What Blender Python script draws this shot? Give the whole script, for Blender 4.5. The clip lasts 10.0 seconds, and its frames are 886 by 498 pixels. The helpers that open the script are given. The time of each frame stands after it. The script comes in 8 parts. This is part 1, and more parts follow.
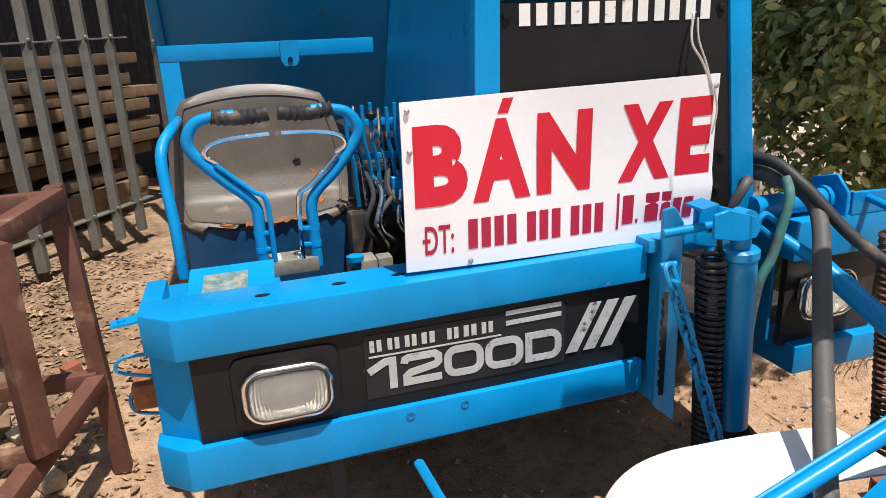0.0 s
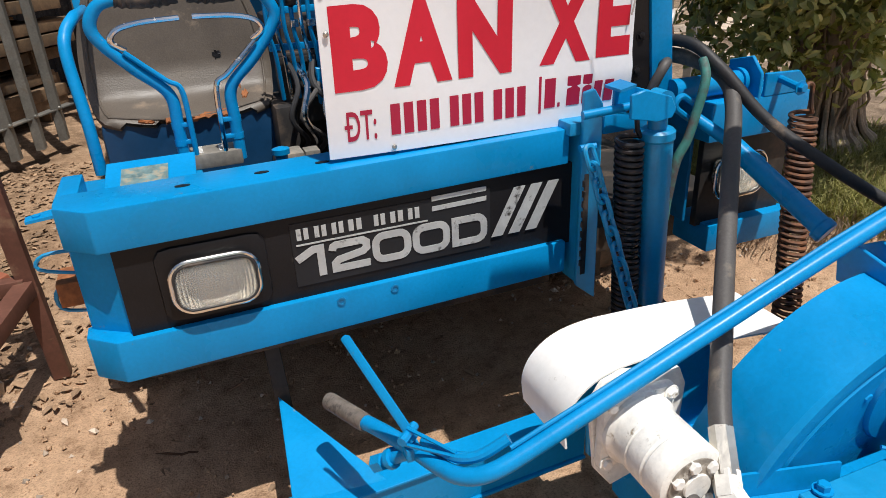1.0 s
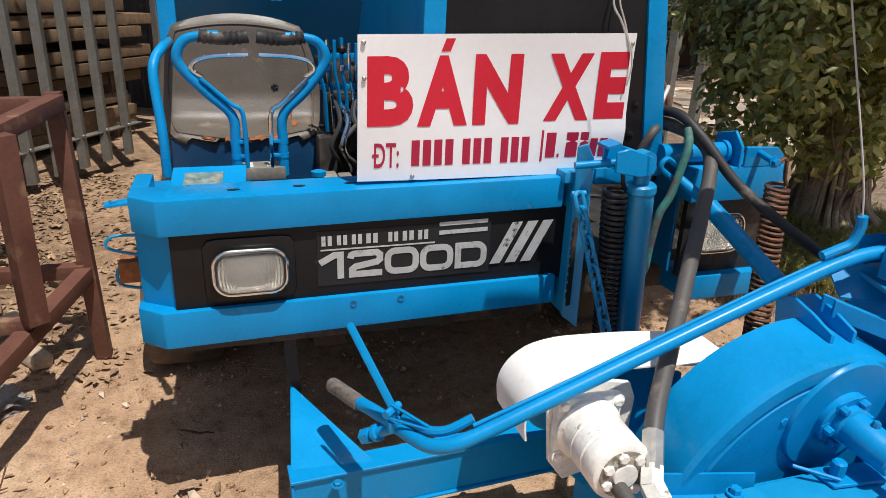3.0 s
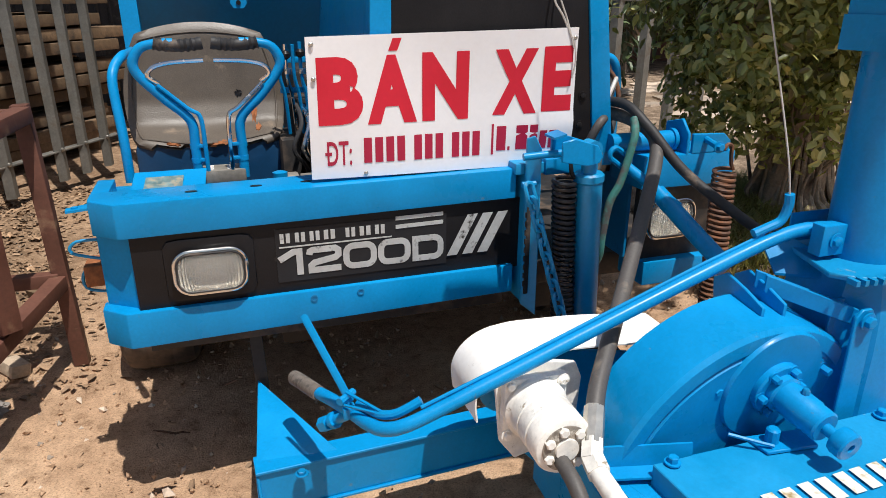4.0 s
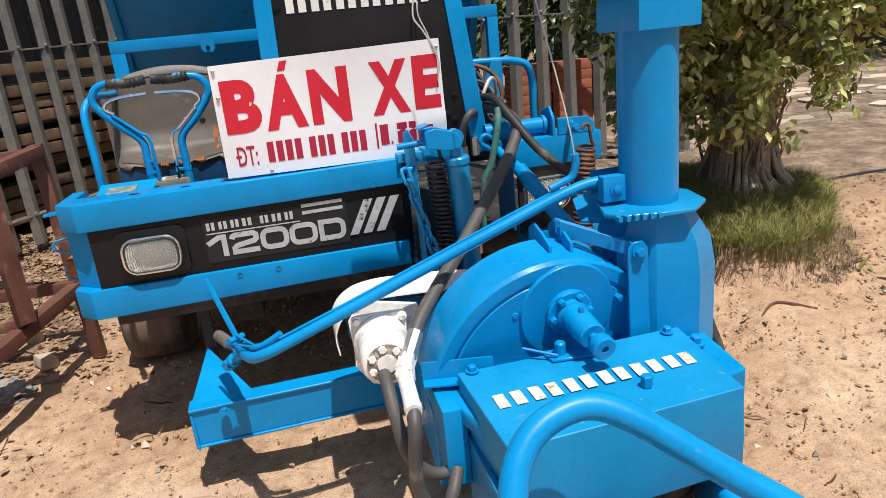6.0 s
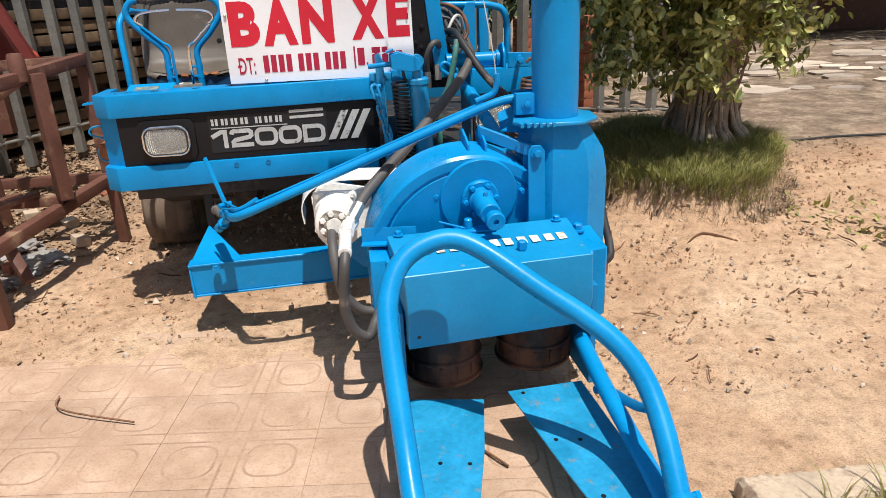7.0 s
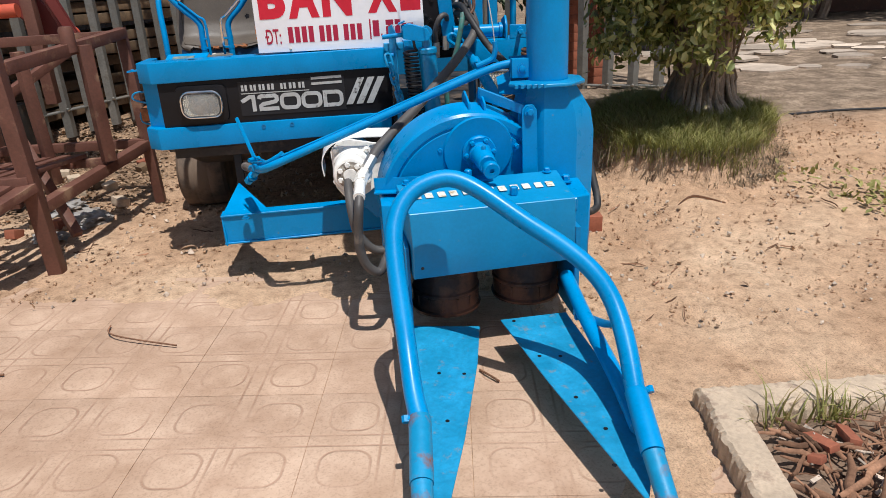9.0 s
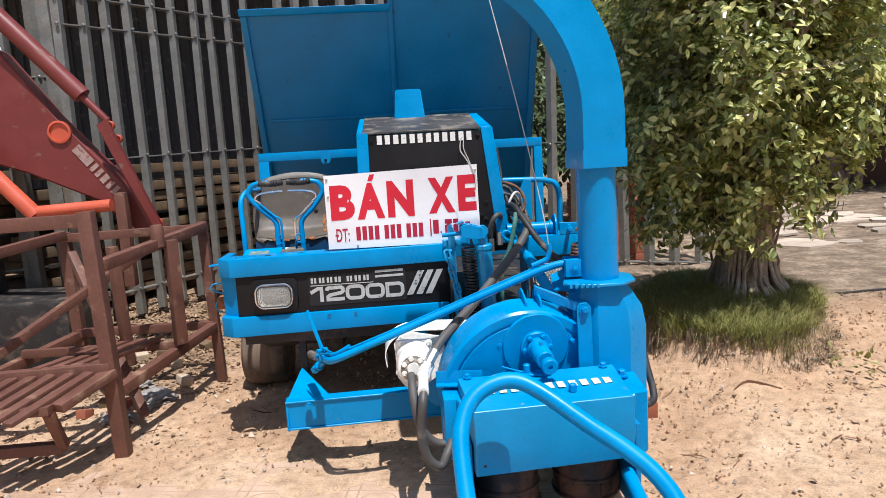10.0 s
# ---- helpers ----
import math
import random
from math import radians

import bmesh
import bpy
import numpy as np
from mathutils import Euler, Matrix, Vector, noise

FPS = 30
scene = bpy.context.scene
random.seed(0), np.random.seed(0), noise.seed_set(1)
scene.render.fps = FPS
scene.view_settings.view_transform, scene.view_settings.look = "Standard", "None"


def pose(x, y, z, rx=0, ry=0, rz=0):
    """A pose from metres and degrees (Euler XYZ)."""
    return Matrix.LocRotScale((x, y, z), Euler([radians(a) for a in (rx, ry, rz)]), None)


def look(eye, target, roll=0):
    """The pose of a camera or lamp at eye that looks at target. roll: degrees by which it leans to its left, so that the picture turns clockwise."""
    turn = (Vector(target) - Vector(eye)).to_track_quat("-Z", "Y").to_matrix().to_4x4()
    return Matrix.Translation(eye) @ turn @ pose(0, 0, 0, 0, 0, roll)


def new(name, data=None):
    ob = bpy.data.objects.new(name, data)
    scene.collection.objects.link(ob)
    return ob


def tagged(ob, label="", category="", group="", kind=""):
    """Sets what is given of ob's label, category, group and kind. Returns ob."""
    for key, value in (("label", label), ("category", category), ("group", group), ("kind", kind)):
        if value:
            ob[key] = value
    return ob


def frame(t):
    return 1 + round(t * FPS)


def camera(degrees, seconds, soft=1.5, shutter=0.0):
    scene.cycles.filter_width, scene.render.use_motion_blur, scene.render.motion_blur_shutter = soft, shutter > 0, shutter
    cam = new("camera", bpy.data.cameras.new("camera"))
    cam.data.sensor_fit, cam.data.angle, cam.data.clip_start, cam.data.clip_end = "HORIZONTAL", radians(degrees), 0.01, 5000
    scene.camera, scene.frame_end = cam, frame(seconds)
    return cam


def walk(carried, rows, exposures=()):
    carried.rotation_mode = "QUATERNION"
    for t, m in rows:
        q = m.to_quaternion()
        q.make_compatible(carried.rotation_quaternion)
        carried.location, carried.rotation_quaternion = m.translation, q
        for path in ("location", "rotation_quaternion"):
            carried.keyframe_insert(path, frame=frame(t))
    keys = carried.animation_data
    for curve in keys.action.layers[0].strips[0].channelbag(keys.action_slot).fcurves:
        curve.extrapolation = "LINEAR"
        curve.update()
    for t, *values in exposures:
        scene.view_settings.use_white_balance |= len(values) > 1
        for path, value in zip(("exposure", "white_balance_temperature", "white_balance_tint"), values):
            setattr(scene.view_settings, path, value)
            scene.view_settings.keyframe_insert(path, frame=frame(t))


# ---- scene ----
cam = camera(66.9, 10.0, soft=0.3)
PATH = [
    (0, (0.206, -1.268, 1.429), (0.751, 0.561, 0.831), -2.6),
    (0.5, (0.224, -1.298, 1.407), (0.822, 0.479, 0.711), -2.8),
    (1, (0.237, -1.317, 1.384), (0.886, 0.371, 0.531), -2.7),
    (1.5, (0.24, -1.329, 1.375), (0.86, 0.358, 0.497), -1.3),
    (2, (0.243, -1.34, 1.385), (0.8, 0.364, 0.5), -1.0),
    (2.5, (0.23, -1.427, 1.396), (0.746, 0.328, 0.588), 0.3),
    (2.7, (0.22, -1.504, 1.401), (0.783, 0.277, 0.686), 2.4),
    (3.8, (0.268, -1.65, 1.417), (0.892, 0.112, 0.704), 0.6),
    (4, (0.3, -1.672, 1.403), (0.893, 0.105, 0.701), 0.2),
    (4.5, (0.302, -1.73, 1.404), (0.911, 0.044, 0.71), -0.9),
    (5, (0.427, -1.848, 1.368), (1.133, -0.078, 0.76), -5.1),
    (5.5, (0.683, -2.032, 1.353), (1.081, -0.18, 0.711), -5.0),
    (5.7, (0.717, -2.098, 1.349), (1.089, -0.23, 0.738), -6.1),
    (6.8, (0.771, -2.672, 1.301), (1.188, -0.835, 0.629), -3.0),
    (7, (0.907, -2.796, 1.27), (1.188, -0.949, 0.554), -2.4),
    (7.5, (0.994, -2.98, 1.21), (1.189, -1.177, 0.368), -3.7),
    (8, (0.999, -3.018, 1.193), (1.22, -1.311, 0.174), -2.6),
    (8.5, (1.0, -3.055, 1.189), (1.225, -1.327, 0.208), -2.7),
    (9, (0.914, -3.12, 1.243), (1.134, -1.281, 0.489), -2.6),
    (9.2, (0.881, -3.134, 1.291), (1.081, -1.254, 0.638), -3.4),
    (9.3, (0.875, -3.151, 1.305), (1.065, -1.235, 0.761), -3.0),
    (9.4, (0.869, -3.161, 1.324), (1.048, -1.227, 0.847), -3.0),
    (9.5, (0.856, -3.193, 1.338), (1.068, -1.243, 0.949), -2.1),
    (10, (0.836, -3.204, 1.404), (0.975, -1.23, 1.113), -3.2),
]
walk(cam, [(t, look(eye, target, roll)) for t, eye, target, roll in PATH],
     exposures=((0, 0.30, 6350, 10), (0.5, 0.0, 6350, 10), (1.5, -0.06, 6350, 10), (2.5, -0.06, 6350, 10), (4.5, 0.04, 6350, 10), (5.5, 0.08, 6300, 10),
                (7.0, 0.15, 6350, 10), (7.5, 0.0, 6350, 10), (8.5, -0.11, 6300, 10), (9.5, -0.12, 5900, 10), (10.0, 0.25, 5950, 10)))

# ---- light ----
SUN = Vector((0.12, -0.36, 1.0)).normalized()
world = bpy.data.worlds.new("sky")
scene.world = world
world.use_nodes = True
wn = world.node_tree.nodes
wl = world.node_tree.links
sky = wn.new("ShaderNodeTexSky")
sky.sky_type = 'NISHITA'
sky.sun_disc = False
sky.sun_elevation = math.asin(SUN.z)
sky.sun_rotation = math.atan2(SUN.x, SUN.y)
sky.air_density, sky.dust_density = 1.2, 2.0
bg = wn["Background"]
bg.inputs["Strength"].default_value = 0.08
wl.new(sky.outputs[0], bg.inputs["Color"])
sun_data = bpy.data.lights.new("sun", 'SUN')
sun_data.energy, sun_data.angle, sun_data.color = 5.0, radians(0.53), (1.0, 0.955, 0.88)
sun_ob = new("sun", sun_data)
sun_ob.matrix_world = look((0, 0, 20), tuple(Vector((0, 0, 20)) - SUN))


# ---- materials ----
def mat(name, col, rough=0.5, metal=0.0, var=0.2, scale=6.0, fine=70.0, bump=0.15, dirt=None, dirt_amt=0.0,
        dirt_scale=9.0, rvar=0.12, coat=0.0, piece=0.0, spec=0.5, island=0.0):
    """Colour varied at two scales, a second colour in patches, gloss and fine relief varied with it."""
    m = bpy.data.materials.new(name)
    m.use_nodes = True
    n, l = m.node_tree.nodes, m.node_tree.links
    b = n["Principled BSDF"]
    b.inputs["Metallic"].default_value = metal
    b.inputs["Coat Weight"].default_value = coat
    b.inputs["Coat Roughness"].default_value = 0.12
    b.inputs["Specular IOR Level"].default_value = spec
    tc = n.new("ShaderNodeTexCoord")

    def nz(sc, det=4.0):
        t = n.new("ShaderNodeTexNoise")
        t.inputs["Scale"].default_value, t.inputs["Detail"].default_value = sc, det
        t.inputs["Roughness"].default_value = 0.62
        l.new(tc.outputs["Object"], t.inputs["Vector"])
        return t

    def rng(src, a, b2, c, d):
        r = n.new("ShaderNodeMapRange")
        r.inputs[1].default_value, r.inputs[2].default_value, r.inputs[3].default_value, r.inputs[4].default_value = a, b2, c, d
        l.new(src, r.inputs[0])
        return r.outputs[0]

    def mul(colour, value):
        x = n.new("ShaderNodeMix")
        x.data_type, x.blend_type = 'RGBA', 'MULTIPLY'
        x.inputs[0].default_value = 1.0
        if isinstance(colour, tuple):
            x.inputs[6].default_value = (*colour, 1)
        else:
            l.new(colour, x.inputs[6])
        l.new(value, x.inputs[7])
        return x.outputs[2]

    big, small = nz(scale), nz(fine, 3.0)
    c = mul(col, rng(big.outputs[0], 0.3, 0.7, 1 - var, 1 + var))
    c = mul(c, rng(small.outputs[0], 0.3, 0.7, 1 - var * 0.6, 1 + var * 0.6))
    if piece or island:
        src = n.new("ShaderNodeObjectInfo").outputs["Random"] if piece else n.new("ShaderNodeNewGeometry").outputs["Random Per Island"]
        c = mul(c, rng(src, 0, 1, 1 - (piece + island), 1 + (piece + island)))
    rgh = rng(big.outputs[0], 0.3, 0.7, max(0.03, rough - rvar), min(1, rough + rvar))
    if dirt:
        patch = nz(dirt_scale, 8.0)
        k = rng(patch.outputs[0], 0.72 - dirt_amt, 0.78 - dirt_amt * 0.6, 0.0, 1.0)
        x = n.new("ShaderNodeMix")
        x.data_type = 'RGBA'
        l.new(k, x.inputs[0])
        l.new(c, x.inputs[6])
        x.inputs[7].default_value = (*dirt, 1)
        c = x.outputs[2]
        y = n.new("ShaderNodeMix")
        l.new(k, y.inputs[0])
        l.new(rgh, y.inputs[2])
        y.inputs[3].default_value = 0.85
        rgh = y.outputs[0]
        if metal:
            w = n.new("ShaderNodeMix")
            l.new(k, w.inputs[0])
            w.inputs[2].default_value, w.inputs[3].default_value = metal, 0.0
            l.new(w.outputs[0], b.inputs["Metallic"])
    l.new(c, b.inputs["Base Color"])
    l.new(rgh, b.inputs["Roughness"])
    if bump:
        bp = n.new("ShaderNodeBump")
        bp.inputs["Strength"].default_value, bp.inputs["Distance"].default_value = bump, 0.004
        l.new(small.outputs[0], bp.inputs["Height"])
        l.new(bp.outputs[0], b.inputs["Normal"])
    return m


blue = mat("blue_paint", (0.004, 0.243, 0.548), 0.34, var=0.11, scale=5, fine=120, bump=0.06, dirt=(0.12, 0.22, 0.29), dirt_amt=0.045, dirt_scale=34, spec=0.27)
blue_worn = mat("worn_blue_paint", (0.006, 0.246, 0.50), 0.42, var=0.1, scale=5, fine=90, bump=0.1, dirt=(0.22, 0.29, 0.31), dirt_amt=0.06, dirt_scale=16)
# darker copy of the blue, shade of bed and bulkhead put into the colour
blue_dark = mat("shaded_blue_paint", (0.002, 0.190, 0.425), 0.45, var=0.12, scale=4, fine=60, bump=0.08, dirt=(0.03, 0.08, 0.13), dirt_amt=0.06)
plate_worn = mat("rubbed_blue_plate", (0.012, 0.245, 0.45), 0.5, var=0.20, scale=9, fine=70, bump=0.15, dirt=(0.12, 0.20, 0.25), dirt_amt=0.13, dirt_scale=26)
nose_worn = mat("scraped_blue_tube", (0.008, 0.245, 0.46), 0.45, var=0.12, scale=9, fine=60, bump=0.15, dirt=(0.20, 0.075, 0.035), dirt_amt=0.19, dirt_scale=11)
black = mat("black_plastic", (0.012, 0.011, 0.012), 0.40, var=0.25, scale=5, fine=200, bump=0.10, dirt=(0.08, 0.068, 0.055), dirt_amt=0.06, spec=0.22)
dark_steel = mat("dark_dirty_steel", (0.03, 0.027, 0.026), 0.6, 0.3, var=0.3, dirt=(0.10, 0.07, 0.05), dirt_amt=0.2)
spring_mat = mat("black_spring_steel", (0.035, 0.033, 0.035), 0.35, 0.6, var=0.25, dirt=(0.16, 0.07, 0.035), dirt_amt=0.12, dirt_scale=30)
spring_rust = mat("rusty_spring_steel", (0.09, 0.05, 0.035), 0.6, 0.4, var=0.3, dirt=(0.22, 0.09, 0.04), dirt_amt=0.3, dirt_scale=30)
chrome = mat("chrome", (0.75, 0.74, 0.72), 0.16, 1.0, var=0.06, bump=0.02, dirt=(0.25, 0.22, 0.18), dirt_amt=0.1, dirt_scale=40)
bolt_mat = mat("plated_bolt", (0.5, 0.47, 0.42), 0.35, 0.9, var=0.15, dirt=(0.2, 0.12, 0.07), dirt_amt=0.12, dirt_scale=60)
silver = mat("silver_decal", (0.52, 0.53, 0.52), 0.4, 0.25, var=0.1, scale=20, bump=0.03, dirt=(0.06, 0.055, 0.05), dirt_amt=0.13, dirt_scale=35)
decal_black = mat("black_decal", (0.02, 0.02, 0.022), 0.42, var=0.15, bump=0.03, spec=0.25)
white_paint = mat("white_paint", (0.90, 0.88, 0.84), 0.42, var=0.05, bump=0.05, dirt=(0.30, 0.24, 0.17), dirt_amt=0.07, dirt_scale=18)
motor_white = mat("grimy_white_paint", (0.82, 0.79, 0.73), 0.45, var=0.16, scale=14, bump=0.1, dirt=(0.30, 0.24, 0.17), dirt_amt=0.10, dirt_scale=45)
# blue of the seat base darkened to navy: under-seat shade is in it
navy = mat("seat_shade_navy", (0.004, 0.045, 0.12), 0.5, var=0.15, bump=0.08, dirt=(0.10, 0.085, 0.07), dirt_amt=0.10)
sign_white = mat("white_vinyl", (0.87, 0.86, 0.87), 0.45, var=0.03, scale=3, bump=0.03)
sign_red = mat("red_print", (0.62, 0.012, 0.035), 0.45, var=0.05, bump=0.02)
sign_dark_red = mat("dark_red_print", (0.42, 0.012, 0.05), 0.45, var=0.05, bump=0.02)
letter_white = mat("white_lettering", (0.74, 0.73, 0.70), 0.5, var=0.06, bump=0.03, dirt=(0.15, 0.13, 0.11), dirt_amt=0.1, dirt_scale=60)
letter_worn = mat("worn_gold_white_lettering", (0.72, 0.68, 0.58), 0.55, var=0.1, bump=0.05, dirt=(0.32, 0.22, 0.08), dirt_amt=0.2, dirt_scale=28)
vinyl = mat("grey_seat_vinyl", (0.100, 0.080, 0.062), 0.46, var=0.22, scale=5, fine=220, bump=0.2, dirt=(0.24, 0.18, 0.13), dirt_amt=0.12)
foam = mat("torn_foam", (0.28, 0.10, 0.035), 0.9, var=0.35, scale=30, bump=0.5)
rubber = mat("black_rubber", (0.022, 0.021, 0.022), 0.6, var=0.2, fine=150, bump=0.15, dirt=(0.16, 0.12, 0.09), dirt_amt=0.12)
tyre_mat = mat("dusty_tyre", (0.055, 0.045, 0.038), 0.8, var=0.25, fine=90, bump=0.3, dirt=(0.17, 0.12, 0.085), dirt_amt=0.32, dirt_scale=6)
hose_mat = mat("grey_hydraulic_hose", (0.075, 0.068, 0.064), 0.55, var=0.2, fine=180, bump=0.12, dirt=(0.22, 0.18, 0.14), dirt_amt=0.12)
hose_green = mat("green_painted_hose", (0.05, 0.20, 0.17), 0.55, var=0.2, dirt=(0.09, 0.08, 0.075), dirt_amt=0.25, dirt_scale=16)
rust = mat("brown_primer_steel", (0.130, 0.052, 0.034), 0.62, var=0.22, scale=7, bump=0.15, dirt=(0.26, 0.15, 0.09), dirt_amt=0.14)
roller_mat = mat("rusty_dark_roller", (0.055, 0.032, 0.025), 0.55, 0.4, var=0.4, scale=9, bump=0.3, dirt=(0.16, 0.07, 0.04), dirt_amt=0.25)
red_paint = mat("red_loader_paint", (0.17, 0.030, 0.026), 0.42, var=0.1, bump=0.06, dirt=(0.2, 0.12, 0.09), dirt_amt=0.1)
red_bright = mat("orange_red_paint", (0.55, 0.10, 0.05), 0.4, var=0.1, bump=0.05)
galv = mat("galvanised_steel", (0.205, 0.195, 0.175), 0.5, 0.35, var=0.2, scale=8, bump=0.1, dirt=(0.16, 0.13, 0.10), dirt_amt=0.2, piece=0.12)
wood = mat("weathered_planks", (0.165, 0.105, 0.058), 0.8, var=0.3, scale=4, fine=35, bump=0.3, dirt=(0.09, 0.065, 0.045), dirt_amt=0.2, piece=0.3)
brick_mat = mat("orange_hollow_brick", (0.33, 0.105, 0.055), 0.85, var=0.2, bump=0.3, piece=0.15)
concrete = mat("kerb_concrete", (0.50, 0.385, 0.275), 0.92, var=0.20, scale=7, fine=70, bump=1.0, dirt=(0.30, 0.21, 0.15), dirt_amt=0.17, dirt_scale=14)
bark = mat("grey_brown_bark", (0.25, 0.185, 0.135), 0.9, var=0.35, scale=12, fine=60, bump=0.8)
root_mat = mat("pale_root_bark", (0.36, 0.28, 0.21), 0.85, var=0.35, scale=14, fine=80, bump=0.6)
leaf_mat = mat("glossy_leaf", (0.31, 0.335, 0.10), 0.25, var=0.35, scale=2.5, bump=0.0, island=0.7, spec=0.5)
leaf_dark = mat("hedge_leaf", (0.07, 0.10, 0.04), 0.45, var=0.3, scale=1.5, bump=0.0, island=0.5)
grass_mat = mat("dry_green_grass", (0.21, 0.225, 0.060), 0.7, var=0.3, scale=3, bump=0.0, island=0.45)
straw = mat("dead_roots_straw", (0.17, 0.12, 0.07), 0.85, var=0.3, bump=0.0, island=0.45)
stick_mat = mat("dry_sticks_bark", (0.20, 0.105, 0.062), 0.92, var=0.4, scale=14, bump=0.4, island=0.6, spec=0.2)
litter_mat = mat("dry_leaf_litter", (0.29, 0.185, 0.11), 0.8, var=0.3, bump=0.1, island=0.45)
pebble_mat = mat("pebbles", (0.45, 0.36, 0.28), 0.9, var=0.2, bump=0.3, island=0.4)
soil = mat("dark_planter_soil", (0.20, 0.13, 0.085), 0.95, var=0.35, scale=10, bump=0.8)
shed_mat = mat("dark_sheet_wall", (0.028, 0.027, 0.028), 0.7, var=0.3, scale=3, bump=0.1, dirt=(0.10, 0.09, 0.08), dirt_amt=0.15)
sheet_mat = mat("crumpled_plastic_sack", (0.34, 0.32, 0.30), 0.5, var=0.25, bump=0.1, dirt=(0.17, 0.13, 0.10), dirt_amt=0.25)
faded_mark = mat("faded_pale_print", (0.36, 0.25, 0.22), 0.6, var=0.2, scale=20, bump=0.05, dirt=(0.21, 0.05, 0.04), dirt_amt=0.2, dirt_scale=30)
grip_mat = mat("worn_grey_grip", (0.15, 0.125, 0.105), 0.7, var=0.3, scale=30, bump=0.2, dirt=(0.06, 0.05, 0.045), dirt_amt=0.2, dirt_scale=40)
wire_mat = mat("pale_wire", (0.55, 0.52, 0.48), 0.5, 0.3, var=0.1, bump=0.0)
lid_top = mat("dusty_black_steel", (0.05, 0.047, 0.045), 0.55, var=0.3, scale=6, bump=0.1, dirt=(0.20, 0.17, 0.145), dirt_amt=0.2)
plate_mat = mat("worn_data_plate", (0.17, 0.26, 0.26), 0.5, 0.3, var=0.25, scale=40, bump=0.1, dirt=(0.3, 0.27, 0.2), dirt_amt=0.25, dirt_scale=60)
console_mat = mat("dusty_grey_console", (0.22, 0.20, 0.17), 0.7, var=0.25, scale=20, bump=0.2, dirt=(0.34, 0.27, 0.2), dirt_amt=0.2)


def glass_mat():
    m = bpy.data.materials.new("lamp_glass")
    m.use_nodes = True
    b = m.node_tree.nodes["Principled BSDF"]
    b.inputs["Base Color"].default_value = (0.95, 0.93, 0.88, 1)
    b.inputs["Roughness"].default_value = 0.06
    b.inputs["Transmission Weight"].default_value = 0.86
    b.inputs["IOR"].default_value = 1.45
    return m


glass = glass_mat()


def let_light_through(m, share, tint):
    """Thin leaves glow when the sun stands behind them."""
    n, l = m.node_tree.nodes, m.node_tree.links
    out = n["Material Output"]
    tr = n.new("ShaderNodeBsdfTranslucent")
    tr.inputs["Color"].default_value = (*tint, 1)
    mx = n.new("ShaderNodeMixShader")
    mx.inputs[0].default_value = share
    l.new(n["Principled BSDF"].outputs[0], mx.inputs[1])
    l.new(tr.outputs[0], mx.inputs[2])
    l.new(mx.outputs[0], out.inputs["Surface"])


def leaf_colours(m, stops):
    """Each leaf takes its own colour between old dark ones and young yellow-green ones, in drifts."""
    n, l = m.node_tree.nodes, m.node_tree.links
    geo, tc = n.new("ShaderNodeNewGeometry"), n.new("ShaderNodeTexCoord")
    nz = n.new("ShaderNodeTexNoise")
    nz.inputs["Scale"].default_value, nz.inputs["Detail"].default_value = 3.2, 2.0
    l.new(tc.outputs["Object"], nz.inputs["Vector"])
    ad = n.new("ShaderNodeMath")
    ad.operation = 'MULTIPLY_ADD'
    l.new(nz.outputs[0], ad.inputs[0])
    ad.inputs[1].default_value = 1.3
    half = n.new("ShaderNodeMath")
    half.operation = 'MULTIPLY_ADD'
    l.new(geo.outputs["Random Per Island"], half.inputs[0])
    half.inputs[1].default_value, half.inputs[2].default_value = 0.75, -0.52
    l.new(half.outputs[0], ad.inputs[2])
    r = n.new("ShaderNodeValToRGB")
    e = r.color_ramp.elements
    e[0].position, e[0].color = stops[0][0], (*stops[0][1], 1)
    e[1].position, e[1].color = stops[-1][0], (*stops[-1][1], 1)
    for p, c in stops[1:-1]:
        e.new(p).color = (*c, 1)
    l.new(ad.outputs[0], r.inputs[0])
    l.new(r.outputs[0], n["Principled BSDF"].inputs["Base Color"])


leaf_colours(leaf_mat, ((0.1, (0.10, 0.075, 0.035)), (0.28, (0.11, 0.135, 0.045)), (0.50, (0.30, 0.33, 0.105)), (0.82, (0.70, 0.66, 0.27))))
leaf_colours(grass_mat, ((0.1, (0.33, 0.24, 0.11)), (0.4, (0.22, 0.22, 0.065)), (0.9, (0.45, 0.41, 0.14))))
let_light_through(leaf_mat, 0.28, (0.42, 0.48, 0.10))
let_light_through(grass_mat, 0.25, (0.28, 0.30, 0.06))
reflector = mat("lamp_reflector", (0.93, 0.89, 0.80), 0.22, 0.85, var=0.10, scale=15, bump=0.03, dirt=(0.20, 0.15, 0.10), dirt_amt=0.08, dirt_scale=25)


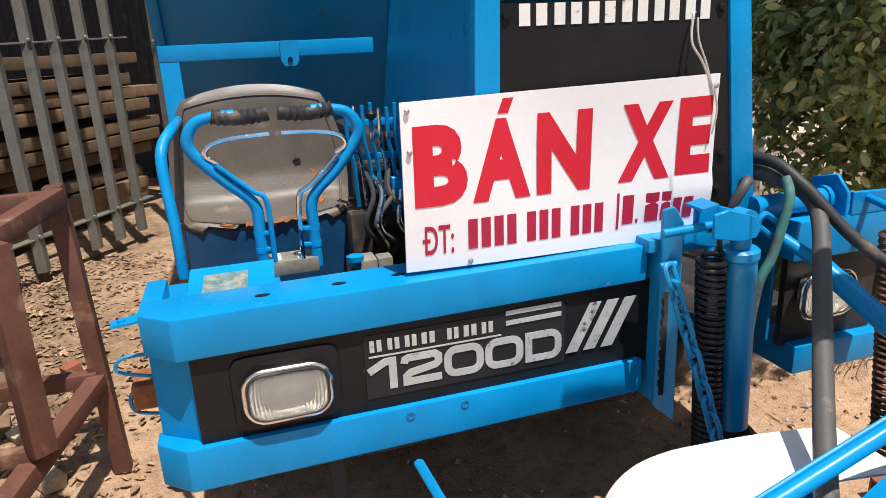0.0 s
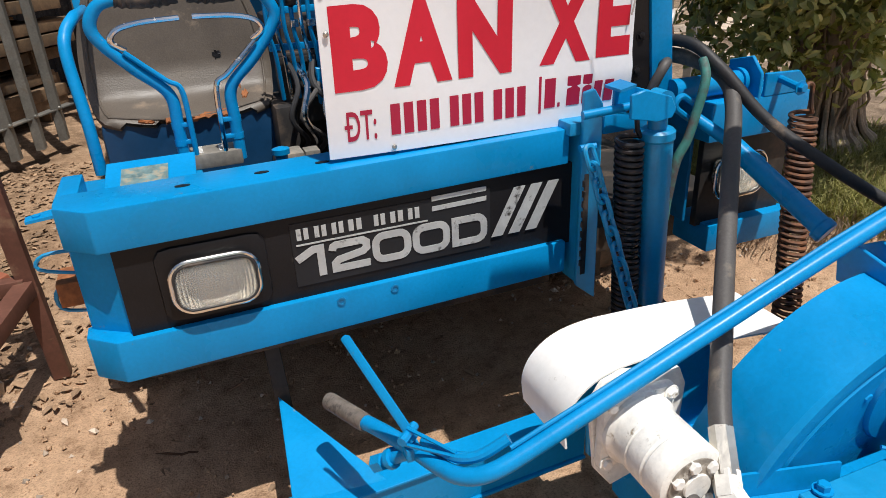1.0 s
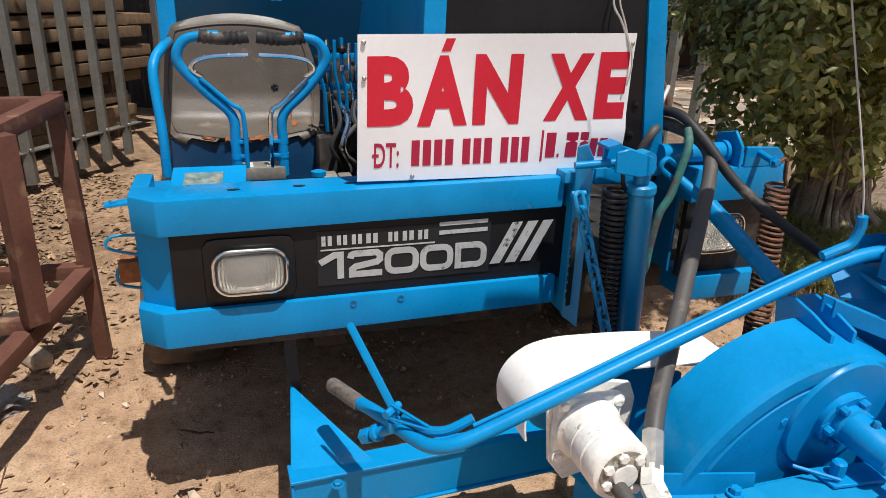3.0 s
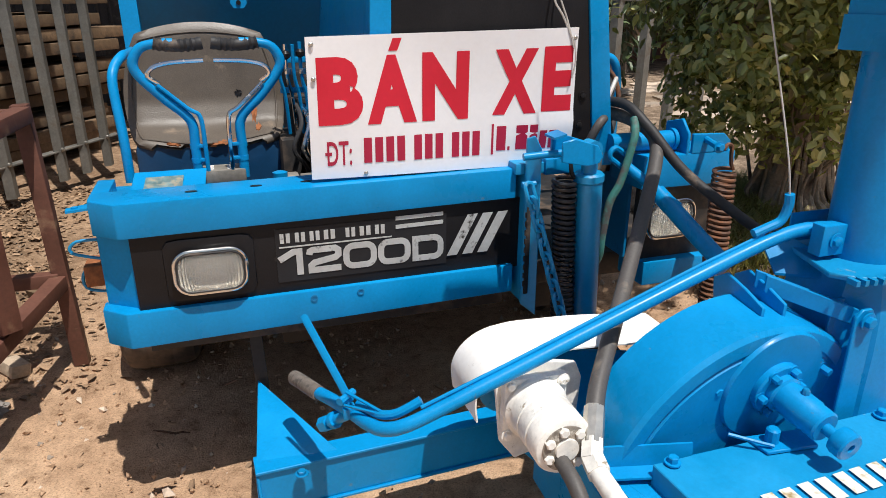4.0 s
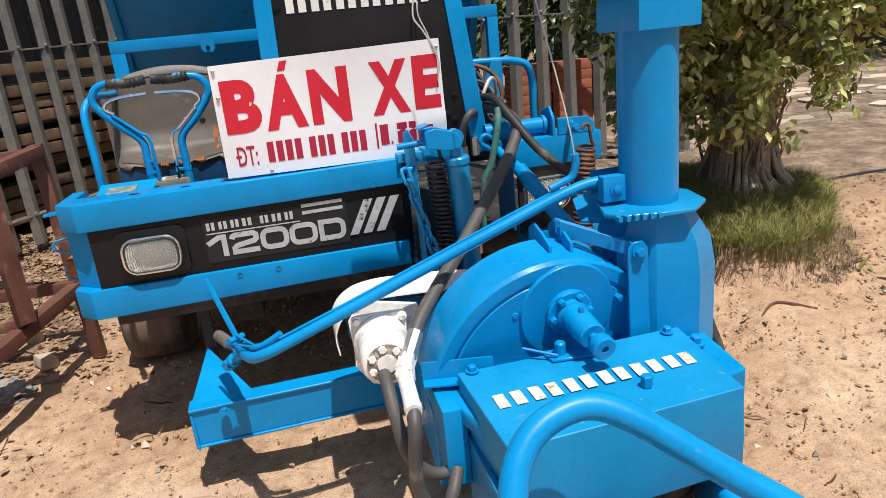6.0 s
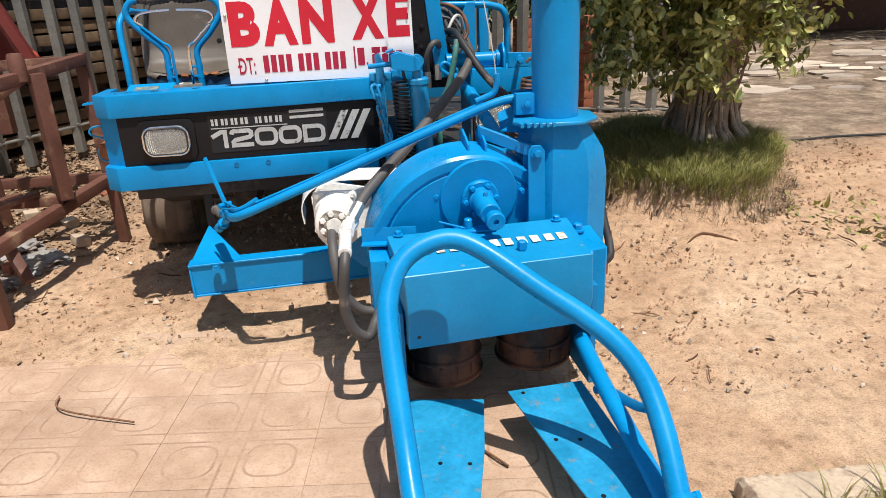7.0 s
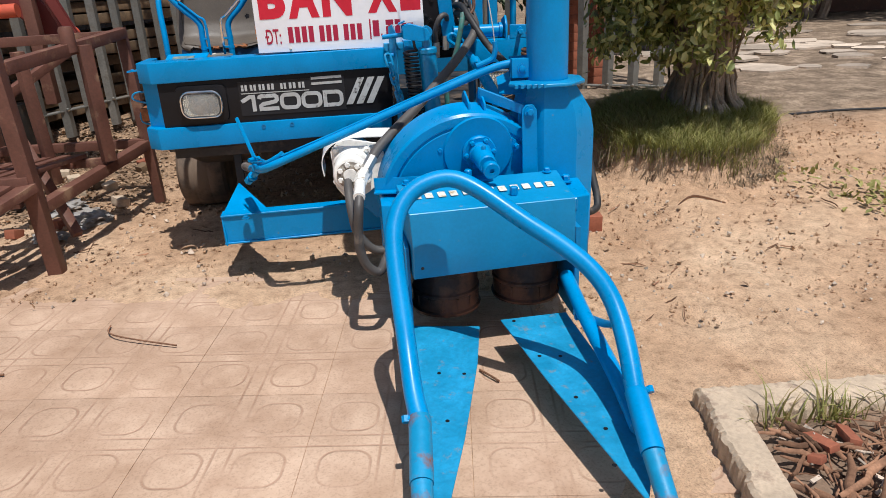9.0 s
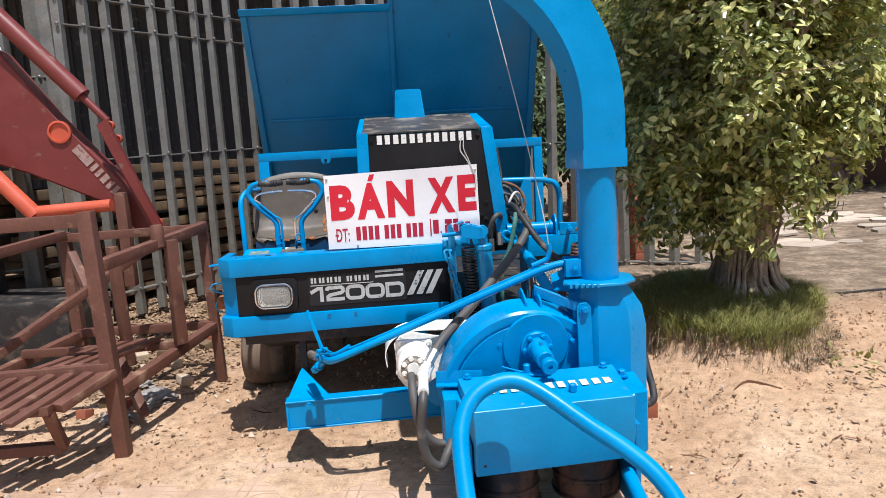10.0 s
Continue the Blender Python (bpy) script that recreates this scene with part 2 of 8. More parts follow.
def ground_mat():
    m = bpy.data.materials.new("sandy_dirt")
    m.use_nodes = True
    n, l = m.node_tree.nodes, m.node_tree.links
    b = n["Principled BSDF"]
    tc = n.new("ShaderNodeTexCoord")

    def nz(sc, det, rg=0.6):
        t = n.new("ShaderNodeTexNoise")
        t.inputs["Scale"].default_value, t.inputs["Detail"].default_value, t.inputs["Roughness"].default_value = sc, det, rg
        l.new(tc.outputs["Object"], t.inputs["Vector"])
        return t.outputs[0]

    def ramp(src, *stops):
        r = n.new("ShaderNodeValToRGB")
        e = r.color_ramp.elements
        e[0].position, e[0].color = stops[0][0], (*stops[0][1], 1)
        e[1].position, e[1].color = stops[-1][0], (*stops[-1][1], 1)
        for p, c in stops[1:-1]:
            e.new(p).color = (*c, 1)
        l.new(src, r.inputs[0])
        return r.outputs[0]

    large = ramp(nz(1.1, 6), (0.32, (0.395, 0.245, 0.150)), (0.5, (0.490, 0.322, 0.206)), (0.68, (0.580, 0.410, 0.276)))
    mid = ramp(nz(17, 8, 0.7), (0.34, (0.58, 0.54, 0.51)), (0.46, (0.93, 0.93, 0.92)), (0.66, (1.2, 1.2, 1.2)))
    speck = ramp(nz(150, 4, 0.7), (0.34, (0.55, 0.52, 0.49)), (0.46, (1, 1, 1)), (0.66, (1.25, 1.24, 1.22)))
    sep = n.new("ShaderNodeSeparateXYZ")
    l.new(tc.outputs["Object"], sep.inputs[0])

    def fade(src, a, b2):
        r = n.new("ShaderNodeMapRange")
        r.inputs[1].default_value, r.inputs[2].default_value = a, b2
        l.new(src, r.inputs[0])
        return r.outputs[0]

    def f(op, a, b2):
        x = n.new("ShaderNodeMath")
        x.operation = op
        for i, v in enumerate((a, b2)):
            if isinstance(v, float):
                x.inputs[i].default_value = v
            else:
                l.new(v, x.inputs[i])
        return x.outputs[0]

    wave = f('MULTIPLY', nz(1.6, 5), 1.2)
    road = f('MULTIPLY', fade(f('ADD', sep.outputs[1], wave), 1.5, 2.3), fade(f('ADD', sep.outputs[0], wave), 2.7, 3.5))
    rd = n.new("ShaderNodeMix")
    rd.data_type = 'RGBA'
    l.new(road, rd.inputs[0])
    l.new(large, rd.inputs[6])
    l.new(ramp(nz(4.0, 8, 0.75), (0.36, (0.13, 0.095, 0.068)), (0.5, (0.235, 0.172, 0.122)), (0.66, (0.43, 0.325, 0.235))), rd.inputs[7])
    mould = f('MULTIPLY', fade(f('ADD', sep.outputs[1], wave), 1.2, 1.9), fade(f('SUBTRACT', wave, sep.outputs[0]), 0.65, 1.2))
    ml = n.new("ShaderNodeMix")
    ml.data_type = 'RGBA'
    l.new(f('MULTIPLY', mould, 0.85), ml.inputs[0])
    l.new(rd.outputs[2], ml.inputs[6])
    l.new(ramp(nz(7, 8, 0.7), (0.36, (0.13, 0.082, 0.050)), (0.5, (0.24, 0.155, 0.096)), (0.66, (0.42, 0.29, 0.19))), ml.inputs[7])
    c = ml.outputs[2]
    for other in (mid, speck):
        x = n.new("ShaderNodeMix")
        x.data_type, x.blend_type = 'RGBA', 'MULTIPLY'
        x.inputs[0].default_value = 0.85
        l.new(c, x.inputs[6])
        l.new(other, x.inputs[7])
        c = x.outputs[2]
    l.new(c, b.inputs["Base Color"])
    b.inputs["Roughness"].default_value = 0.95
    b.inputs["Specular IOR Level"].default_value = 0.15
    ad = n.new("ShaderNodeMath")
    ad.operation = 'ADD'
    l.new(nz(40, 8, 0.75), ad.inputs[0])
    l.new(nz(160, 3), ad.inputs[1])
    bp = n.new("ShaderNodeBump")
    bp.inputs["Strength"].default_value, bp.inputs["Distance"].default_value = 0.6, 0.012
    l.new(ad.outputs[0], bp.inputs["Height"])
    l.new(bp.outputs[0], b.inputs["Normal"])
    return m


dirt = ground_mat()


def tile_material():
    """Pressed paving tile: rounded squares and a double cross drawn as shallow grooves."""
    m = bpy.data.materials.new("pressed_paving_tile")
    m.use_nodes = True
    n, l = m.node_tree.nodes, m.node_tree.links
    b = n["Principled BSDF"]
    tc = n.new("ShaderNodeTexCoord")
    sep = n.new("ShaderNodeSeparateXYZ")
    l.new(tc.outputs["Object"], sep.inputs[0])

    def f(op, a, b2=None):
        x = n.new("ShaderNodeMath")
        x.operation = op
        for i, v in enumerate((a, b2)):
            if v is None:
                continue
            if isinstance(v, float):
                x.inputs[i].default_value = v
            else:
                l.new(v, x.inputs[i])
        return x.outputs[0]

    ax, ay = f('ABSOLUTE', sep.outputs[0]), f('ABSOLUTE', sep.outputs[1])
    qx = f('MAXIMUM', f('SUBTRACT', f('ABSOLUTE', f('SUBTRACT', ax, 0.118)), 0.022), 0.0)
    qy = f('MAXIMUM', f('SUBTRACT', f('ABSOLUTE', f('SUBTRACT', ay, 0.118)), 0.022), 0.0)
    ring = f('ABSOLUTE', f('SUBTRACT', f('SQRT', f('ADD', f('MULTIPLY', qx, qx), f('MULTIPLY', qy, qy))), 0.05))
    cross = f('MINIMUM', f('ABSOLUTE', f('SUBTRACT', ax, 0.024)), f('ABSOLUTE', f('SUBTRACT', ay, 0.024)))
    line = f('MINIMUM', ring, cross)
    g = n.new("ShaderNodeMapRange")
    g.inputs[1].default_value, g.inputs[2].default_value, g.inputs[3].default_value, g.inputs[4].default_value = 0.0015, 0.0055, 1.0, 0.0
    l.new(line, g.inputs[0])

    def nz(sc, det, obj=True):
        t = n.new("ShaderNodeTexNoise")
        t.inputs["Scale"].default_value, t.inputs["Detail"].default_value, t.inputs["Roughness"].default_value = sc, det, 0.65
        if obj:
            geo = n.new("ShaderNodeNewGeometry")
            l.new(geo.outputs["Position"], t.inputs["Vector"])
        return t.outputs[0]

    wear = n.new("ShaderNodeMapRange")
    wear.inputs[1].default_value, wear.inputs[2].default_value = 0.41, 0.60
    l.new(nz(5.5, 7), wear.inputs[0])
    groove = f('MULTIPLY', g.outputs[0], wear.outputs[0])
    ramp = n.new("ShaderNodeValToRGB")
    e = ramp.color_ramp.elements
    e[0].position, e[0].color = 0.3, (0.412, 0.270, 0.184, 1)
    e[1].position, e[1].color = 0.7, (0.587, 0.420, 0.306, 1)
    l.new(nz(5.5, 8), ramp.inputs[0])
    sp = n.new("ShaderNodeValToRGB")
    sp.color_ramp.elements[0].position, sp.color_ramp.elements[0].color = 0.33, (0.6, 0.57, 0.54, 1)
    sp.color_ramp.elements[1].position, sp.color_ramp.elements[1].color = 0.5, (1, 1, 1, 1)
    l.new(nz(120, 4), sp.inputs[0])
    x = n.new("ShaderNodeMix")
    x.data_type, x.blend_type = 'RGBA', 'MULTIPLY'
    x.inputs[0].default_value = 0.5
    l.new(ramp.outputs[0], x.inputs[6])
    l.new(sp.outputs[0], x.inputs[7])
    y = n.new("ShaderNodeMix")
    y.data_type = 'RGBA'
    l.new(f('MULTIPLY', groove, 0.62), y.inputs[0])
    l.new(x.outputs[2], y.inputs[6])
    y.inputs[7].default_value = (0.30, 0.17, 0.11, 1)
    dust = n.new("ShaderNodeValToRGB")
    dust.color_ramp.elements[0].position, dust.color_ramp.elements[0].color = 0.34, (0.80, 0.76, 0.72, 1)
    dust.color_ramp.elements[1].position, dust.color_ramp.elements[1].color = 0.62, (1.06, 1.06, 1.06, 1)
    l.new(nz(1.6, 6), dust.inputs[0])
    w = n.new("ShaderNodeMix")
    w.data_type, w.blend_type = 'RGBA', 'MULTIPLY'
    w.inputs[0].default_value = 1.0
    l.new(y.outputs[2], w.inputs[6])
    l.new(dust.outputs[0], w.inputs[7])
    l.new(w.outputs[2], b.inputs["Base Color"])
    b.inputs["Roughness"].default_value = 0.92
    b.inputs["Specular IOR Level"].default_value = 0.2
    h = f('SUBTRACT', f('MULTIPLY', nz(70, 5), 0.35), f('MULTIPLY', groove, 0.7))
    bp = n.new("ShaderNodeBump")
    bp.inputs["Strength"].default_value, bp.inputs["Distance"].default_value = 0.6, 0.006
    l.new(h, bp.inputs["Height"])
    l.new(bp.outputs[0], b.inputs["Normal"])
    return m


tile_mat = tile_material()
grime = mat("oily_grime", (0.24, 0.205, 0.165), 0.55, var=0.4, scale=30, bump=0.3, dirt=(0.50, 0.46, 0.40), dirt_amt=0.22, dirt_scale=70)


# ---- building helpers ----
def box(bm, lo, hi, bev=0.0, m=None):
    """A box from corner to corner, with its edges rounded off by bev."""
    v = [bm.verts.new((x, y, z)) for x in (lo[0], hi[0]) for y in (lo[1], hi[1]) for z in (lo[2], hi[2])]
    fs = [bm.faces.new([v[i] for i in q]) for q in ((0, 1, 3, 2), (4, 6, 7, 5), (0, 4, 5, 1), (2, 3, 7, 6), (0, 2, 6, 4), (1, 5, 7, 3))]
    if bev:
        es = list({e for f in fs for e in f.edges})
        r = bmesh.ops.bevel(bm, geom=es, offset=bev, segments=2, profile=0.6, affect='EDGES')
        v = list({q for f in r['faces'] for q in f.verts} | {q for q in v if q.is_valid})
    if m is not None:
        bmesh.ops.transform(bm, matrix=m, verts=v)
    return v


def slab(bm, poly, vec, bev=0.0):
    """A flat plate: the polygon poly (3D points) pushed along vec."""
    a = [bm.verts.new(p) for p in poly]
    b = [bm.verts.new(Vector(p) + Vector(vec)) for p in poly]
    k = len(poly)
    fs = [bm.faces.new(a), bm.faces.new(b[::-1])] + [bm.faces.new((a[i], b[i], b[(i + 1) % k], a[(i + 1) % k])) for i in range(k)]
    bmesh.ops.recalc_face_normals(bm, faces=fs)
    if bev:
        bmesh.ops.bevel(bm, geom=list({e for f in fs for e in f.edges}), offset=bev, segments=1, affect='EDGES')


def curve_pts(pts, k=6, closed=False):
    """Points of a smooth curve through pts."""
    p = [Vector(q) for q in pts]
    n = len(p)
    out = []
    for i in range(n if closed else n - 1):
        a, b, c, d = ((p[(i - 1) % n], p[i], p[(i + 1) % n], p[(i + 2) % n]) if closed
                      else (p[max(i - 1, 0)], p[i], p[i + 1], p[min(i + 2, n - 1)]))
        for s in range(k):
            t = s / k
            out.append(0.5 * ((2 * b) + (c - a) * t + (2 * a - 5 * b + 4 * c - d) * t * t + (3 * b - a - 3 * c + d) * t ** 3))
    if not closed:
        out.append(p[-1])
    return out


def rod(bm, pts, r, n=10, closed=False, flat=1.0):
    """A round bar of radius r (or one radius a point) along pts."""
    p = [Vector(q) for q in pts]
    k = len(p)
    rs = r if isinstance(r, (list, tuple)) else [r] * k
    side = None
    rings = []
    for i in range(k):
        if closed:
            d = (p[(i + 1) % k] - p[i - 1]).normalized()
        else:
            d = (p[min(i + 1, k - 1)] - p[max(i - 1, 0)]).normalized()
        if side is None:
            side = d.orthogonal().normalized()
        side = (side - d * side.dot(d)).normalized()
        up = d.cross(side)
        rings.append([bm.verts.new(p[i] + (side * math.cos(a) + up * math.sin(a) * flat) * rs[i]) for a in (2 * math.pi * j / n for j in range(n))])
    for i in range(k if closed else k - 1):
        a, b = rings[i], rings[(i + 1) % k]
        for j in range(n):
            bm.faces.new((a[j], a[(j + 1) % n], b[(j + 1) % n], b[j]))
    if not closed:
        bm.faces.new(rings[0][::-1])
        bm.faces.new(rings[-1])


def lathe(bm, prof, origin, axis, n=32):
    """A turned shape: prof holds (radius, way along the axis)."""
    axis = Vector(axis).normalized()
    s = axis.orthogonal().normalized()
    u = axis.cross(s)
    o = Vector(origin)
    rings = [[bm.verts.new(o + axis * h + (s * math.cos(a) + u * math.sin(a)) * max(r, 1e-4)) for a in (2 * math.pi * j / n for j in range(n))] for r, h in prof]
    for a, b in zip(rings, rings[1:]):
        for j in range(n):
            bm.faces.new((a[j], a[(j + 1) % n], b[(j + 1) % n], b[j]))
    bm.faces.new(rings[0][::-1])
    bm.faces.new(rings[-1])


def hexbolt(bm, at, axis, r=0.009, h=0.008, washer=True):
    axis = Vector(axis).normalized()
    if washer:
        lathe(bm, [(r * 1.5, 0), (r * 1.5, h * 0.25)], at, axis, 14)
    lathe(bm, [(r, h * 0.25), (r, h), (r * 0.8, h * 1.15)], at, axis, 6)


def finish(bm, name, material, sharp=35, origin=(0, 0, 0)):
    if tuple(origin) != (0, 0, 0):
        bmesh.ops.translate(bm, verts=bm.verts, vec=-Vector(origin))
    bmesh.ops.recalc_face_normals(bm, faces=bm.faces)
    me = bpy.data.meshes.new(name)
    bm.to_mesh(me)
    bm.free()
    me.materials.append(material)
    for p in me.polygons:
        p.use_smooth = True
    me.set_sharp_from_angle(angle=radians(sharp))
    return me


ORIGIN = {}


def thing(name, at, label, category, group="", kind=""):
    """An Empty at the base of a thing, under which its parts hang."""
    ob = new(name)
    ob.location = at
    ob.empty_display_size = 0.05
    ORIGIN[ob.name] = Vector(at)
    return tagged(ob, label, category, group, kind)


def part(name, bm, material, parent, label="", sharp=35):
    """One mesh under a thing or under a part, built in the world's metres."""
    at = ORIGIN[parent.name]
    ob = new(name, finish(bm, name, material, sharp, at))
    ob.parent = parent
    ORIGIN[ob.name] = at
    return tagged(ob, label)


def parts(name, bm, material, parent, label="", sharp=35):
    """Each loose piece of bm becomes a part of its own; pieces that touch stay together."""
    bm.verts.index_update()
    mark = {}
    groups = []
    for v in bm.verts:
        if v.index in mark:
            continue
        todo, got = [v], []
        mark[v.index] = len(groups)
        while todo:
            q = todo.pop()
            got.append(q)
            for e in q.link_edges:
                o = e.other_vert(q)
                if o.index not in mark:
                    mark[o.index] = len(groups)
                    todo.append(o)
        lo = [min(q.co[i] for q in got) - 0.0005 for i in range(3)]
        hi = [max(q.co[i] for q in got) + 0.0005 for i in range(3)]
        groups.append([lo, hi, got])
    done = []
    for g in groups:
        for h in [h for h in done if all(h[0][i] <= g[1][i] and g[0][i] <= h[1][i] for i in range(3))]:
            done.remove(h)
            g = [[min(a, b) for a, b in zip(g[0], h[0])], [max(a, b) for a, b in zip(g[1], h[1])], g[2] + h[2]]
        done.append(g)
    out = []
    for _, _, got in done:
        piece = bmesh.new()
        twin = {q: piece.verts.new(q.co) for q in got}
        for f in {f for q in got for f in q.link_faces}:
            piece.faces.new([twin[q] for q in f.verts])
        out.append(part(name, piece, material, parent, label, sharp))
    bm.free()
    return out


def solid(name, bm, material, label, category, kind="", group="", at=(0, 0, 0), sharp=35):
    """A thing that is one mesh."""
    ob = new(name, finish(bm, name, material, sharp, at))
    ob.location = at
    ORIGIN[ob.name] = Vector(at)
    return tagged(ob, label, category, group, kind)


def lettering(text, bold=0.0):
    """Letters as a mesh, laid in the unit square of x and y."""
    cu = bpy.data.curves.new("text", 'FONT')
    cu.body, cu.offset, cu.resolution_u = text, bold, 4
    ob = bpy.data.objects.new("text", cu)
    scene.collection.objects.link(ob)
    dg = bpy.context.evaluated_depsgraph_get()
    me = bpy.data.meshes.new_from_object(ob.evaluated_get(dg))
    bpy.data.objects.remove(ob)
    bm = bmesh.new()
    bm.from_mesh(me)
    bpy.data.meshes.remove(me)
    lo = Vector((min(v.co.x for v in bm.verts), min(v.co.y for v in bm.verts), 0))
    hi = Vector((max(v.co.x for v in bm.verts), max(v.co.y for v in bm.verts), 1))
    for v in bm.verts:
        v.co = Vector(((v.co.x - lo.x) / (hi.x - lo.x), (v.co.y - lo.y) / (hi.y - lo.y), 0))
    return bm


def ribbon(bm, pts, w, x0, x1, z0, z1, y, closed=False, depth=0.0015):
    """A flat stroke of width w (of the letter's height) along pts of the unit square, laid on an upright face."""
    W, H = x1 - x0, z1 - z0
    p = [Vector((x0 + W * a, 0, z0 + H * b)) for a, b in pts]
    k = len(p)
    half = w * H / 2
    L, R = [], []
    for i in range(k):
        a = p[i - 1] if (closed or i > 0) else None
        b = p[(i + 1) % k] if (closed or i < k - 1) else None
        d1 = (p[i] - a).normalized() if a is not None else (b - p[i]).normalized()
        d2 = (b - p[i]).normalized() if b is not None else d1
        n1, n2 = Vector((-d1.z, 0, d1.x)), Vector((-d2.z, 0, d2.x))
        m = (n1 + n2).normalized()
        m = m * (half / max(0.35, m.dot(n1)))
        L.append(p[i] + m)
        R.append(p[i] - m)
    rings = [[bm.verts.new(v + Vector((0, q, 0))) for v, q in ((l_, y), (l_, y - depth), (r_, y - depth), (r_, y))] for l_, r_ in zip(L, R)]
    for i in range(k if closed else k - 1):
        a, b = rings[i], rings[(i + 1) % k]
        for j in range(4):
            bm.faces.new((a[j], a[(j + 1) % 4], b[(j + 1) % 4], b[j]))
    if not closed:
        bm.faces.new(rings[0])
        bm.faces.new(rings[-1][::-1])


def soft_box(x0, x1, y0, y1, r, rl=None, n=4):
    """Corner-rounded outline in the unit square, r on one side and rl on the other."""
    rl = r if rl is None else rl
    out = []
    for cx, cy, rad, a0 in ((x1, y1, r, 0), (x0, y1, rl, 90), (x0, y0, rl, 180), (x1, y0, r, 270)):
        sx, sy = (-1 if cx == x1 else 1), (-1 if cy == y1 else 1)
        if rad == 0:
            out.append((cx, cy))
            continue
        for i in range(n + 1):
            a = radians(a0 + 90 * i / n)
            out.append((cx + sx * rad[0] + rad[0] * math.cos(a), cy + sy * rad[1] + rad[1] * math.sin(a)))
    return out


def B():
    return bmesh.new()


def one(fn, *a, **k):
    """A fresh bmesh with one shape in it."""
    bm = bmesh.new()
    fn(bm, *a, **k)
    return bm


def moved(bm, m):
    bmesh.ops.transform(bm, matrix=m, verts=bm.verts)
    return bm


def ease(t):
    t = min(max(t, 0.0), 1.0)
    return t * t * (3 - 2 * t)


MX, MY, MRX, MRY = 2.95, 0.98, 0.60, 0.72


def mound_d(x, y):
    return math.hypot((x - MX) / MRX, (y - MY) / MRY) + 0.22 * noise.noise((x * 2.6, y * 2.6, 0.3)) + 0.08 * noise.noise((x * 8, y * 8, 2.3))


def ground_z(x, y):
    """The yard falls slightly to one side, then climbs towards the road; a low mound carries the tree."""
    z = -0.012 * (min(max(x, -1.6), 2.0) - 0.79)
    z += 0.20 * ease((y + 0.9) / 2.2) * ease((x - 1.6) / 1.2) + 0.08 * ease((y - 0.6) / 2.4) * ease((0.4 - x) / 1.0)
    d = mound_d(x, y) + 0.05 * noise.noise((x * 7, y * 7, 1.3))
    z += 0.14 * ease((1.0 - d) / 0.09) + 0.06 * max(0, 1 - d)
    return z


# ---- the ground ----
def tile_cover(x, y):
    """How far a spot lies inside the paved part: above 0 paved."""
    w = 0.16 * noise.noise((x * 1.7, y * 1.7, 4.0)) + 0.06 * noise.noise((x * 6, y * 6, 9.0))
    return min(1.62 - x + 0.12 * (y + 1.4), -0.42 - y - 0.16 * (x - 0.2), x + 2.1, y + 4.4) + w


def build_ground():
    near = np.arange(-2.4, 4.6, 0.04)
    nearer = np.arange(-3.4, 3.6, 0.04)
    far = np.array([0.3, 0.8, 1.6, 3, 5, 8, 12, 18, 28, 45, 80, 150, 300])
    xs = np.concatenate([near[0] - far[::-1], near, near[-1] + far])
    ys = np.concatenate([nearer[0] - far[::-1], nearer, nearer[-1] + far])
    verts, faces = [], []
    for y in ys:
        for x in xs:
            z = ground_z(x, y)
            inside = -2.4 <= x <= 4.6 and -3.4 <= y <= 3.6
            c = tile_cover(x, y)
            t = min(max((c + 0.03) / 0.09, 0), 1)
            z += (0.010 if inside else 0.02) * noise.fractal((x * 3.1, y * 3.1, 2.0), 1.0, 2.0, 4) * (1 - t)
            churned = 0.010 + 0.010 * ease((x - 1.5) / 0.8)
            rough = churned * noise.fractal((x * 6.5, y * 6.5, 7.0), 0.6, 2.2, 4) if inside else 0.0
            z += (1 - t) * (0.006 + rough) - t * 0.0012
            if x < 4.4 and -3.7 < y < -1.64 and x > 1.93 + 0.19 * (y + 1.63):
                z -= 0.05
            verts.append((x, y, z))
    w = len(xs)
    for j in range(len(ys) - 1):
        for i in range(w - 1):
            faces.append((j * w + i, j * w + i + 1, (j + 1) * w + i + 1, (j + 1) * w + i))
    me = bpy.data.meshes.new("ground")
    me.from_pydata(verts, [], faces)
    me.materials.append(dirt)
    for p in me.polygons:
        p.use_smooth = True
    return tagged(new("ground", me), "uneven sandy dirt yard with small stones and wheel-worn patches", "ground", kind="structure")


ground = build_ground()


# ---- the truck ----
truck = thing("harvester_truck", (0.9, 0.8, 0.0), "old blue farm carrier truck with torn seat and cargo bed", "truck")


def taper_beam(x0, x1, zl, zr, y0, y1, chamfer):
    """A folded-steel cross beam whose heights (bottom, top) change from end to end; one corner cut at a slant."""
    bm = B()
    prof = []
    for x, (a, b), ya in ((x0 - chamfer[0], zl, y0 + chamfer[1]), (x0, zl, y0), (x1, zr, y0)):
        prof.append([bm.verts.new(q) for q in ((x, ya, a), (x, ya, b), (x, y1, b), (x, y1, a))])
    fs = []
    for p, q in zip(prof, prof[1:]):
        fs += [bm.faces.new((p[i], p[(i + 1) % 4], q[(i + 1) % 4], q[i])) for i in range(4)]
    fs += [bm.faces.new(prof[0]), bm.faces.new(prof[-1][::-1])]
    bmesh.ops.recalc_face_normals(bm, faces=fs)
    bmesh.ops.bevel(bm, geom=list(bm.edges), offset=0.0045, segments=2, profile=0.6, affect='EDGES')
    return bm


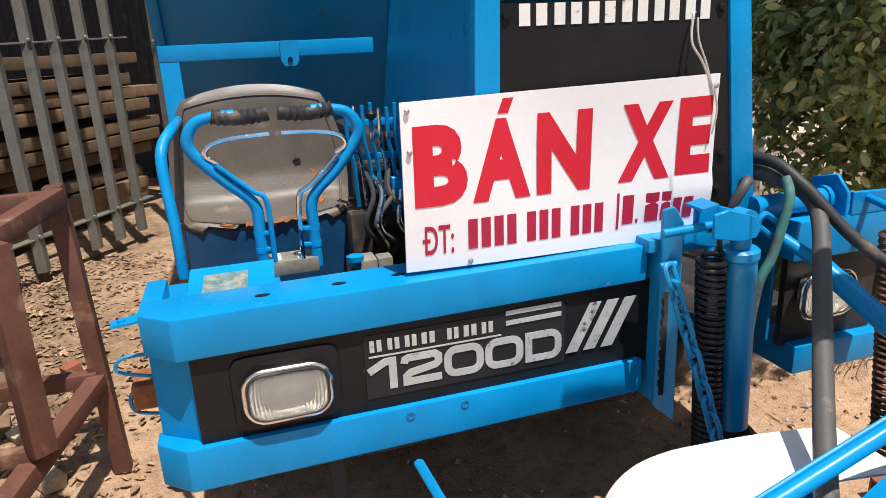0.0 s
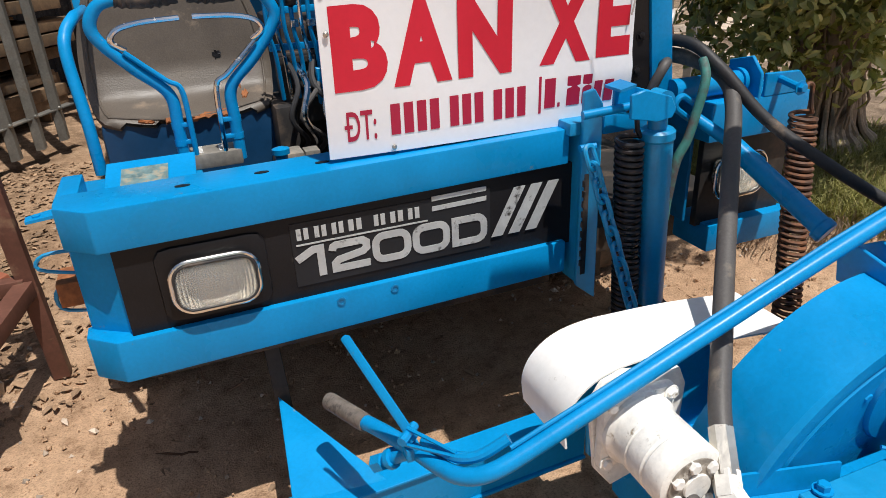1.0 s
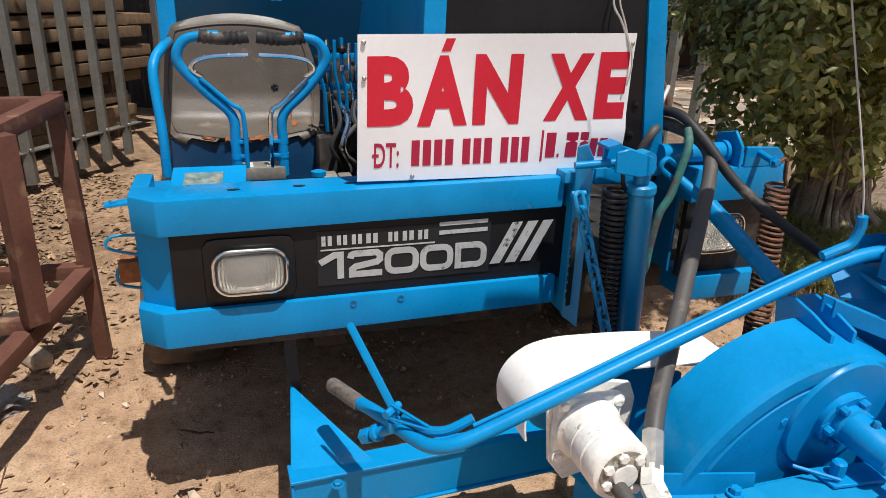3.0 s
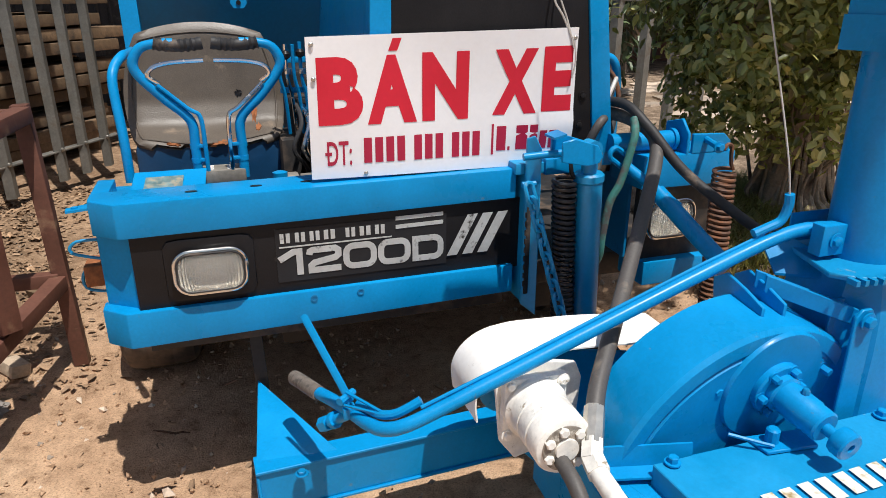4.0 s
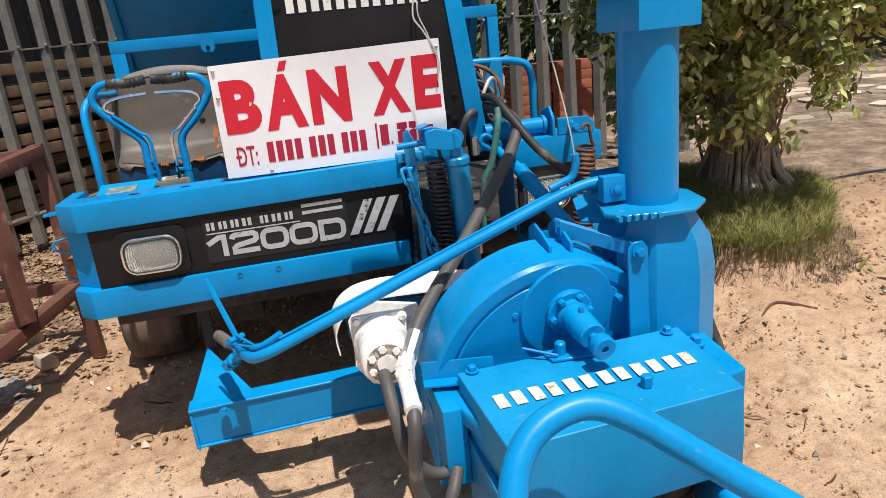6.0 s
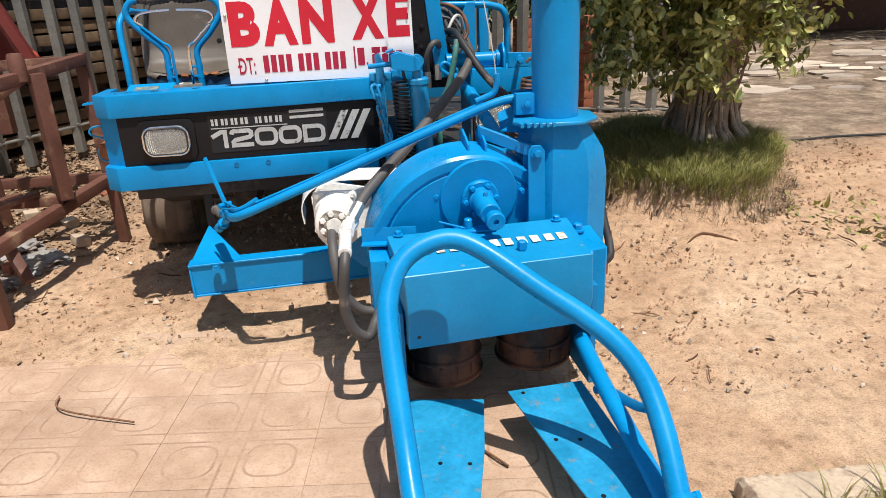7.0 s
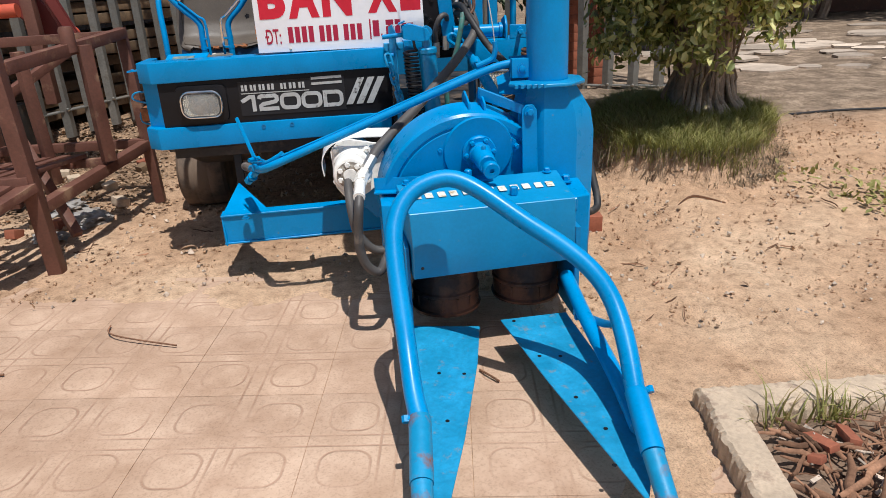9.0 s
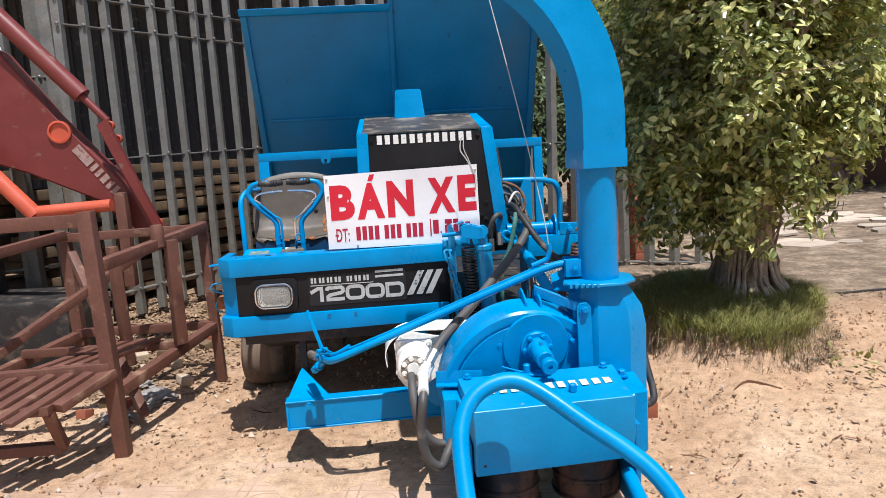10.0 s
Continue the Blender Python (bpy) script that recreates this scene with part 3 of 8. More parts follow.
upper = part("upper_beam", taper_beam(0.040, 1.075, (0.857, 0.945), (0.872, 0.957), 0.0, 0.135, (0.062, 0.055)), blue, truck, "folded blue steel cross beam", 25)
lower = part("lower_beam", taper_beam(0.030, 1.075, (0.565, 0.662), (0.583, 0.668), 0.0, 0.10, (0.060, 0.052)), blue, truck, "folded blue steel cross beam", 25)
bm = B()
for x, z in ((0.493, 0.643), (0.620, 0.645)):
    lathe(bm, [(0.010, 0), (0.010, 0.002), (0.006, 0.002), (0.006, -0.004)], (x, -0.0005, z), (0, -1, 0), 14)
parts("rivet", bm, blue_dark, lower)
for x in (0.215, 0.372, 0.500):
    bm = B()
    lathe(bm, [(0.009, 0), (0.009, 0.0012)], (0, 0, 0), (0, 0, 1), 14)
    for v in bm.verts:
        v.co = Vector((x + v.co.x * 1.7, 0.062 + v.co.y * 0.8, 0.9455 + 0.0115 * (x - 0.04) + v.co.z))
    part("slot", bm, black, upper)
# end return of the upper beam, its lug and the recessed cheek between the beams
bm = B()
box(bm, (-0.024, 0.075, 0.862), (0.018, 0.27, 0.944), 0.004)
part("beam_return", bm, blue, truck)
bm = B()
slab(bm, [(-0.024, 0.12, 0.905), (-0.085, 0.12, 0.900), (-0.088, 0.15, 0.900), (-0.024, 0.17, 0.905)], (0, 0, 0.006))
lathe(bm, [(0.008, 0), (0.008, 0.006)], (-0.066, 0.138, 0.905), (0, 0, 1), 12)
part("lug", bm, blue, truck)
bm = B()
slab(bm, [(-0.018, 0.085, 0.655), (0.068, 0.026, 0.655), (0.068, 0.026, 0.862), (-0.018, 0.085, 0.862)], (0.004, 0.006, 0), 0.001)
slab(bm, [(-0.020, 0.087, 0.56), (-0.020, 0.36, 0.56), (-0.020, 0.36, 0.90), (-0.020, 0.087, 0.90)], (0.005, 0, 0), 0.001)
part("side_cheek", bm, blue, truck)
front_panel = part("front_panel", one(box, (0.060, 0.016, 0.655), (1.110, 0.030, 0.868), 0.003), black, truck, "matt black front panel with a silver decal")
# raised surround of the lamp
bm = B()
prof = []
for s, y in ((1.12, 0.0155), (1.10, 0.006), (1.02, 0.004)):
    prof.append([(0.241 + 0.098 * s * cx, y, 0.760 + 0.073 * s * cz) for cx, cz in
                 ((-1, -0.75), (-0.9, -0.95), (-0.7, -1), (0.7, -1), (0.9, -0.95), (1, -0.75), (1, 0.75), (0.9, 0.95), (0.7, 1), (-0.7, 1), (-0.9, 0.95), (-1, 0.75))])
rings = [[bm.verts.new(q) for q in p] for p in prof]
for a, b in zip(rings, rings[1:]):
    for j in range(12):
        bm.faces.new((a[j], a[(j + 1) % 12], b[(j + 1) % 12], b[j]))
bm.faces.new(rings[-1])
part("lamp_surround", bm, black, front_panel)


def round_rect(cx, cz, w, h, r, y, k=6):
    out = []
    for sx, sz, a0 in ((1, 1, 0), (-1, 1, 90), (-1, -1, 180), (1, -1, 270)):
        for i in range(k + 1):
            a = radians(a0 + 90 * i / k)
            out.append(Vector((cx + sx * (w / 2 - r) + r * math.cos(a), y, cz + sz * (h / 2 - r) + r * math.sin(a))))
    return out


def headlamp(cx, cy, cz, w, h, parent, label):
    """A rectangular headlamp: deep reflector bowl, bulb shield, fluted glass, chrome ring."""
    bm = B()
    rows = []
    for i in range(19):
        u = -1 + 2 * i / 18
        row = []
        for j in range(13):
            v = -1 + 2 * j / 12
            x, z = u * math.sqrt(1 - 0.16 * v * v), v * math.sqrt(1 - 0.16 * u * u)
            row.append(bm.verts.new((cx + x * w * 0.475, cy - 0.030 + 0.062 * (1 - max(abs(u), abs(v)) ** 5) * math.sqrt(max(0, 1 - 0.45 * u * u - 0.45 * v * v)), cz + z * h * 0.465)))
        rows.append(row)
    for a, b in zip(rows, rows[1:]):
        for j in range(12):
            bm.faces.new((a[j], b[j], b[j + 1], a[j + 1]))
    lamp = part("headlamp", bm, reflector, parent, label)
    bm = B()
    lathe(bm, [(0.011, 0.0), (0.012, 0.026), (0.011, 0.034), (0.004, 0.037)], (cx, cy + 0.030, cz + 0.006), (0, -1, 0), 16)
    part("bulb_shield", bm, dark_steel, lamp)
    bm = B()
    nx, nz_ = 84, 16
    grid = []
    for i in range(nx + 1):
        u = -1 + 2 * i / nx
        col = []
        for j in range(nz_ + 1):
            v = -1 + 2 * j / nz_
            fl = 0.0034 * (0.5 - 0.5 * math.cos(2 * math.pi * i / 4)) * (1 if abs(u) > 0.4 or v > 0.25 else 0.45)
            edge = max(abs(u) ** 6, abs(v) ** 6)
            x, z = u * math.sqrt(1 - 0.16 * v * v), v * math.sqrt(1 - 0.16 * u * u)
            col.append(bm.verts.new((cx + x * w * 0.485, cy - 0.034 - 0.007 * (1 - u * u * 0.5) * (1 - v * v * 0.5) + fl + 0.004 * edge, cz + z * h * 0.475)))
        grid.append(col)
    inner = [[bm.verts.new(v.co + Vector((0, 0.0065 - (0.0030 * (0.5 - 0.5 * math.cos(2 * math.pi * i / 4))), 0))) for v in col] for i, col in enumerate(grid)]
    for a, b in zip(grid, grid[1:]):
        for j in range(nz_):
            bm.faces.new((a[j], b[j], b[j + 1], a[j + 1]))
    for a, b in zip(inner, inner[1:]):
        for j in range(nz_):
            bm.faces.new((a[j + 1], b[j + 1], b[j], a[j]))
    ring = [(i, 0) for i in range(nx)] + [(nx, j) for j in range(nz_)] + [(i, nz_) for i in range(nx, 0, -1)] + [(0, j) for j in range(nz_, 0, -1)]
    for q, w2 in zip(ring, ring[1:] + ring[:1]):
        bm.faces.new((grid[q[0]][q[1]], grid[w2[0]][w2[1]], inner[w2[0]][w2[1]], inner[q[0]][q[1]]))
    g = part("lens", bm, glass, lamp, "fluted clear glass", 60)
    g.visible_shadow = False
    bm = B()
    rod(bm, round_rect(cx, cz, w * 1.0, h * 0.99, 0.040, cy - 0.028), 0.0056, 10, closed=True)
    part("ring", bm, chrome, lamp, "pitted chrome ring")
    bm = B()
    rod(bm, round_rect(cx, cz, w * 0.93, h * 0.90, 0.032, cy - 0.034), 0.0026, 8, closed=True)
    part("gasket", bm, rubber, lamp, "dark rubber gasket")
    return lamp


headlamp(0.241, 0.012, 0.760, 0.172, 0.112, truck, "rectangular headlamp with a fluted glass lens")

def notch(bm, x0, x1, z0, z1, y, stroke=0.2):
    """Two plain upright bars standing for a maker's letter."""
    for a, b in ((0.04, 0.40), (0.60, 0.96)):
        box(bm, (x0 + (x1 - x0) * a, y - 0.0015, z0), (x0 + (x1 - x0) * b, y, z1))


# silver decal: wide numerals, slanted stripes and plain bars for the maker's words
decal = part("decal", one(box, (0.404, 0.0135, 0.694), (0.872, 0.0165, 0.872 - 0.03), 0.0), decal_black, front_panel)
for i, pts in enumerate((((0.02, 0.62), (0.36, 0.885), (0.50, 0.885), (0.50, 0.0)),
                         ((0.05, 0.72), (0.08, 0.84), (0.16, 0.885), (0.84, 0.885), (0.93, 0.80), (0.93, 0.62), (0.84, 0.53), (0.20, 0.40), (0.10, 0.30), (0.10, 0.115), (1.0, 0.115)),
                         soft_box(0.08, 0.94, 0.115, 0.885, (0.22, 0.26)), soft_box(0.08, 0.94, 0.115, 0.885, (0.22, 0.26)), soft_box(0.10, 0.94, 0.115, 0.885, (0.22, 0.26), 0))):
    bm = B()
    x = (0.408, 0.484, 0.580, 0.676, 0.772)[i]
    ribbon(bm, pts, 0.23, x, x + (0.088 if i else 0.11), 0.711, 0.785, 0.0130, closed=i > 1)
    part("numeral", bm, silver, front_panel, "wide silver numeral")
bm = B()
for i, (a, b) in enumerate(((0, 0.034), (0.039, 0.073), (0.077, 0.111), (0.114, 0.152), (0.172, 0.206), (0.210, 0.248), (0.252, 0.287))):
    x = 0.415 + a
    w_ = b - a - 0.006
    notch(bm, x, x + w_, 0.803, 0.829, 0.0130)
box(bm, (0.413, 0.0115, 0.790), (0.714, 0.0130, 0.7935))
parts("maker_bar", bm, silver, front_panel)
bm = B()
for z in (0.812, 0.836):
    slab(bm, [(0.726, 0.013, z), (0.862, 0.013, z + 0.002), (0.862, 0.013, z + 0.013), (0.726, 0.013, z + 0.011)], (0, -0.0015, 0))
for i in range(3):
    x = 0.874 + 0.046 * i
    slab(bm, [(x, 0.013, 0.716), (x + 0.030, 0.013, 0.716), (x + 0.091, 0.013, 0.833), (x + 0.061, 0.013, 0.833)], (0, -0.0015, 0))
parts("stripe", bm, silver, front_panel, "slanted silver stripe")

# far half of the front: short beam, lamp and its recess
part("short_upper_beam", one(box, (1.468, -0.030, 0.869), (1.793, 0.140, 0.969), 0.006), blue, truck)
part("short_lower_beam", one(box, (1.507, -0.030, 0.554), (1.799, 0.110, 0.632), 0.006), blue, truck)
bm = B()
box(bm, (1.488, 0.005, 0.623), (1.783, 0.025, 0.879), 0.002)
part("lamp_panel", bm, dark_steel, truck, "dark rusty lamp panel")
headlamp(1.572, -0.020, 0.775, 0.165, 0.115, truck, "dusty rectangular headlamp behind hoses")
bm = B()
slab(bm, [(1.472, 0.035, 0.630), (1.482, 0.240, 0.630), (1.477, 0.240, 0.985), (1.472, 0.035, 0.900)], (0.010, 0, 0), 0.002)
part("recess_plate", bm, blue_dark, truck)
bm = B()
rod(bm, [(1.382, 0.030, 1.003), (1.607, 0.030, 1.003)], 0.028, 20)
lathe(bm, [(0.034, 0), (0.034, 0.012)], (1.591, 0.030, 1.003), (1, 0, 0), 20)
part("pivot_tube", bm, blue, truck)
bm = B()
slab(bm, [(1.611, -0.030, 0.963), (1.618, 0.090, 0.964), (1.617, 0.090, 1.048), (1.613, 0.010, 1.068), (1.611, -0.030, 1.028)], (0.010, 0, 0), 0.002)
slab(bm, [(1.631, -0.030, 0.968), (1.764, -0.030, 0.969), (1.769, -0.030, 0.999), (1.742, -0.030, 1.024), (1.630, -0.030, 1.028)], (0, 0.010, 0), 0.002)
part("pivot_bracket", bm, blue, truck)

# steel box behind the front, floor and chassis in the shade
bm = B()
box(bm, (0.06, 0.10, 0.50), (1.09, 0.16, 0.60), 0.004)
box(bm, (0.02, 0.16, 0.52), (1.82, 2.60, 0.60), 0.004)
box(bm, (0.42, 0.3, 0.36), (0.52, 3.2, 0.52), 0.004)
box(bm, (1.30, 0.3, 0.36), (1.40, 3.2, 0.52), 0.004)
parts("chassis_beam", bm, dark_steel, truck, "dirty dark chassis frame")
bm = B()
slab(bm, [(0.03, 0.06, 0.565), (0.40, 0.06, 0.565), (0.40, 0.42, 0.40), (0.12, 0.42, 0.40)], (0, 0, -0.006))
part("mudguard", bm, dark_steel, truck)
part("step_floor", one(box, (0.0, 0.135, 0.888), (0.262, 0.34, 0.906), 0.003), blue, truck)


def wheel(x0, x1, y, z, r):
    bm = B()
    w = x1 - x0
    prof = [(r * 0.55, 0), (r * 0.85, -0.0), (r * 0.95, w * 0.06), (r * 0.985, w * 0.16), (r, w * 0.3), (r * 0.985, w * 0.33), (r * 0.985, w * 0.36), (r, w * 0.39), (r, w * 0.61), (r * 0.985, w * 0.64), (r * 0.985, w * 0.67), (r, w * 0.7), (r * 0.985, w * 0.84), (r * 0.95, w * 0.94), (r * 0.85, w), (r * 0.55, w)]
    lathe(bm, prof, (x0, y, z), (1, 0, 0), 40)
    wh = part("wheel", bm, tyre_mat, truck, "dusty worn smooth tyre")
    bm = B()
    lathe(bm, [(r * 0.56, 0.01), (r * 0.5, 0.02), (r * 0.48, 0.05), (r * 0.2, 0.06), (r * 0.2, 0.03)], (x0, y, z), (1, 0, 0), 28)
    part("rim", bm, blue_dark, wh)


for x in (-0.14, 1.62):
    wheel(x, x + 0.27, 0.98, ground_z(x + 0.15, 0.98) + 0.212, 0.215)
    wheel(x, x + 0.27, 2.75, ground_z(x + 0.15, 2.75) + 0.212, 0.215)

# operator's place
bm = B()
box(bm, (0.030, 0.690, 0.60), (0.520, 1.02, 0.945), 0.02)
part("seat_box", bm, navy, truck, "seat base, shade under the seat put into its navy colour")
bm = B()
slab(bm, [(0.059, 0.165, 0.917), (0.245, 0.165, 0.917), (0.253, 0.280, 0.951), (0.067, 0.280, 0.951)], (0, 0, 0.004), 0.001)
part("toe_board", bm, blue, truck)
bm = B()
slab(bm, [(0.092, 0.180, 0.927), (0.188, 0.180, 0.927), (0.193, 0.245, 0.946), (0.097, 0.245, 0.946)], (0, 0, 0.0015))
part("data_plate", bm, plate_mat, truck, "faded green data plate with unreadable lines")


SEAT_LINE = [Vector((0, y, z)) for y, z in ((0.662, 0.932), (0.664, 0.954), (0.690, 0.968), (0.738, 0.978), (0.790, 1.000), (0.825, 1.065), (0.850, 1.180), (0.874, 1.328))]
SEAT_WAY = [0.0]
for a, b in zip(SEAT_LINE, SEAT_LINE[1:]):
    SEAT_WAY.append(SEAT_WAY[-1] + (b - a).length)


def seat_point(u, v, off=0.0):
    """A spot on the seat's face: u across, v from the front lip to the top of the back, both -1 to 1."""
    x, w = u * math.sqrt(1 - (0.34 if v > 0 else 0.30) * v * v), v * math.sqrt(1 - 0.30 * u * u)
    s = (w + 1) / 2 * SEAT_WAY[-1]
    k = max(j for j in range(len(SEAT_WAY) - 1) if SEAT_WAY[j] <= s + 1e-9)
    p = SEAT_LINE[k].lerp(SEAT_LINE[k + 1], (s - SEAT_WAY[k]) / (SEAT_WAY[k + 1] - SEAT_WAY[k]))
    d = (SEAT_LINE[k + 1] - SEAT_LINE[k]).normalized()
    n = Vector((0, -d.z, d.y))
    e = max(abs(u), abs(v)) ** 10
    n_off = off - 0.018 * e - 0.014 * (1 - u * u) + 0.006 * u * u
    return p + n * n_off + Vector((0.266 + (0.262 - 0.010 * max(0, v)) * x, 0, 0))


def bucket_seat():
    """A one-piece pressed seat: cushion running up into a low back, rim rolled over."""
    bm = B()
    g = [[bm.verts.new(seat_point(-1 + i / 12, -1 + j / 14)) for j in range(29)] for i in range(25)]
    for a, b in zip(g, g[1:]):
        for j in range(28):
            bm.faces.new((a[j], b[j], b[j + 1], a[j + 1]))
    h = [[bm.verts.new(seat_point(-1 + i / 12, -1 + j / 14, -0.012)) for j in range(29)] for i in range(25)]
    for a, b in zip(h, h[1:]):
        for j in range(28):
            bm.faces.new((a[j + 1], b[j + 1], b[j], a[j]))
    ring = [(i, 0) for i in range(24)] + [(24, j) for j in range(28)] + [(i, 28) for i in range(24, 0, -1)] + [(0, j) for j in range(28, 0, -1)]
    for q, w in zip(ring, ring[1:] + ring[:1]):
        bm.faces.new((g[q[0]][q[1]], g[w[0]][w[1]], h[w[0]][w[1]], h[q[0]][q[1]]))
    return bm


seat = part("seat", bucket_seat(), vinyl, truck, "grey-brown vinyl seat with torn cover", 60)
rs = random.Random(3)


def seat_patch(cu, cv, ru, rv, lift=0.002):
    bm = B()
    n = 22
    k = [rs.uniform(0.65, 1.25) for _ in range(n)]
    out, top = [], []
    for i in range(n):
        a = 2 * math.pi * i / n
        out.append(bm.verts.new(seat_point(cu + ru * k[i] * math.cos(a), cv + rv * k[i] * math.sin(a), -0.004)))
        top.append(bm.verts.new(seat_point(cu + ru * k[i] * 0.88 * math.cos(a), cv + rv * k[i] * 0.85 * math.sin(a), lift + 0.003 * rs.random())))
    mid = bm.verts.new(seat_point(cu, cv, lift + 0.001))
    for i in range(n):
        j = (i + 1) % n
        bm.faces.new((out[i], out[j], top[j], top[i]))
        bm.faces.new((top[i], top[j], mid))
    return bm


for cu, cv, ru, rv in ((0.28, -0.88, 0.27, 0.060), (-0.50, -0.90, 0.10, 0.022), (-0.22, -0.92, 0.08, 0.018), (0.60, -0.25, 0.045, 0.22), (0.66, -0.58, 0.04, 0.10)):
    part("tear", seat_patch(cu, cv, ru, rv), foam, seat, "torn patch showing orange foam")
part("hole", seat_patch(0.42, 0.02, 0.05, 0.06, 0.001), black, seat, "dark hole in the cover")
bm = B()
loop = [(-0.90 + 1.8 * i / 16, -0.86) for i in range(16)] + [(0.90, -0.86 + 1.72 * i / 16) for i in range(16)] + [(0.90 - 1.8 * i / 16, 0.86) for i in range(16)] + [(-0.90, 0.86 - 1.72 * i / 16) for i in range(16)]
rod(bm, [seat_point(u, v, 0.0005) for u, v in loop], 0.0038, 8, closed=True)
part("piping", bm, vinyl, seat)

# steering levers with moulded grips and brake levers under them
def set_levers(bm):
    """Sets the lever group back behind the front beam, a little wider than it was drawn."""
    return moved(bm, Matrix.Translation((0.290, 0.305, 0.916)) @ Matrix.Diagonal((1.11, 1.0, 0.992, 1)) @ Matrix.Translation((-0.286, -0.120, -0.935)))


lever_set = part("lever_mount", set_levers(one(box, (0.232, 0.105, 0.925), (0.348, 0.185, 0.962), 0.006)), console_mat, truck, "dusty grey lever console")
bm = B()
for i in range(2):
    for j in range(5):
        box(bm, (0.258 + 0.045 * i, 0.116 + 0.012 * j, 0.962), (0.270 + 0.045 * i, 0.122 + 0.012 * j, 0.9635))
parts("mark", set_levers(bm), letter_white, lever_set)
for s, base in ((-1, 0.232), (1, 0.345)):
    c = 0.2860
    top = c + s * 0.169
    bm = B()
    rod(bm, curve_pts([(base, 0.122, 0.935), (base, 0.120, 1.03), (base + s * 0.004, 0.118, 1.105), (base + s * 0.055, 0.112, 1.165), (top - s * 0.012, 0.108, 1.225), (top, 0.106, 1.262), (top - s * 0.018, 0.105, 1.298), (top - s * 0.050, 0.104, 1.310), (c + s * 0.075, 0.103, 1.312)], 6), 0.0122, 14)
    lever = part("steering_lever", set_levers(bm), blue, truck, "bent blue tube steering lever")
    bm = B()
    gp = [(c + s * (0.010 + 0.108 * i / 16), 0.104, 1.311 - 0.006 * math.sin(math.pi * i / 16)) for i in range(17)]
    rod(bm, gp, [0.0165 + 0.0022 * math.sin(i * math.pi * 0.9) for i in range(17)], 12)
    part("grip", set_levers(bm), rubber, lever, "black moulded rubber grip")
    bm = B()
    rod(bm, curve_pts([(c + s * 0.012, 0.100, 1.266), (c + s * 0.085, 0.100, 1.262), (c + s * 0.128, 0.101, 1.250), (c + s * 0.140, 0.103, 1.228), (c + s * 0.118, 0.108, 1.208)], 5), 0.0060, 8)
    part("brake_lever", set_levers(bm), chrome, lever, "thin bright steel brake lever")
    bm = B()
    rod(bm, curve_pts([(c + s * 0.122, 0.100, 1.205), (c + s * 0.060, 0.104, 1.140), (c + s * 0.034, 0.106, 1.115), (c + s * 0.030, 0.108, 1.03), (c + s * 0.030, 0.112, 0.955)], 5), 0.0056, 8)
    part("brake_rod", set_levers(bm), blue if s < 0 else chrome, lever)
    bm = B()
    for z in (0.985, 1.025):
        rod(bm, [(base, 0.121, z), (base, 0.121, z + 0.014)], 0.0135, 12)
        box(bm, (min(base, c + s * 0.028), 0.110, z + 0.004), (max(base, c + s * 0.028), 0.124, z + 0.013), 0.001)
    parts("clamp", set_levers(bm), blue, lever)
# hand guards at both sides of the operator's place
bm = B()
rod(bm, curve_pts([(0.042, 0.380, 0.905), (0.040, 0.390, 1.033), (0.030, 0.425, 1.165), (0.036, 0.455, 1.215), (0.055, 0.520, 1.243), (0.050, 0.75, 1.235), (0.045, 1.215, 1.23)], 6), 0.0135, 12)
part("hand_guard", bm, blue, truck)
bm = B()
rod(bm, curve_pts([(1.818, 0.70, 0.60), (1.818, 0.70, 1.00), (1.816, 0.70, 1.110), (1.795, 0.70, 1.172), (1.745, 0.70, 1.195), (1.66, 0.70, 1.205), (1.40, 0.72, 1.21)], 6), 0.017, 12)
part("hand_guard", bm, blue, truck)
# guard frame behind the seat
bm = B()
box(bm, (-0.007, 1.22, 1.393), (0.720, 1.265, 1.446), 0.003)
box(bm, (-0.007, 1.22, 0.62), (0.056, 1.265, 1.392), 0.003)
box(bm, (1.40, 1.22, 1.400), (1.842, 1.265, 1.456), 0.003)
box(bm, (1.786, 1.22, 0.62), (1.842, 1.265, 1.399), 0.003)
slab(bm, [(0.390, 1.213, 1.447), (0.452, 1.213, 1.447), (0.452, 1.213, 1.380), (0.440, 1.213, 1.362), (0.402, 1.213, 1.362), (0.390, 1.213, 1.380)], (0, 0.006, 0))
parts("guard_bar", bm, blue, truck)
bm = B()
lathe(bm, [(0.009, 0), (0.009, 0.004)], (0.421, 1.2125, 1.383), (0, -1, 0), 12)
part("eye_hole", bm, black, truck)
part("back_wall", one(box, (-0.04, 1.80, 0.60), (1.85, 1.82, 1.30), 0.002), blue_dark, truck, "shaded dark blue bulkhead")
# valve levers beside the engine cover
VALVES = Matrix.Translation((0.503, 0.610, 1.162)) @ Matrix.Diagonal((1.155, 1.0, 1.14, 1)) @ Matrix.Translation((-0.452, -0.360, -1.20))


def set_valves(bm):
    return moved(bm, VALVES)


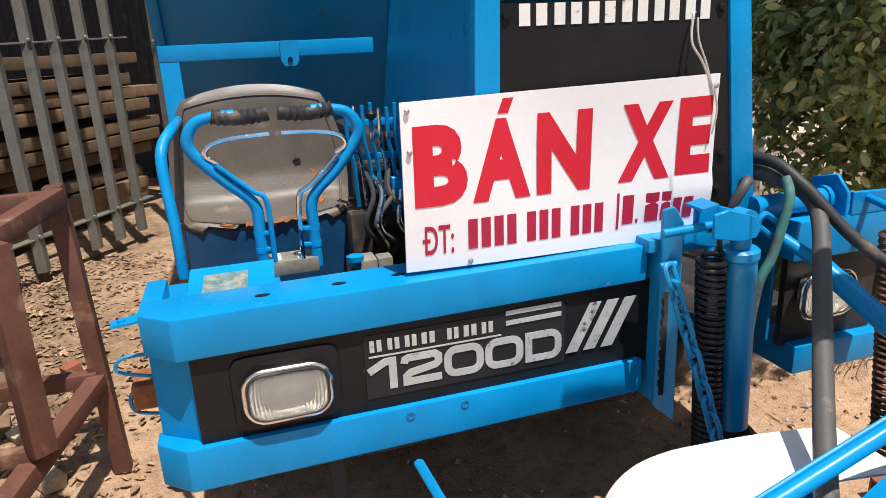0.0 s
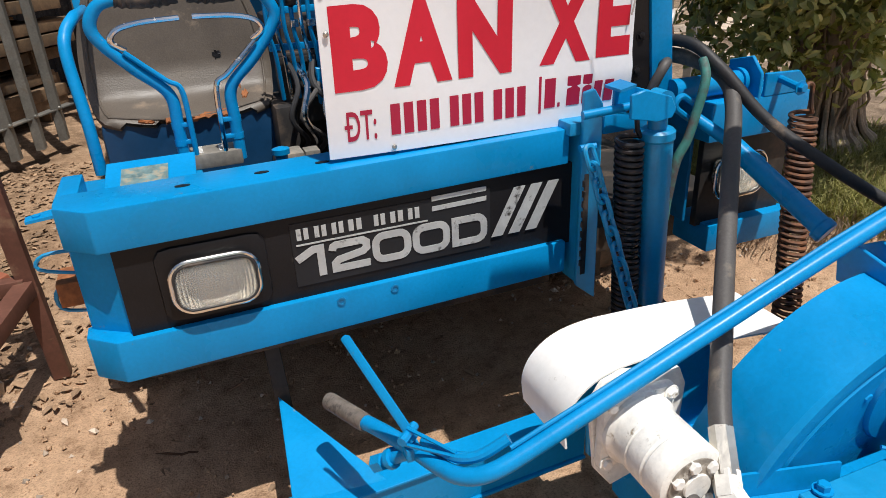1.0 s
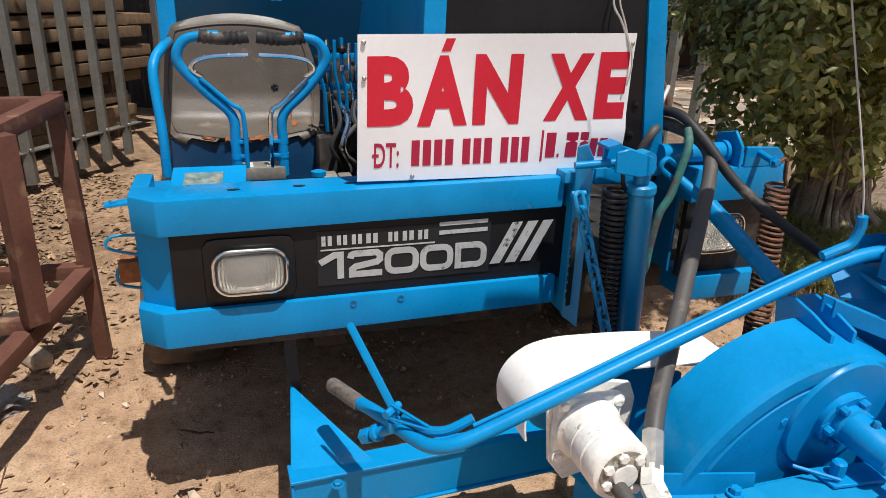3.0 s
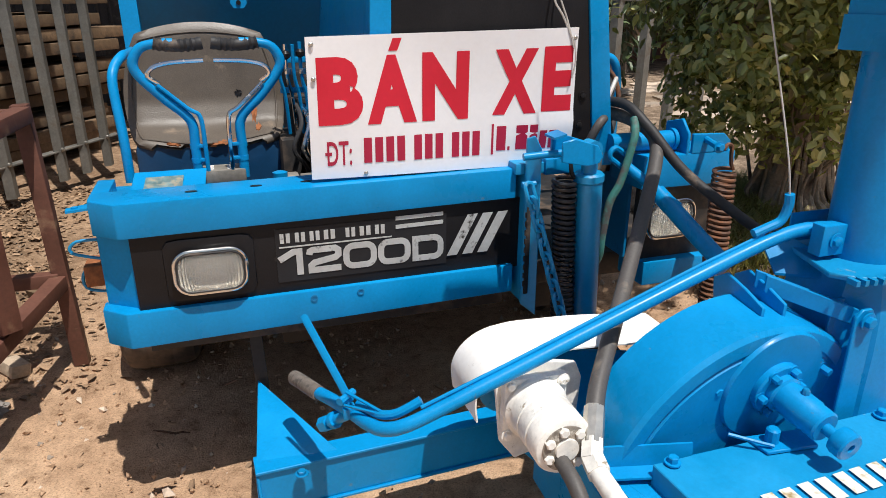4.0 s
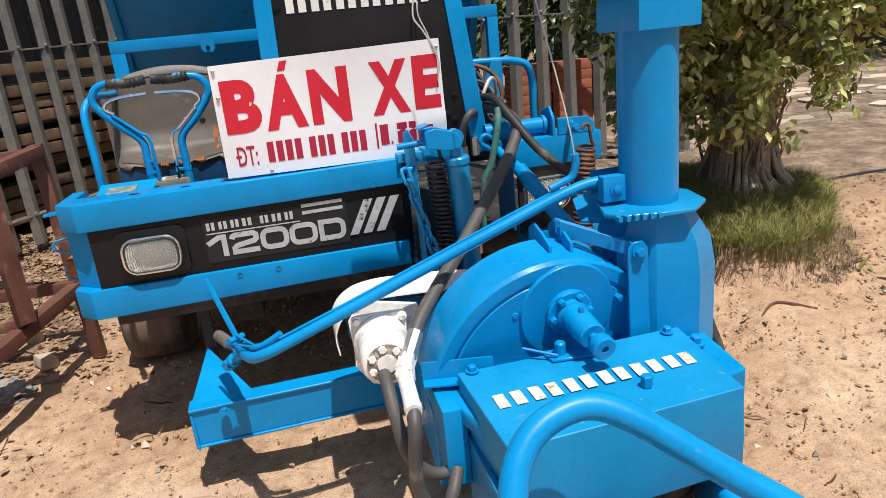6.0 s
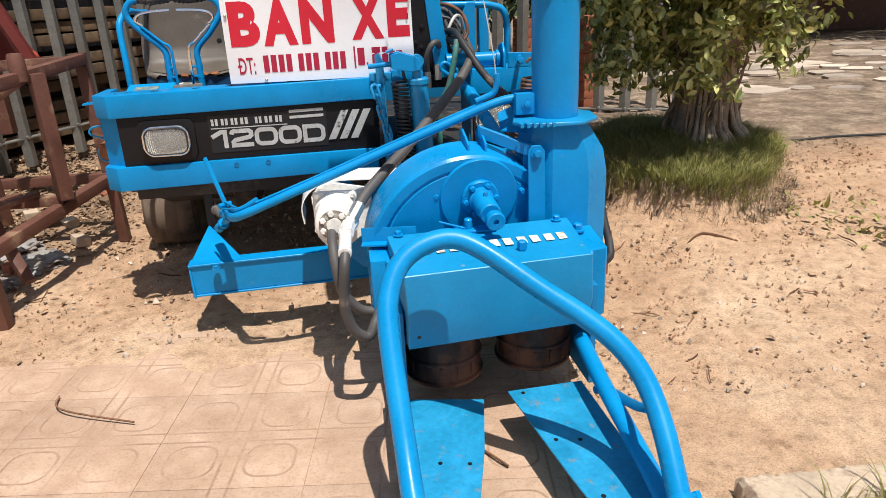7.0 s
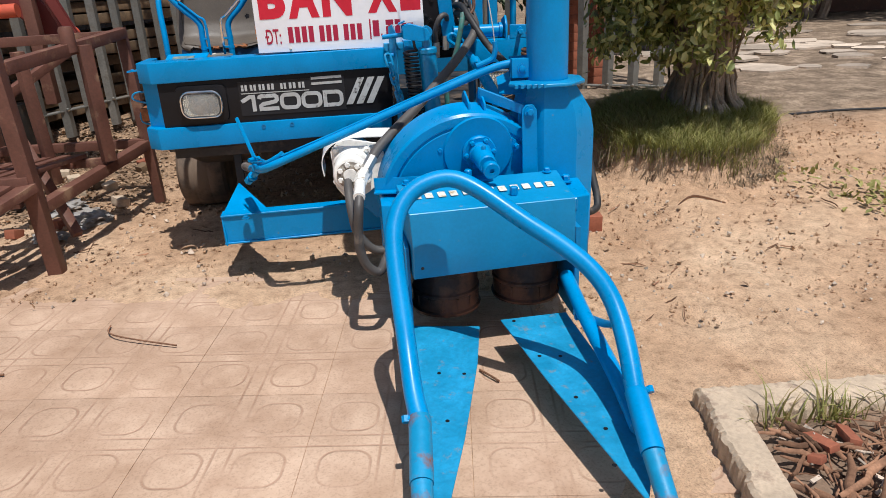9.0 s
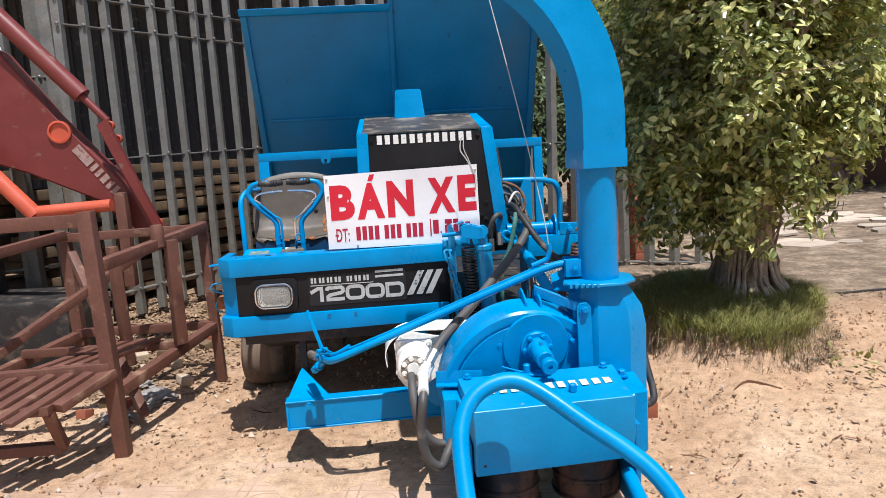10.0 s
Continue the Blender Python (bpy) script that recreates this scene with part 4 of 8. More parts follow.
rv_ = random.Random(14)
for i in range(7):
    x = 0.452 + 0.020 * i
    bm = B()
    top = 1.275 + 0.02 * rv_.random()
    rod(bm, curve_pts([(x + 0.02, 0.40, 1.03), (x + 0.012, 0.375, 1.14), (x, 0.36, 1.20), (x - 0.002, 0.35, top)], 4), 0.0052, 8)
    lv = part("valve_lever", set_valves(bm), (blue, chrome, blue)[i % 3], truck)
    if i in (1, 3):
        bm = B()
        lathe(bm, [(0.004, -0.012), (0.012, -0.006), (0.013, 0.004), (0.007, 0.012)], (x - 0.002, 0.345, top - 0.03), (0, 0, 1), 12)
        part("knob", set_valves(bm), black, lv)
    if i % 2:
        part("clip", set_valves(one(box, (x - 0.006, 0.352, 1.205), (x + 0.012, 0.372, 1.222), 0.002)), chrome, lv)
for z in (1.15, 1.235):
    part("lever_guide", set_valves(one(box, (0.452, 0.385, z), (0.588, 0.40, z + 0.016), 0.003)), blue, truck)
part("valve_block", set_valves(one(box, (0.475, 0.42, 0.96), (0.62, 0.52, 1.13), 0.006)), dark_steel, truck)
part("bracket_plate", set_valves(one(slab, [(0.548, 0.33, 1.02), (0.575, 0.33, 1.02), (0.575, 0.33, 1.105), (0.548, 0.33, 1.11)], (0, 0.02, 0), 0.002)), blue, truck)
for i in range(6):
    bm = B()
    x = 0.49 + 0.022 * i
    rod(bm, curve_pts([(x, 0.40, 1.13 - 0.02 * (i % 3)), (x + 0.03 * rv_.uniform(-1, 1), 0.33, 1.07), (x + 0.05 * rv_.uniform(-1, 1), 0.30, 1.00), (x + 0.02, 0.34, 0.93), (x, 0.45, 0.86)], 5), 0.0065 + 0.002 * (i % 2), 8)
    part("cable", set_valves(bm), (rubber, chrome, hose_mat)[i % 3], truck)
part("filler_block", set_valves(one(box, (0.405, 0.16, 0.905), (0.470, 0.235, 0.950), 0.006)), console_mat, truck)
part("filler_block", set_valves(one(box, (0.474, 0.18, 0.905), (0.510, 0.23, 0.945), 0.005)), console_mat, truck)
bm = B()
lathe(bm, [(0.014, 0), (0.014, 0.012), (0.020, 0.014), (0.020, 0.026), (0.008, 0.03)], (0.415, 0.140, 0.945), (0, 0, 1), 16)
part("filler_cap", set_valves(bm), blue, truck)

# plain dark blocks, added so that the gap beside the seat stays black
part("gearbox", set_valves(one(box, (0.50, 0.53, 0.62), (0.695, 1.02, 1.20), 0.02)), dark_steel, truck, "plain dark block added to darken the gap beside the seat")
part("fuel_tank", set_valves(one(box, (0.44, 0.36, 0.62), (0.495, 0.60, 1.02), 0.015)), dark_steel, truck)

# engine cover
def flared(bm):
    """The cover widens a little towards its foot, most on the valve side."""
    for v in bm.verts:
        f = (1.50 - v.co.z) / 0.56
        v.co.x += f * (-0.018 + 0.088 * (v.co.x - 0.683) / 0.652)
    return bm


cover = part("engine_cover", flared(one(slab, [(0.690, 0.062, 0.94), (0.690, 0.062, 1.497), (0.690, 0.50, 1.585), (0.690, 0.78, 1.585), (0.690, 0.95, 1.20), (0.690, 0.95, 0.94)], (0.640, 0, 0), 0.004)), blue, truck, "blue engine cover with a black grille panel")
part("grille_panel", flared(one(box, (0.738, 0.046, 0.945), (1.277, 0.0615, 1.492), 0.004)), black, cover, "black front panel of the engine cover")
bm = B()
box(bm, (0.683, 0.040, 0.935), (0.7375, 0.105, 1.503), 0.005)
box(bm, (1.2775, 0.040, 0.935), (1.335, 0.105, 1.503), 0.005)
slab(bm, [(1.2775, 0.07, 1.496), (1.335, 0.07, 1.496), (1.335, 0.50, 1.582), (1.2775, 0.50, 1.582)], (0, 0, 0.012), 0.002)
slab(bm, [(0.683, 0.07, 1.496), (0.710, 0.07, 1.496), (0.710, 0.50, 1.582), (0.683, 0.50, 1.582)], (0, 0, 0.012), 0.002)
parts("corner_post", flared(bm), blue, cover)
bm = B()
slab(bm, [(0.711, 0.044, 1.496), (1.2765, 0.044, 1.496), (1.2765, 0.50, 1.588), (0.711, 0.50, 1.588)], (0, 0, 0.010), 0.002)
part("cover_top", bm, lid_top, cover, "dusty black lid")
bm = B()
va = [(0.872, 0.435, 1.565), (1.038, 0.435, 1.565), (1.038, 0.55, 1.592), (0.872, 0.55, 1.592)]
vb = [(0.886, 0.450, 1.735), (1.020, 0.450, 1.735), (1.020, 0.53, 1.735), (0.886, 0.53, 1.735)]
a, b = [bm.verts.new(p) for p in va], [bm.verts.new(p) for p in vb]
for j in range(4):
    bm.faces.new((a[j], a[(j + 1) % 4], b[(j + 1) % 4], b[j]))
bm.faces.new(b)
bm.faces.new(a[::-1])
bmesh.ops.bevel(bm, geom=list(bm.edges), offset=0.005, segments=2, affect='EDGES')
part("exhaust_cowl", bm, blue, cover)
bm = B()
for x, z in ((0.750, 1.467), (1.262, 1.470), (1.291, 1.142), (1.262, 1.08), (1.285, 1.06)):
    hexbolt(bm, (x, 0.046, z), (0, -1, 0), 0.009, 0.006)
parts("panel_bolt", bm, black, cover)


def slab_letters(x0, x1, z0, z1, y, count):
    """Plain notched blocks standing for a row of maker's letters."""
    bm = B()
    w = (x1 - x0) / count
    for i in range(count):
        notch(bm, x0 + w * (i + 0.07), x0 + w * (i + 0.93), z0, z1, y, 0.36)
    return bm


parts("maker_bar", slab_letters(0.770, 1.240, 1.446, 1.489, 0.0455, 6), letter_white, cover, "plain white slab mark")


# cargo bed: sheet front leaning out over the operator's place
def bed_y(z):
    return 1.83 - 0.40 * (z - 1.02)


def bed_slab(x0, x1, z0, z1, off, thick, x0t=None, x1t=None):
    x0t, x1t = x0 if x0t is None else x0t, x1 if x1t is None else x1t
    return one(slab, [(x0, bed_y(z0) + off, z0), (x1, bed_y(z0) + off, z0), (x1t, bed_y(z1) + off, z1), (x0t, bed_y(z1) + off, z1)], (0, thick, 0), 0.002)


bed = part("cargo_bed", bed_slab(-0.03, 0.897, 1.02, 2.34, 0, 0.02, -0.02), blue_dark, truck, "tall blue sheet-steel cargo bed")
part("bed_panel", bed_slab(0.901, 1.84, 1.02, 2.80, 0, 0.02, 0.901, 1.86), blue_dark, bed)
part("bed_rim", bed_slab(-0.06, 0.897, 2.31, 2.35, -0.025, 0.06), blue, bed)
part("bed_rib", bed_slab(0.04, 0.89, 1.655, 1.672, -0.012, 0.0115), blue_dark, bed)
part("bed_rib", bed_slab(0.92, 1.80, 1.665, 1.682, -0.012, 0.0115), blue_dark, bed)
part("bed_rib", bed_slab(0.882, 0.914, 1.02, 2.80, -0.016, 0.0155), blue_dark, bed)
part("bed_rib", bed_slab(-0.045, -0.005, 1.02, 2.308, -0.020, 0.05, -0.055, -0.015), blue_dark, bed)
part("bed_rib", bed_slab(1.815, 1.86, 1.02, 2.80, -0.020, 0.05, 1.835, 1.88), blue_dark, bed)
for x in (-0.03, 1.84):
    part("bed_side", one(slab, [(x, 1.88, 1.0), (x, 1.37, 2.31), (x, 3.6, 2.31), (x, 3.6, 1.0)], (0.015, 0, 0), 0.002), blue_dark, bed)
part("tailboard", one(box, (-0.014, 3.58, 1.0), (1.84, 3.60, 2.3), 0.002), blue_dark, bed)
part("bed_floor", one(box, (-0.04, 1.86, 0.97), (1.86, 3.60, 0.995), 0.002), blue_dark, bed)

# lifting gear between the two halves of the front
bm = B()
slab(bm, [(1.087, -0.035, 0.555), (1.119, -0.073, 0.531), (1.113, -0.073, 1.024), (1.099, -0.060, 1.057), (1.084, -0.040, 1.046)], (0.004, 0.016, 0), 0.002)
box(bm, (1.095, -0.020, 0.555), (1.111, 0.135, 0.972), 0.003)
box(bm, (1.063, -0.020, 0.944), (1.156, 0.089, 0.974), 0.003)
lift = part("lift_bracket", bm, blue_worn, truck)
bm = B()
for i in range(9):
    box(bm, (1.083 + 0.002 * 0, -0.0565, 0.62 + 0.026 * i), (1.089, -0.050, 0.635 + 0.026 * i))
box(bm, (1.086, -0.054, 0.595), (1.100, -0.052, 0.859), 0.001)
part("hole_strip", bm, dark_steel, lift)
bm = B()
rod(bm, [(1.055, -0.080, 1.008), (1.240, -0.104, 1.022)], 0.010, 12)
rod(bm, [(1.061, -0.066, 0.928), (1.100, -0.069, 0.930)], 0.009, 10)
parts("cross_pin", bm, blue, lift)
for y in (-0.138, -0.074):
    part("clevis", one(slab, [(1.140, y, 1.000), (1.215, y, 0.985), (1.252, y, 0.990), (1.262, y, 1.008), (1.245, y, 1.038), (1.175, y, 1.060), (1.140, y, 1.052)], (0, 0.010, 0), 0.002), blue, lift)
part("clevis_web", one(slab, [(1.125, -0.115, 1.056), (1.152, -0.132, 1.068), (1.156, -0.069, 1.068), (1.128, -0.052, 1.056)], (0, 0, 0.006)), blue, lift)
part("clevis_foot", one(box, (1.149, -0.029, 0.939), (1.272, 0.085, 0.984), 0.004), blue, lift)
bm = B()
lathe(bm, [(0.028, 0.0), (0.038, 0.004), (0.038, 0.43), (0.042, 0.435), (0.042, 0.452), (0.036, 0.458)], (1.266, -0.098, 0.500), (-0.045, 0, 1), 28)
lathe(bm, [(0.022, 0), (0.022, 0.060)], (1.246, -0.098, 0.955), (-0.02, 0, 1), 20)
lathe(bm, [(0.025, -0.020), (0.025, 0.020)], (1.245, -0.100, 1.022), (0, 1, 0), 20)
part("hydraulic_cylinder", bm, blue_worn, truck, "blue hydraulic cylinder with chipped paint")
bm = B()
slab(bm, [(1.275, -0.08, 0.02), (1.295, -0.08, 0.02), (1.379, -0.410, 0.255), (1.379, -0.410, 0.332), (1.288, -0.065, 0.519), (1.262, -0.065, 0.520)], (0.012, 0, 0))
rod(bm, [(1.266, -0.098, 0.51), (1.275, -0.110, 0.40)], 0.016, 12)
part("lift_link", bm, dark_steel, truck)


def coil(at, r, turns, pitch, wire, lean=(0, 0), n=14):
    bm = B()
    pts = []
    for i in range(int(turns * n) + 1):
        a = 2 * math.pi * i / n
        h = pitch * i / n
        pts.append((at[0] + r * math.cos(a) + lean[0] * h, at[1] + r * math.sin(a) + lean[1] * h, at[2] - h))
    hook = [(at[0], at[1], at[2] + 0.075), (at[0] + 0.014, at[1], at[2] + 0.068), (at[0] + 0.016, at[1], at[2] + 0.045), (at[0] + r * 0.7, at[1], at[2] + 0.015)]
    rod(bm, curve_pts([(at[0] - 0.014, at[1], at[2] + 0.060)] + hook, 3) + pts, wire, 7)
    return bm


part("lift_spring", coil((1.172, -0.096, 0.945), 0.029, 34, 0.0155, 0.0062, (0.055, 0.0)), spring_mat, truck, "long black coil spring")
part("lift_spring", coil((1.703, -0.095, 0.930), 0.030, 34, 0.0145, 0.0060, (-0.21, -0.30)), spring_rust, truck, "long rusty coil spring")
bm = B()
rod(bm, [(1.659, -0.105, 1.003), (1.678, -0.030, 1.009)], 0.010, 10)
hexbolt(bm, (1.658, -0.110, 1.003), (0, -1, 0), 0.012, 0.012)
part("spring_hook", bm, blue, truck)
# top link from the recess down to the cutter
bm = B()
rod(bm, [(1.404, -0.040, 0.948), (1.474, -0.200, 0.864)], 0.015, 14)
rod(bm, [(1.446, -0.135, 0.894), (1.502, -0.380, 0.753)], 0.024, 18)
lathe(bm, [(0.026, 0), (0.029, 0.004), (0.029, 0.02), (0.026, 0.024)], (1.496, -0.360, 0.763), (0.065, -0.245, -0.14), 18)
part("top_link", bm, blue, truck)
bm = B()
rod(bm, round_rect(0, 0, 0.075, 0.035, 0.016, 0, 4), 0.008, 8, closed=True)
bmesh.ops.transform(bm, matrix=Matrix.Translation((1.384, -0.030, 0.973)) @ Matrix.Rotation(radians(35), 4, 'Y'), verts=bm.verts)
part("link_eye", bm, blue, truck)
# hand-welded loop and folded wire at the side
bm = B()
rod(bm, curve_pts([(-0.02, 0.20, 0.80), (-0.09, 0.20, 0.80), (-0.105, 0.20, 0.77), (-0.03, 0.20, 0.745)], 4), 0.0045, 6)
rod(bm, curve_pts([(-0.02, 0.22, 0.72), (-0.085, 0.22, 0.71), (-0.09, 0.22, 0.66), (-0.03, 0.22, 0.64), (-0.01, 0.22, 0.62)], 4), 0.0045, 6)
part("step_loop", bm, blue_worn, truck)
bm = B()
box(bm, (-0.088, 0.205, 0.665), (-0.03, 0.30, 0.725), 0.006)
part("marker_lamp", bm, foam, truck, "dull orange marker lamp")

# ---- the for-sale board ----
board = thing("sale_board", (0.88, 0.05, 0.955), "white for-sale board with red letters leaning on the engine cover", "sign")
S00, S10, S11, S01 = Vector((0.513, 0.038, 0.960)), Vector((1.250, 0.030, 0.956)), Vector((1.246, 0.012, 1.330)), Vector((0.515, 0.022, 1.314))


def sheet_point(u, v, off=0.0):
    p = S00 * (1 - u) * (1 - v) + S10 * u * (1 - v) + S11 * u * v + S01 * (1 - u) * v
    wave = 0.004 * math.sin(u * 6.0 + v * 3) + 0.004 * math.sin(v * 5 + 1) * u
    crease = 0.010 * math.exp(-((v - 0.30 + 0.1 * (1 - u)) * 14) ** 2) * max(0, u - 0.62) * 2.2
    return p + Vector((0, -wave - crease - off, 0))


bm = B()
g = [[bm.verts.new(sheet_point(i / 24, j / 12)) for j in range(13)] for i in range(25)]
for a, b in zip(g, g[1:]):
    for j in range(12):
        bm.faces.new((a[j], b[j], b[j + 1], a[j + 1]))
g2 = [[bm.verts.new(sheet_point(i / 24, j / 12, -0.004)) for j in range(13)] for i in range(25)]
for a, b in zip(g2, g2[1:]):
    for j in range(12):
        bm.faces.new((a[j + 1], b[j + 1], b[j], a[j]))
rim = [(i, 0) for i in range(25)] + [(24, j) for j in range(1, 13)] + [(i, 12) for i in range(23, -1, -1)] + [(0, j) for j in range(11, 0, -1)]
for q, w in zip(rim, rim[1:] + rim[:1]):
    bm.faces.new((g[q[0]][q[1]], g[w[0]][w[1]], g2[w[0]][w[1]], g2[q[0]][q[1]]))
part("sheet", bm, sign_white, board, "white vinyl sheet, creased at one corner", 60)


def on_board(bm, u0, u1, v0, v1, lean=0.0):
    for v in bm.verts:
        v.co = sheet_point(u0 + (u1 - u0) * v.co.x + lean * v.co.y, v0 + (v1 - v0) * v.co.y, 0.0012)
    return bm


def bar_row(spans):
    """Plain bars on the unit square."""
    bm = B()
    for x0, x1, y0, y1 in spans:
        a = [bm.verts.new(p) for p in ((x0, y0, 0), (x1, y0, 0), (x1, y1, 0), (x0, y1, 0))]
        bm.faces.new(a)
    return bm


def letters_on_board(text, bold, spans, v0, v1, material, name):
    bm = lettering(text, bold)
    bmesh.ops.triangulate(bm, faces=bm.faces)
    part(name, on_board(bm, spans[0], spans[1], v0, v1), material, board)


for letter, u0, u1, v0, v1 in (("B", 0.031, 0.188, 0.393, 0.862), ("A", 0.202, 0.382, 0.385, 0.862), ("N", 0.402, 0.576, 0.385, 0.868), ("X", 0.670, 0.845, 0.400, 0.868), ("E", 0.866, 0.986, 0.408, 0.876)):
    letters_on_board(letter, 0.055, (u0, u1), v0, v1, sign_red, "letter")
bm = bar_row([(0, 1, 0, 1)])
for v in bm.verts:
    v.co.x += 0.5 * v.co.y
part("accent", on_board(bm, 0.280, 0.312, 0.888, 0.972), sign_red, board)
letters_on_board("DT:", 0.012, (0.056, 0.142), 0.095, 0.275, sign_dark_red, "word")
part("accent", on_board(bar_row([(0, 1, 0, 1)]), 0.049, 0.072, 0.173, 0.197), sign_dark_red, board)
spans, x = [], 0.0
for group in (4, 3, 3):
    for k in range(group):
        spans.append((x + 0.012, x + 0.075, 0, 1))
        x += 0.088
    x += 0.05
parts("bar", on_board(bar_row(spans), 0.180, 0.640, 0.105, 0.290), sign_dark_red, board, "plain dark red bar")
parts("bar", on_board(bar_row([(0.02, 0.05, -0.15, 1.1), (0.09, 0.22, 0, 1), (0.25, 0.28, 0, 0.15), (0.36, 0.52, 0, 1), (0.55, 0.66, 0, 1), (0.69, 0.79, 0, 0.75), (0.82, 0.93, 0, 0.75)]), 0.665, 0.955, 0.13, 0.315), sign_dark_red, board, "plain dark red bar")
bm = B()
for u, v in ((0.018, 0.95), (0.985, 0.93), (0.02, 0.72), (0.19, 0.03)):
    lathe(bm, [(0.006, 0), (0.006, 0.002), (0.003, 0.004)], sheet_point(u, v, 0.003), (0, -1, 0), 10)
parts("eyelet", bm, bolt_mat, board)
bm = B()
rod(bm, curve_pts([(1.226, 0.011, 1.303), (1.196, 0.014, 1.359), (1.172, 0.020, 1.399), (1.179, 0.030, 1.453), (1.187, 0.035, 1.460)], 6), 0.003, 6)
rod(bm, curve_pts([(1.233, 0.010, 1.278), (1.210, 0.014, 1.349), (1.189, 0.020, 1.404), (1.191, 0.030, 1.449)], 6), 0.0025, 6)
rod(bm, curve_pts([(1.232, 0.010, 1.298), (1.239, 0.006, 1.248), (1.230, 0.006, 1.197)], 6), 0.0022, 6)
parts("tie_string", bm, wire_mat, board, "white string tied through the corner")

# ---- chain on the lift bracket ----
chain = thing("chain", (1.09, -0.06, 0.5), "blue-painted steel chain hanging from the lift bracket", "chain")
path = curve_pts([(1.072, -0.085, 0.93), (1.100, -0.118, 0.80), (1.134, -0.152, 0.65), (1.167, -0.187, 0.50), (1.185, -0.205, 0.42)], 8)
walked = [0.0]
for a, b in zip(path, path[1:]):
    walked.append(walked[-1] + (b - a).length)
PITCH = 0.040
ring_pts = round_rect(0, 0, 0.026, 0.056, 0.0125, 0, 4)
link_me = finish(one(rod, ring_pts, 0.0060, 7, True), "chain_link", blue_worn)
for i in range(int(walked[-1] / PITCH)):
    s = PITCH * (i + 0.5)
    k = max(j for j in range(len(walked)) if walked[j] <= s)
    k = min(k, len(path) - 2)
    f_ = (s - walked[k]) / (walked[k + 1] - walked[k])
    at = path[k].lerp(path[k + 1], f_)
    d = (path[k + 1] - path[k]).normalized()
    ob = new("chain_link", link_me)
    ob.parent = chain
    ob.matrix_basis = Matrix.Translation(at - ORIGIN[chain.name]) @ d.to_track_quat('Z', 'Y').to_matrix().to_4x4() @ Matrix.Rotation(radians(90 * (i % 2) + 25), 4, 'Z')

# ---- the cutter in front ----
cutter = thing("forage_cutter", (1.4, -0.8, 0.0), "blue forage cutting head with round blower housing and spout", "cutter")
DC, DR = Vector((1.312, -0.700, 0.446)), 0.325
AX = Vector((0.06, -0.985, -0.14)).normalized()
bm = B()
lathe(bm, [(DR - 0.02, -0.150), (DR + 0.012, -0.146), (DR + 0.012, -0.012), (DR + 0.004, -0.002), (DR - 0.010, 0.0), (DR - 0.026, 0.0), (DR - 0.030, -0.006), (DR - 0.036, -0.006), (DR - 0.040, 0.0), (0.05, 0.0)], DC, AX, 72)
drum = part("blower_housing", bm, blue, cutter, "round blue sheet-steel blower housing", 28)
HC = DC + Vector((0.034, 0.0, 0.198)) + AX * -0.028
bm = B()
lathe(bm, [(0.132, -0.02), (0.132, 0.056), (0.128, 0.062), (0.02, 0.062)], HC, AX, 56)
disc = part("bearing_disc", bm, blue, drum)
bm = B()
H2 = HC + AX * 0.062
lathe(bm, [(0.062, -0.005), (0.062, 0.012), (0.058, 0.016), (0.042, 0.016), (0.042, 0.030), (0.036, 0.034), (0.036, 0.095), (0.034, 0.100), (0.034, 0.128), (0.030, 0.132)], H2, AX, 36)
hub = part("hub", bm, blue, disc)
bm = B()
lathe(bm, [(0.012, 0.12), (0.012, 0.158), (0.028, 0.160), (0.030, 0.166), (0.030, 0.186), (0.026, 0.190), (0.009, 0.190), (0.009, 0.180)], H2, AX, 28)
part("shaft", bm, blue, hub)
bm = B()
side = AX.orthogonal().normalized()
up_ = AX.cross(side)
for i in range(6):
    a = 2 * math.pi * i / 6 + 0.35
    hexbolt(bm, H2 + AX * 0.013 + (side * math.cos(a) + up_ * math.sin(a)) * 0.051, AX, 0.009, 0.016)
parts("hub_bolt", bm, blue, hub)
bm = B()
lathe(bm, [(0.008, 0), (0.008, 0.01), (0.005, 0.014)], H2 + AX * 0.075 + Vector((0, 0, 0.034)), (0, 0, 1), 8)
part("grease_nipple", bm, blue_dark, hub)
bm = B()
for a, rr in ((2.62, 0.165), (0.42, 0.16)):
    p = HC + AX * 0.030 + Vector((math.cos(a) * rr, 0, math.sin(a) * rr * 0.35 - 0.015))
    box(bm, (p.x - 0.016, p.y - 0.010, p.z - 0.022), (p.x + 0.016, p.y + 0.01, p.z + 0.022), 0.003)
    hexbolt(bm, p + AX * 0.012, AX, 0.010, 0.022)
parts("disc_clamp", bm, blue, drum)
bm = B()
for x in (0.009, 0.066):
    p = DC + Vector((x, 0.06, DR))
    slab(bm, [(p.x, p.y - 0.055, p.z - 0.010), (p.x, p.y + 0.09, p.z - 0.012), (p.x, p.y + 0.10, p.z + 0.045), (p.x, p.y + 0.06, p.z + 0.070), (p.x, p.y + 0.0, p.z + 0.055), (p.x, p.y - 0.055, p.z + 0.035)], (0.008, 0, 0), 0.002)
parts("lift_lug", bm, blue, drum)
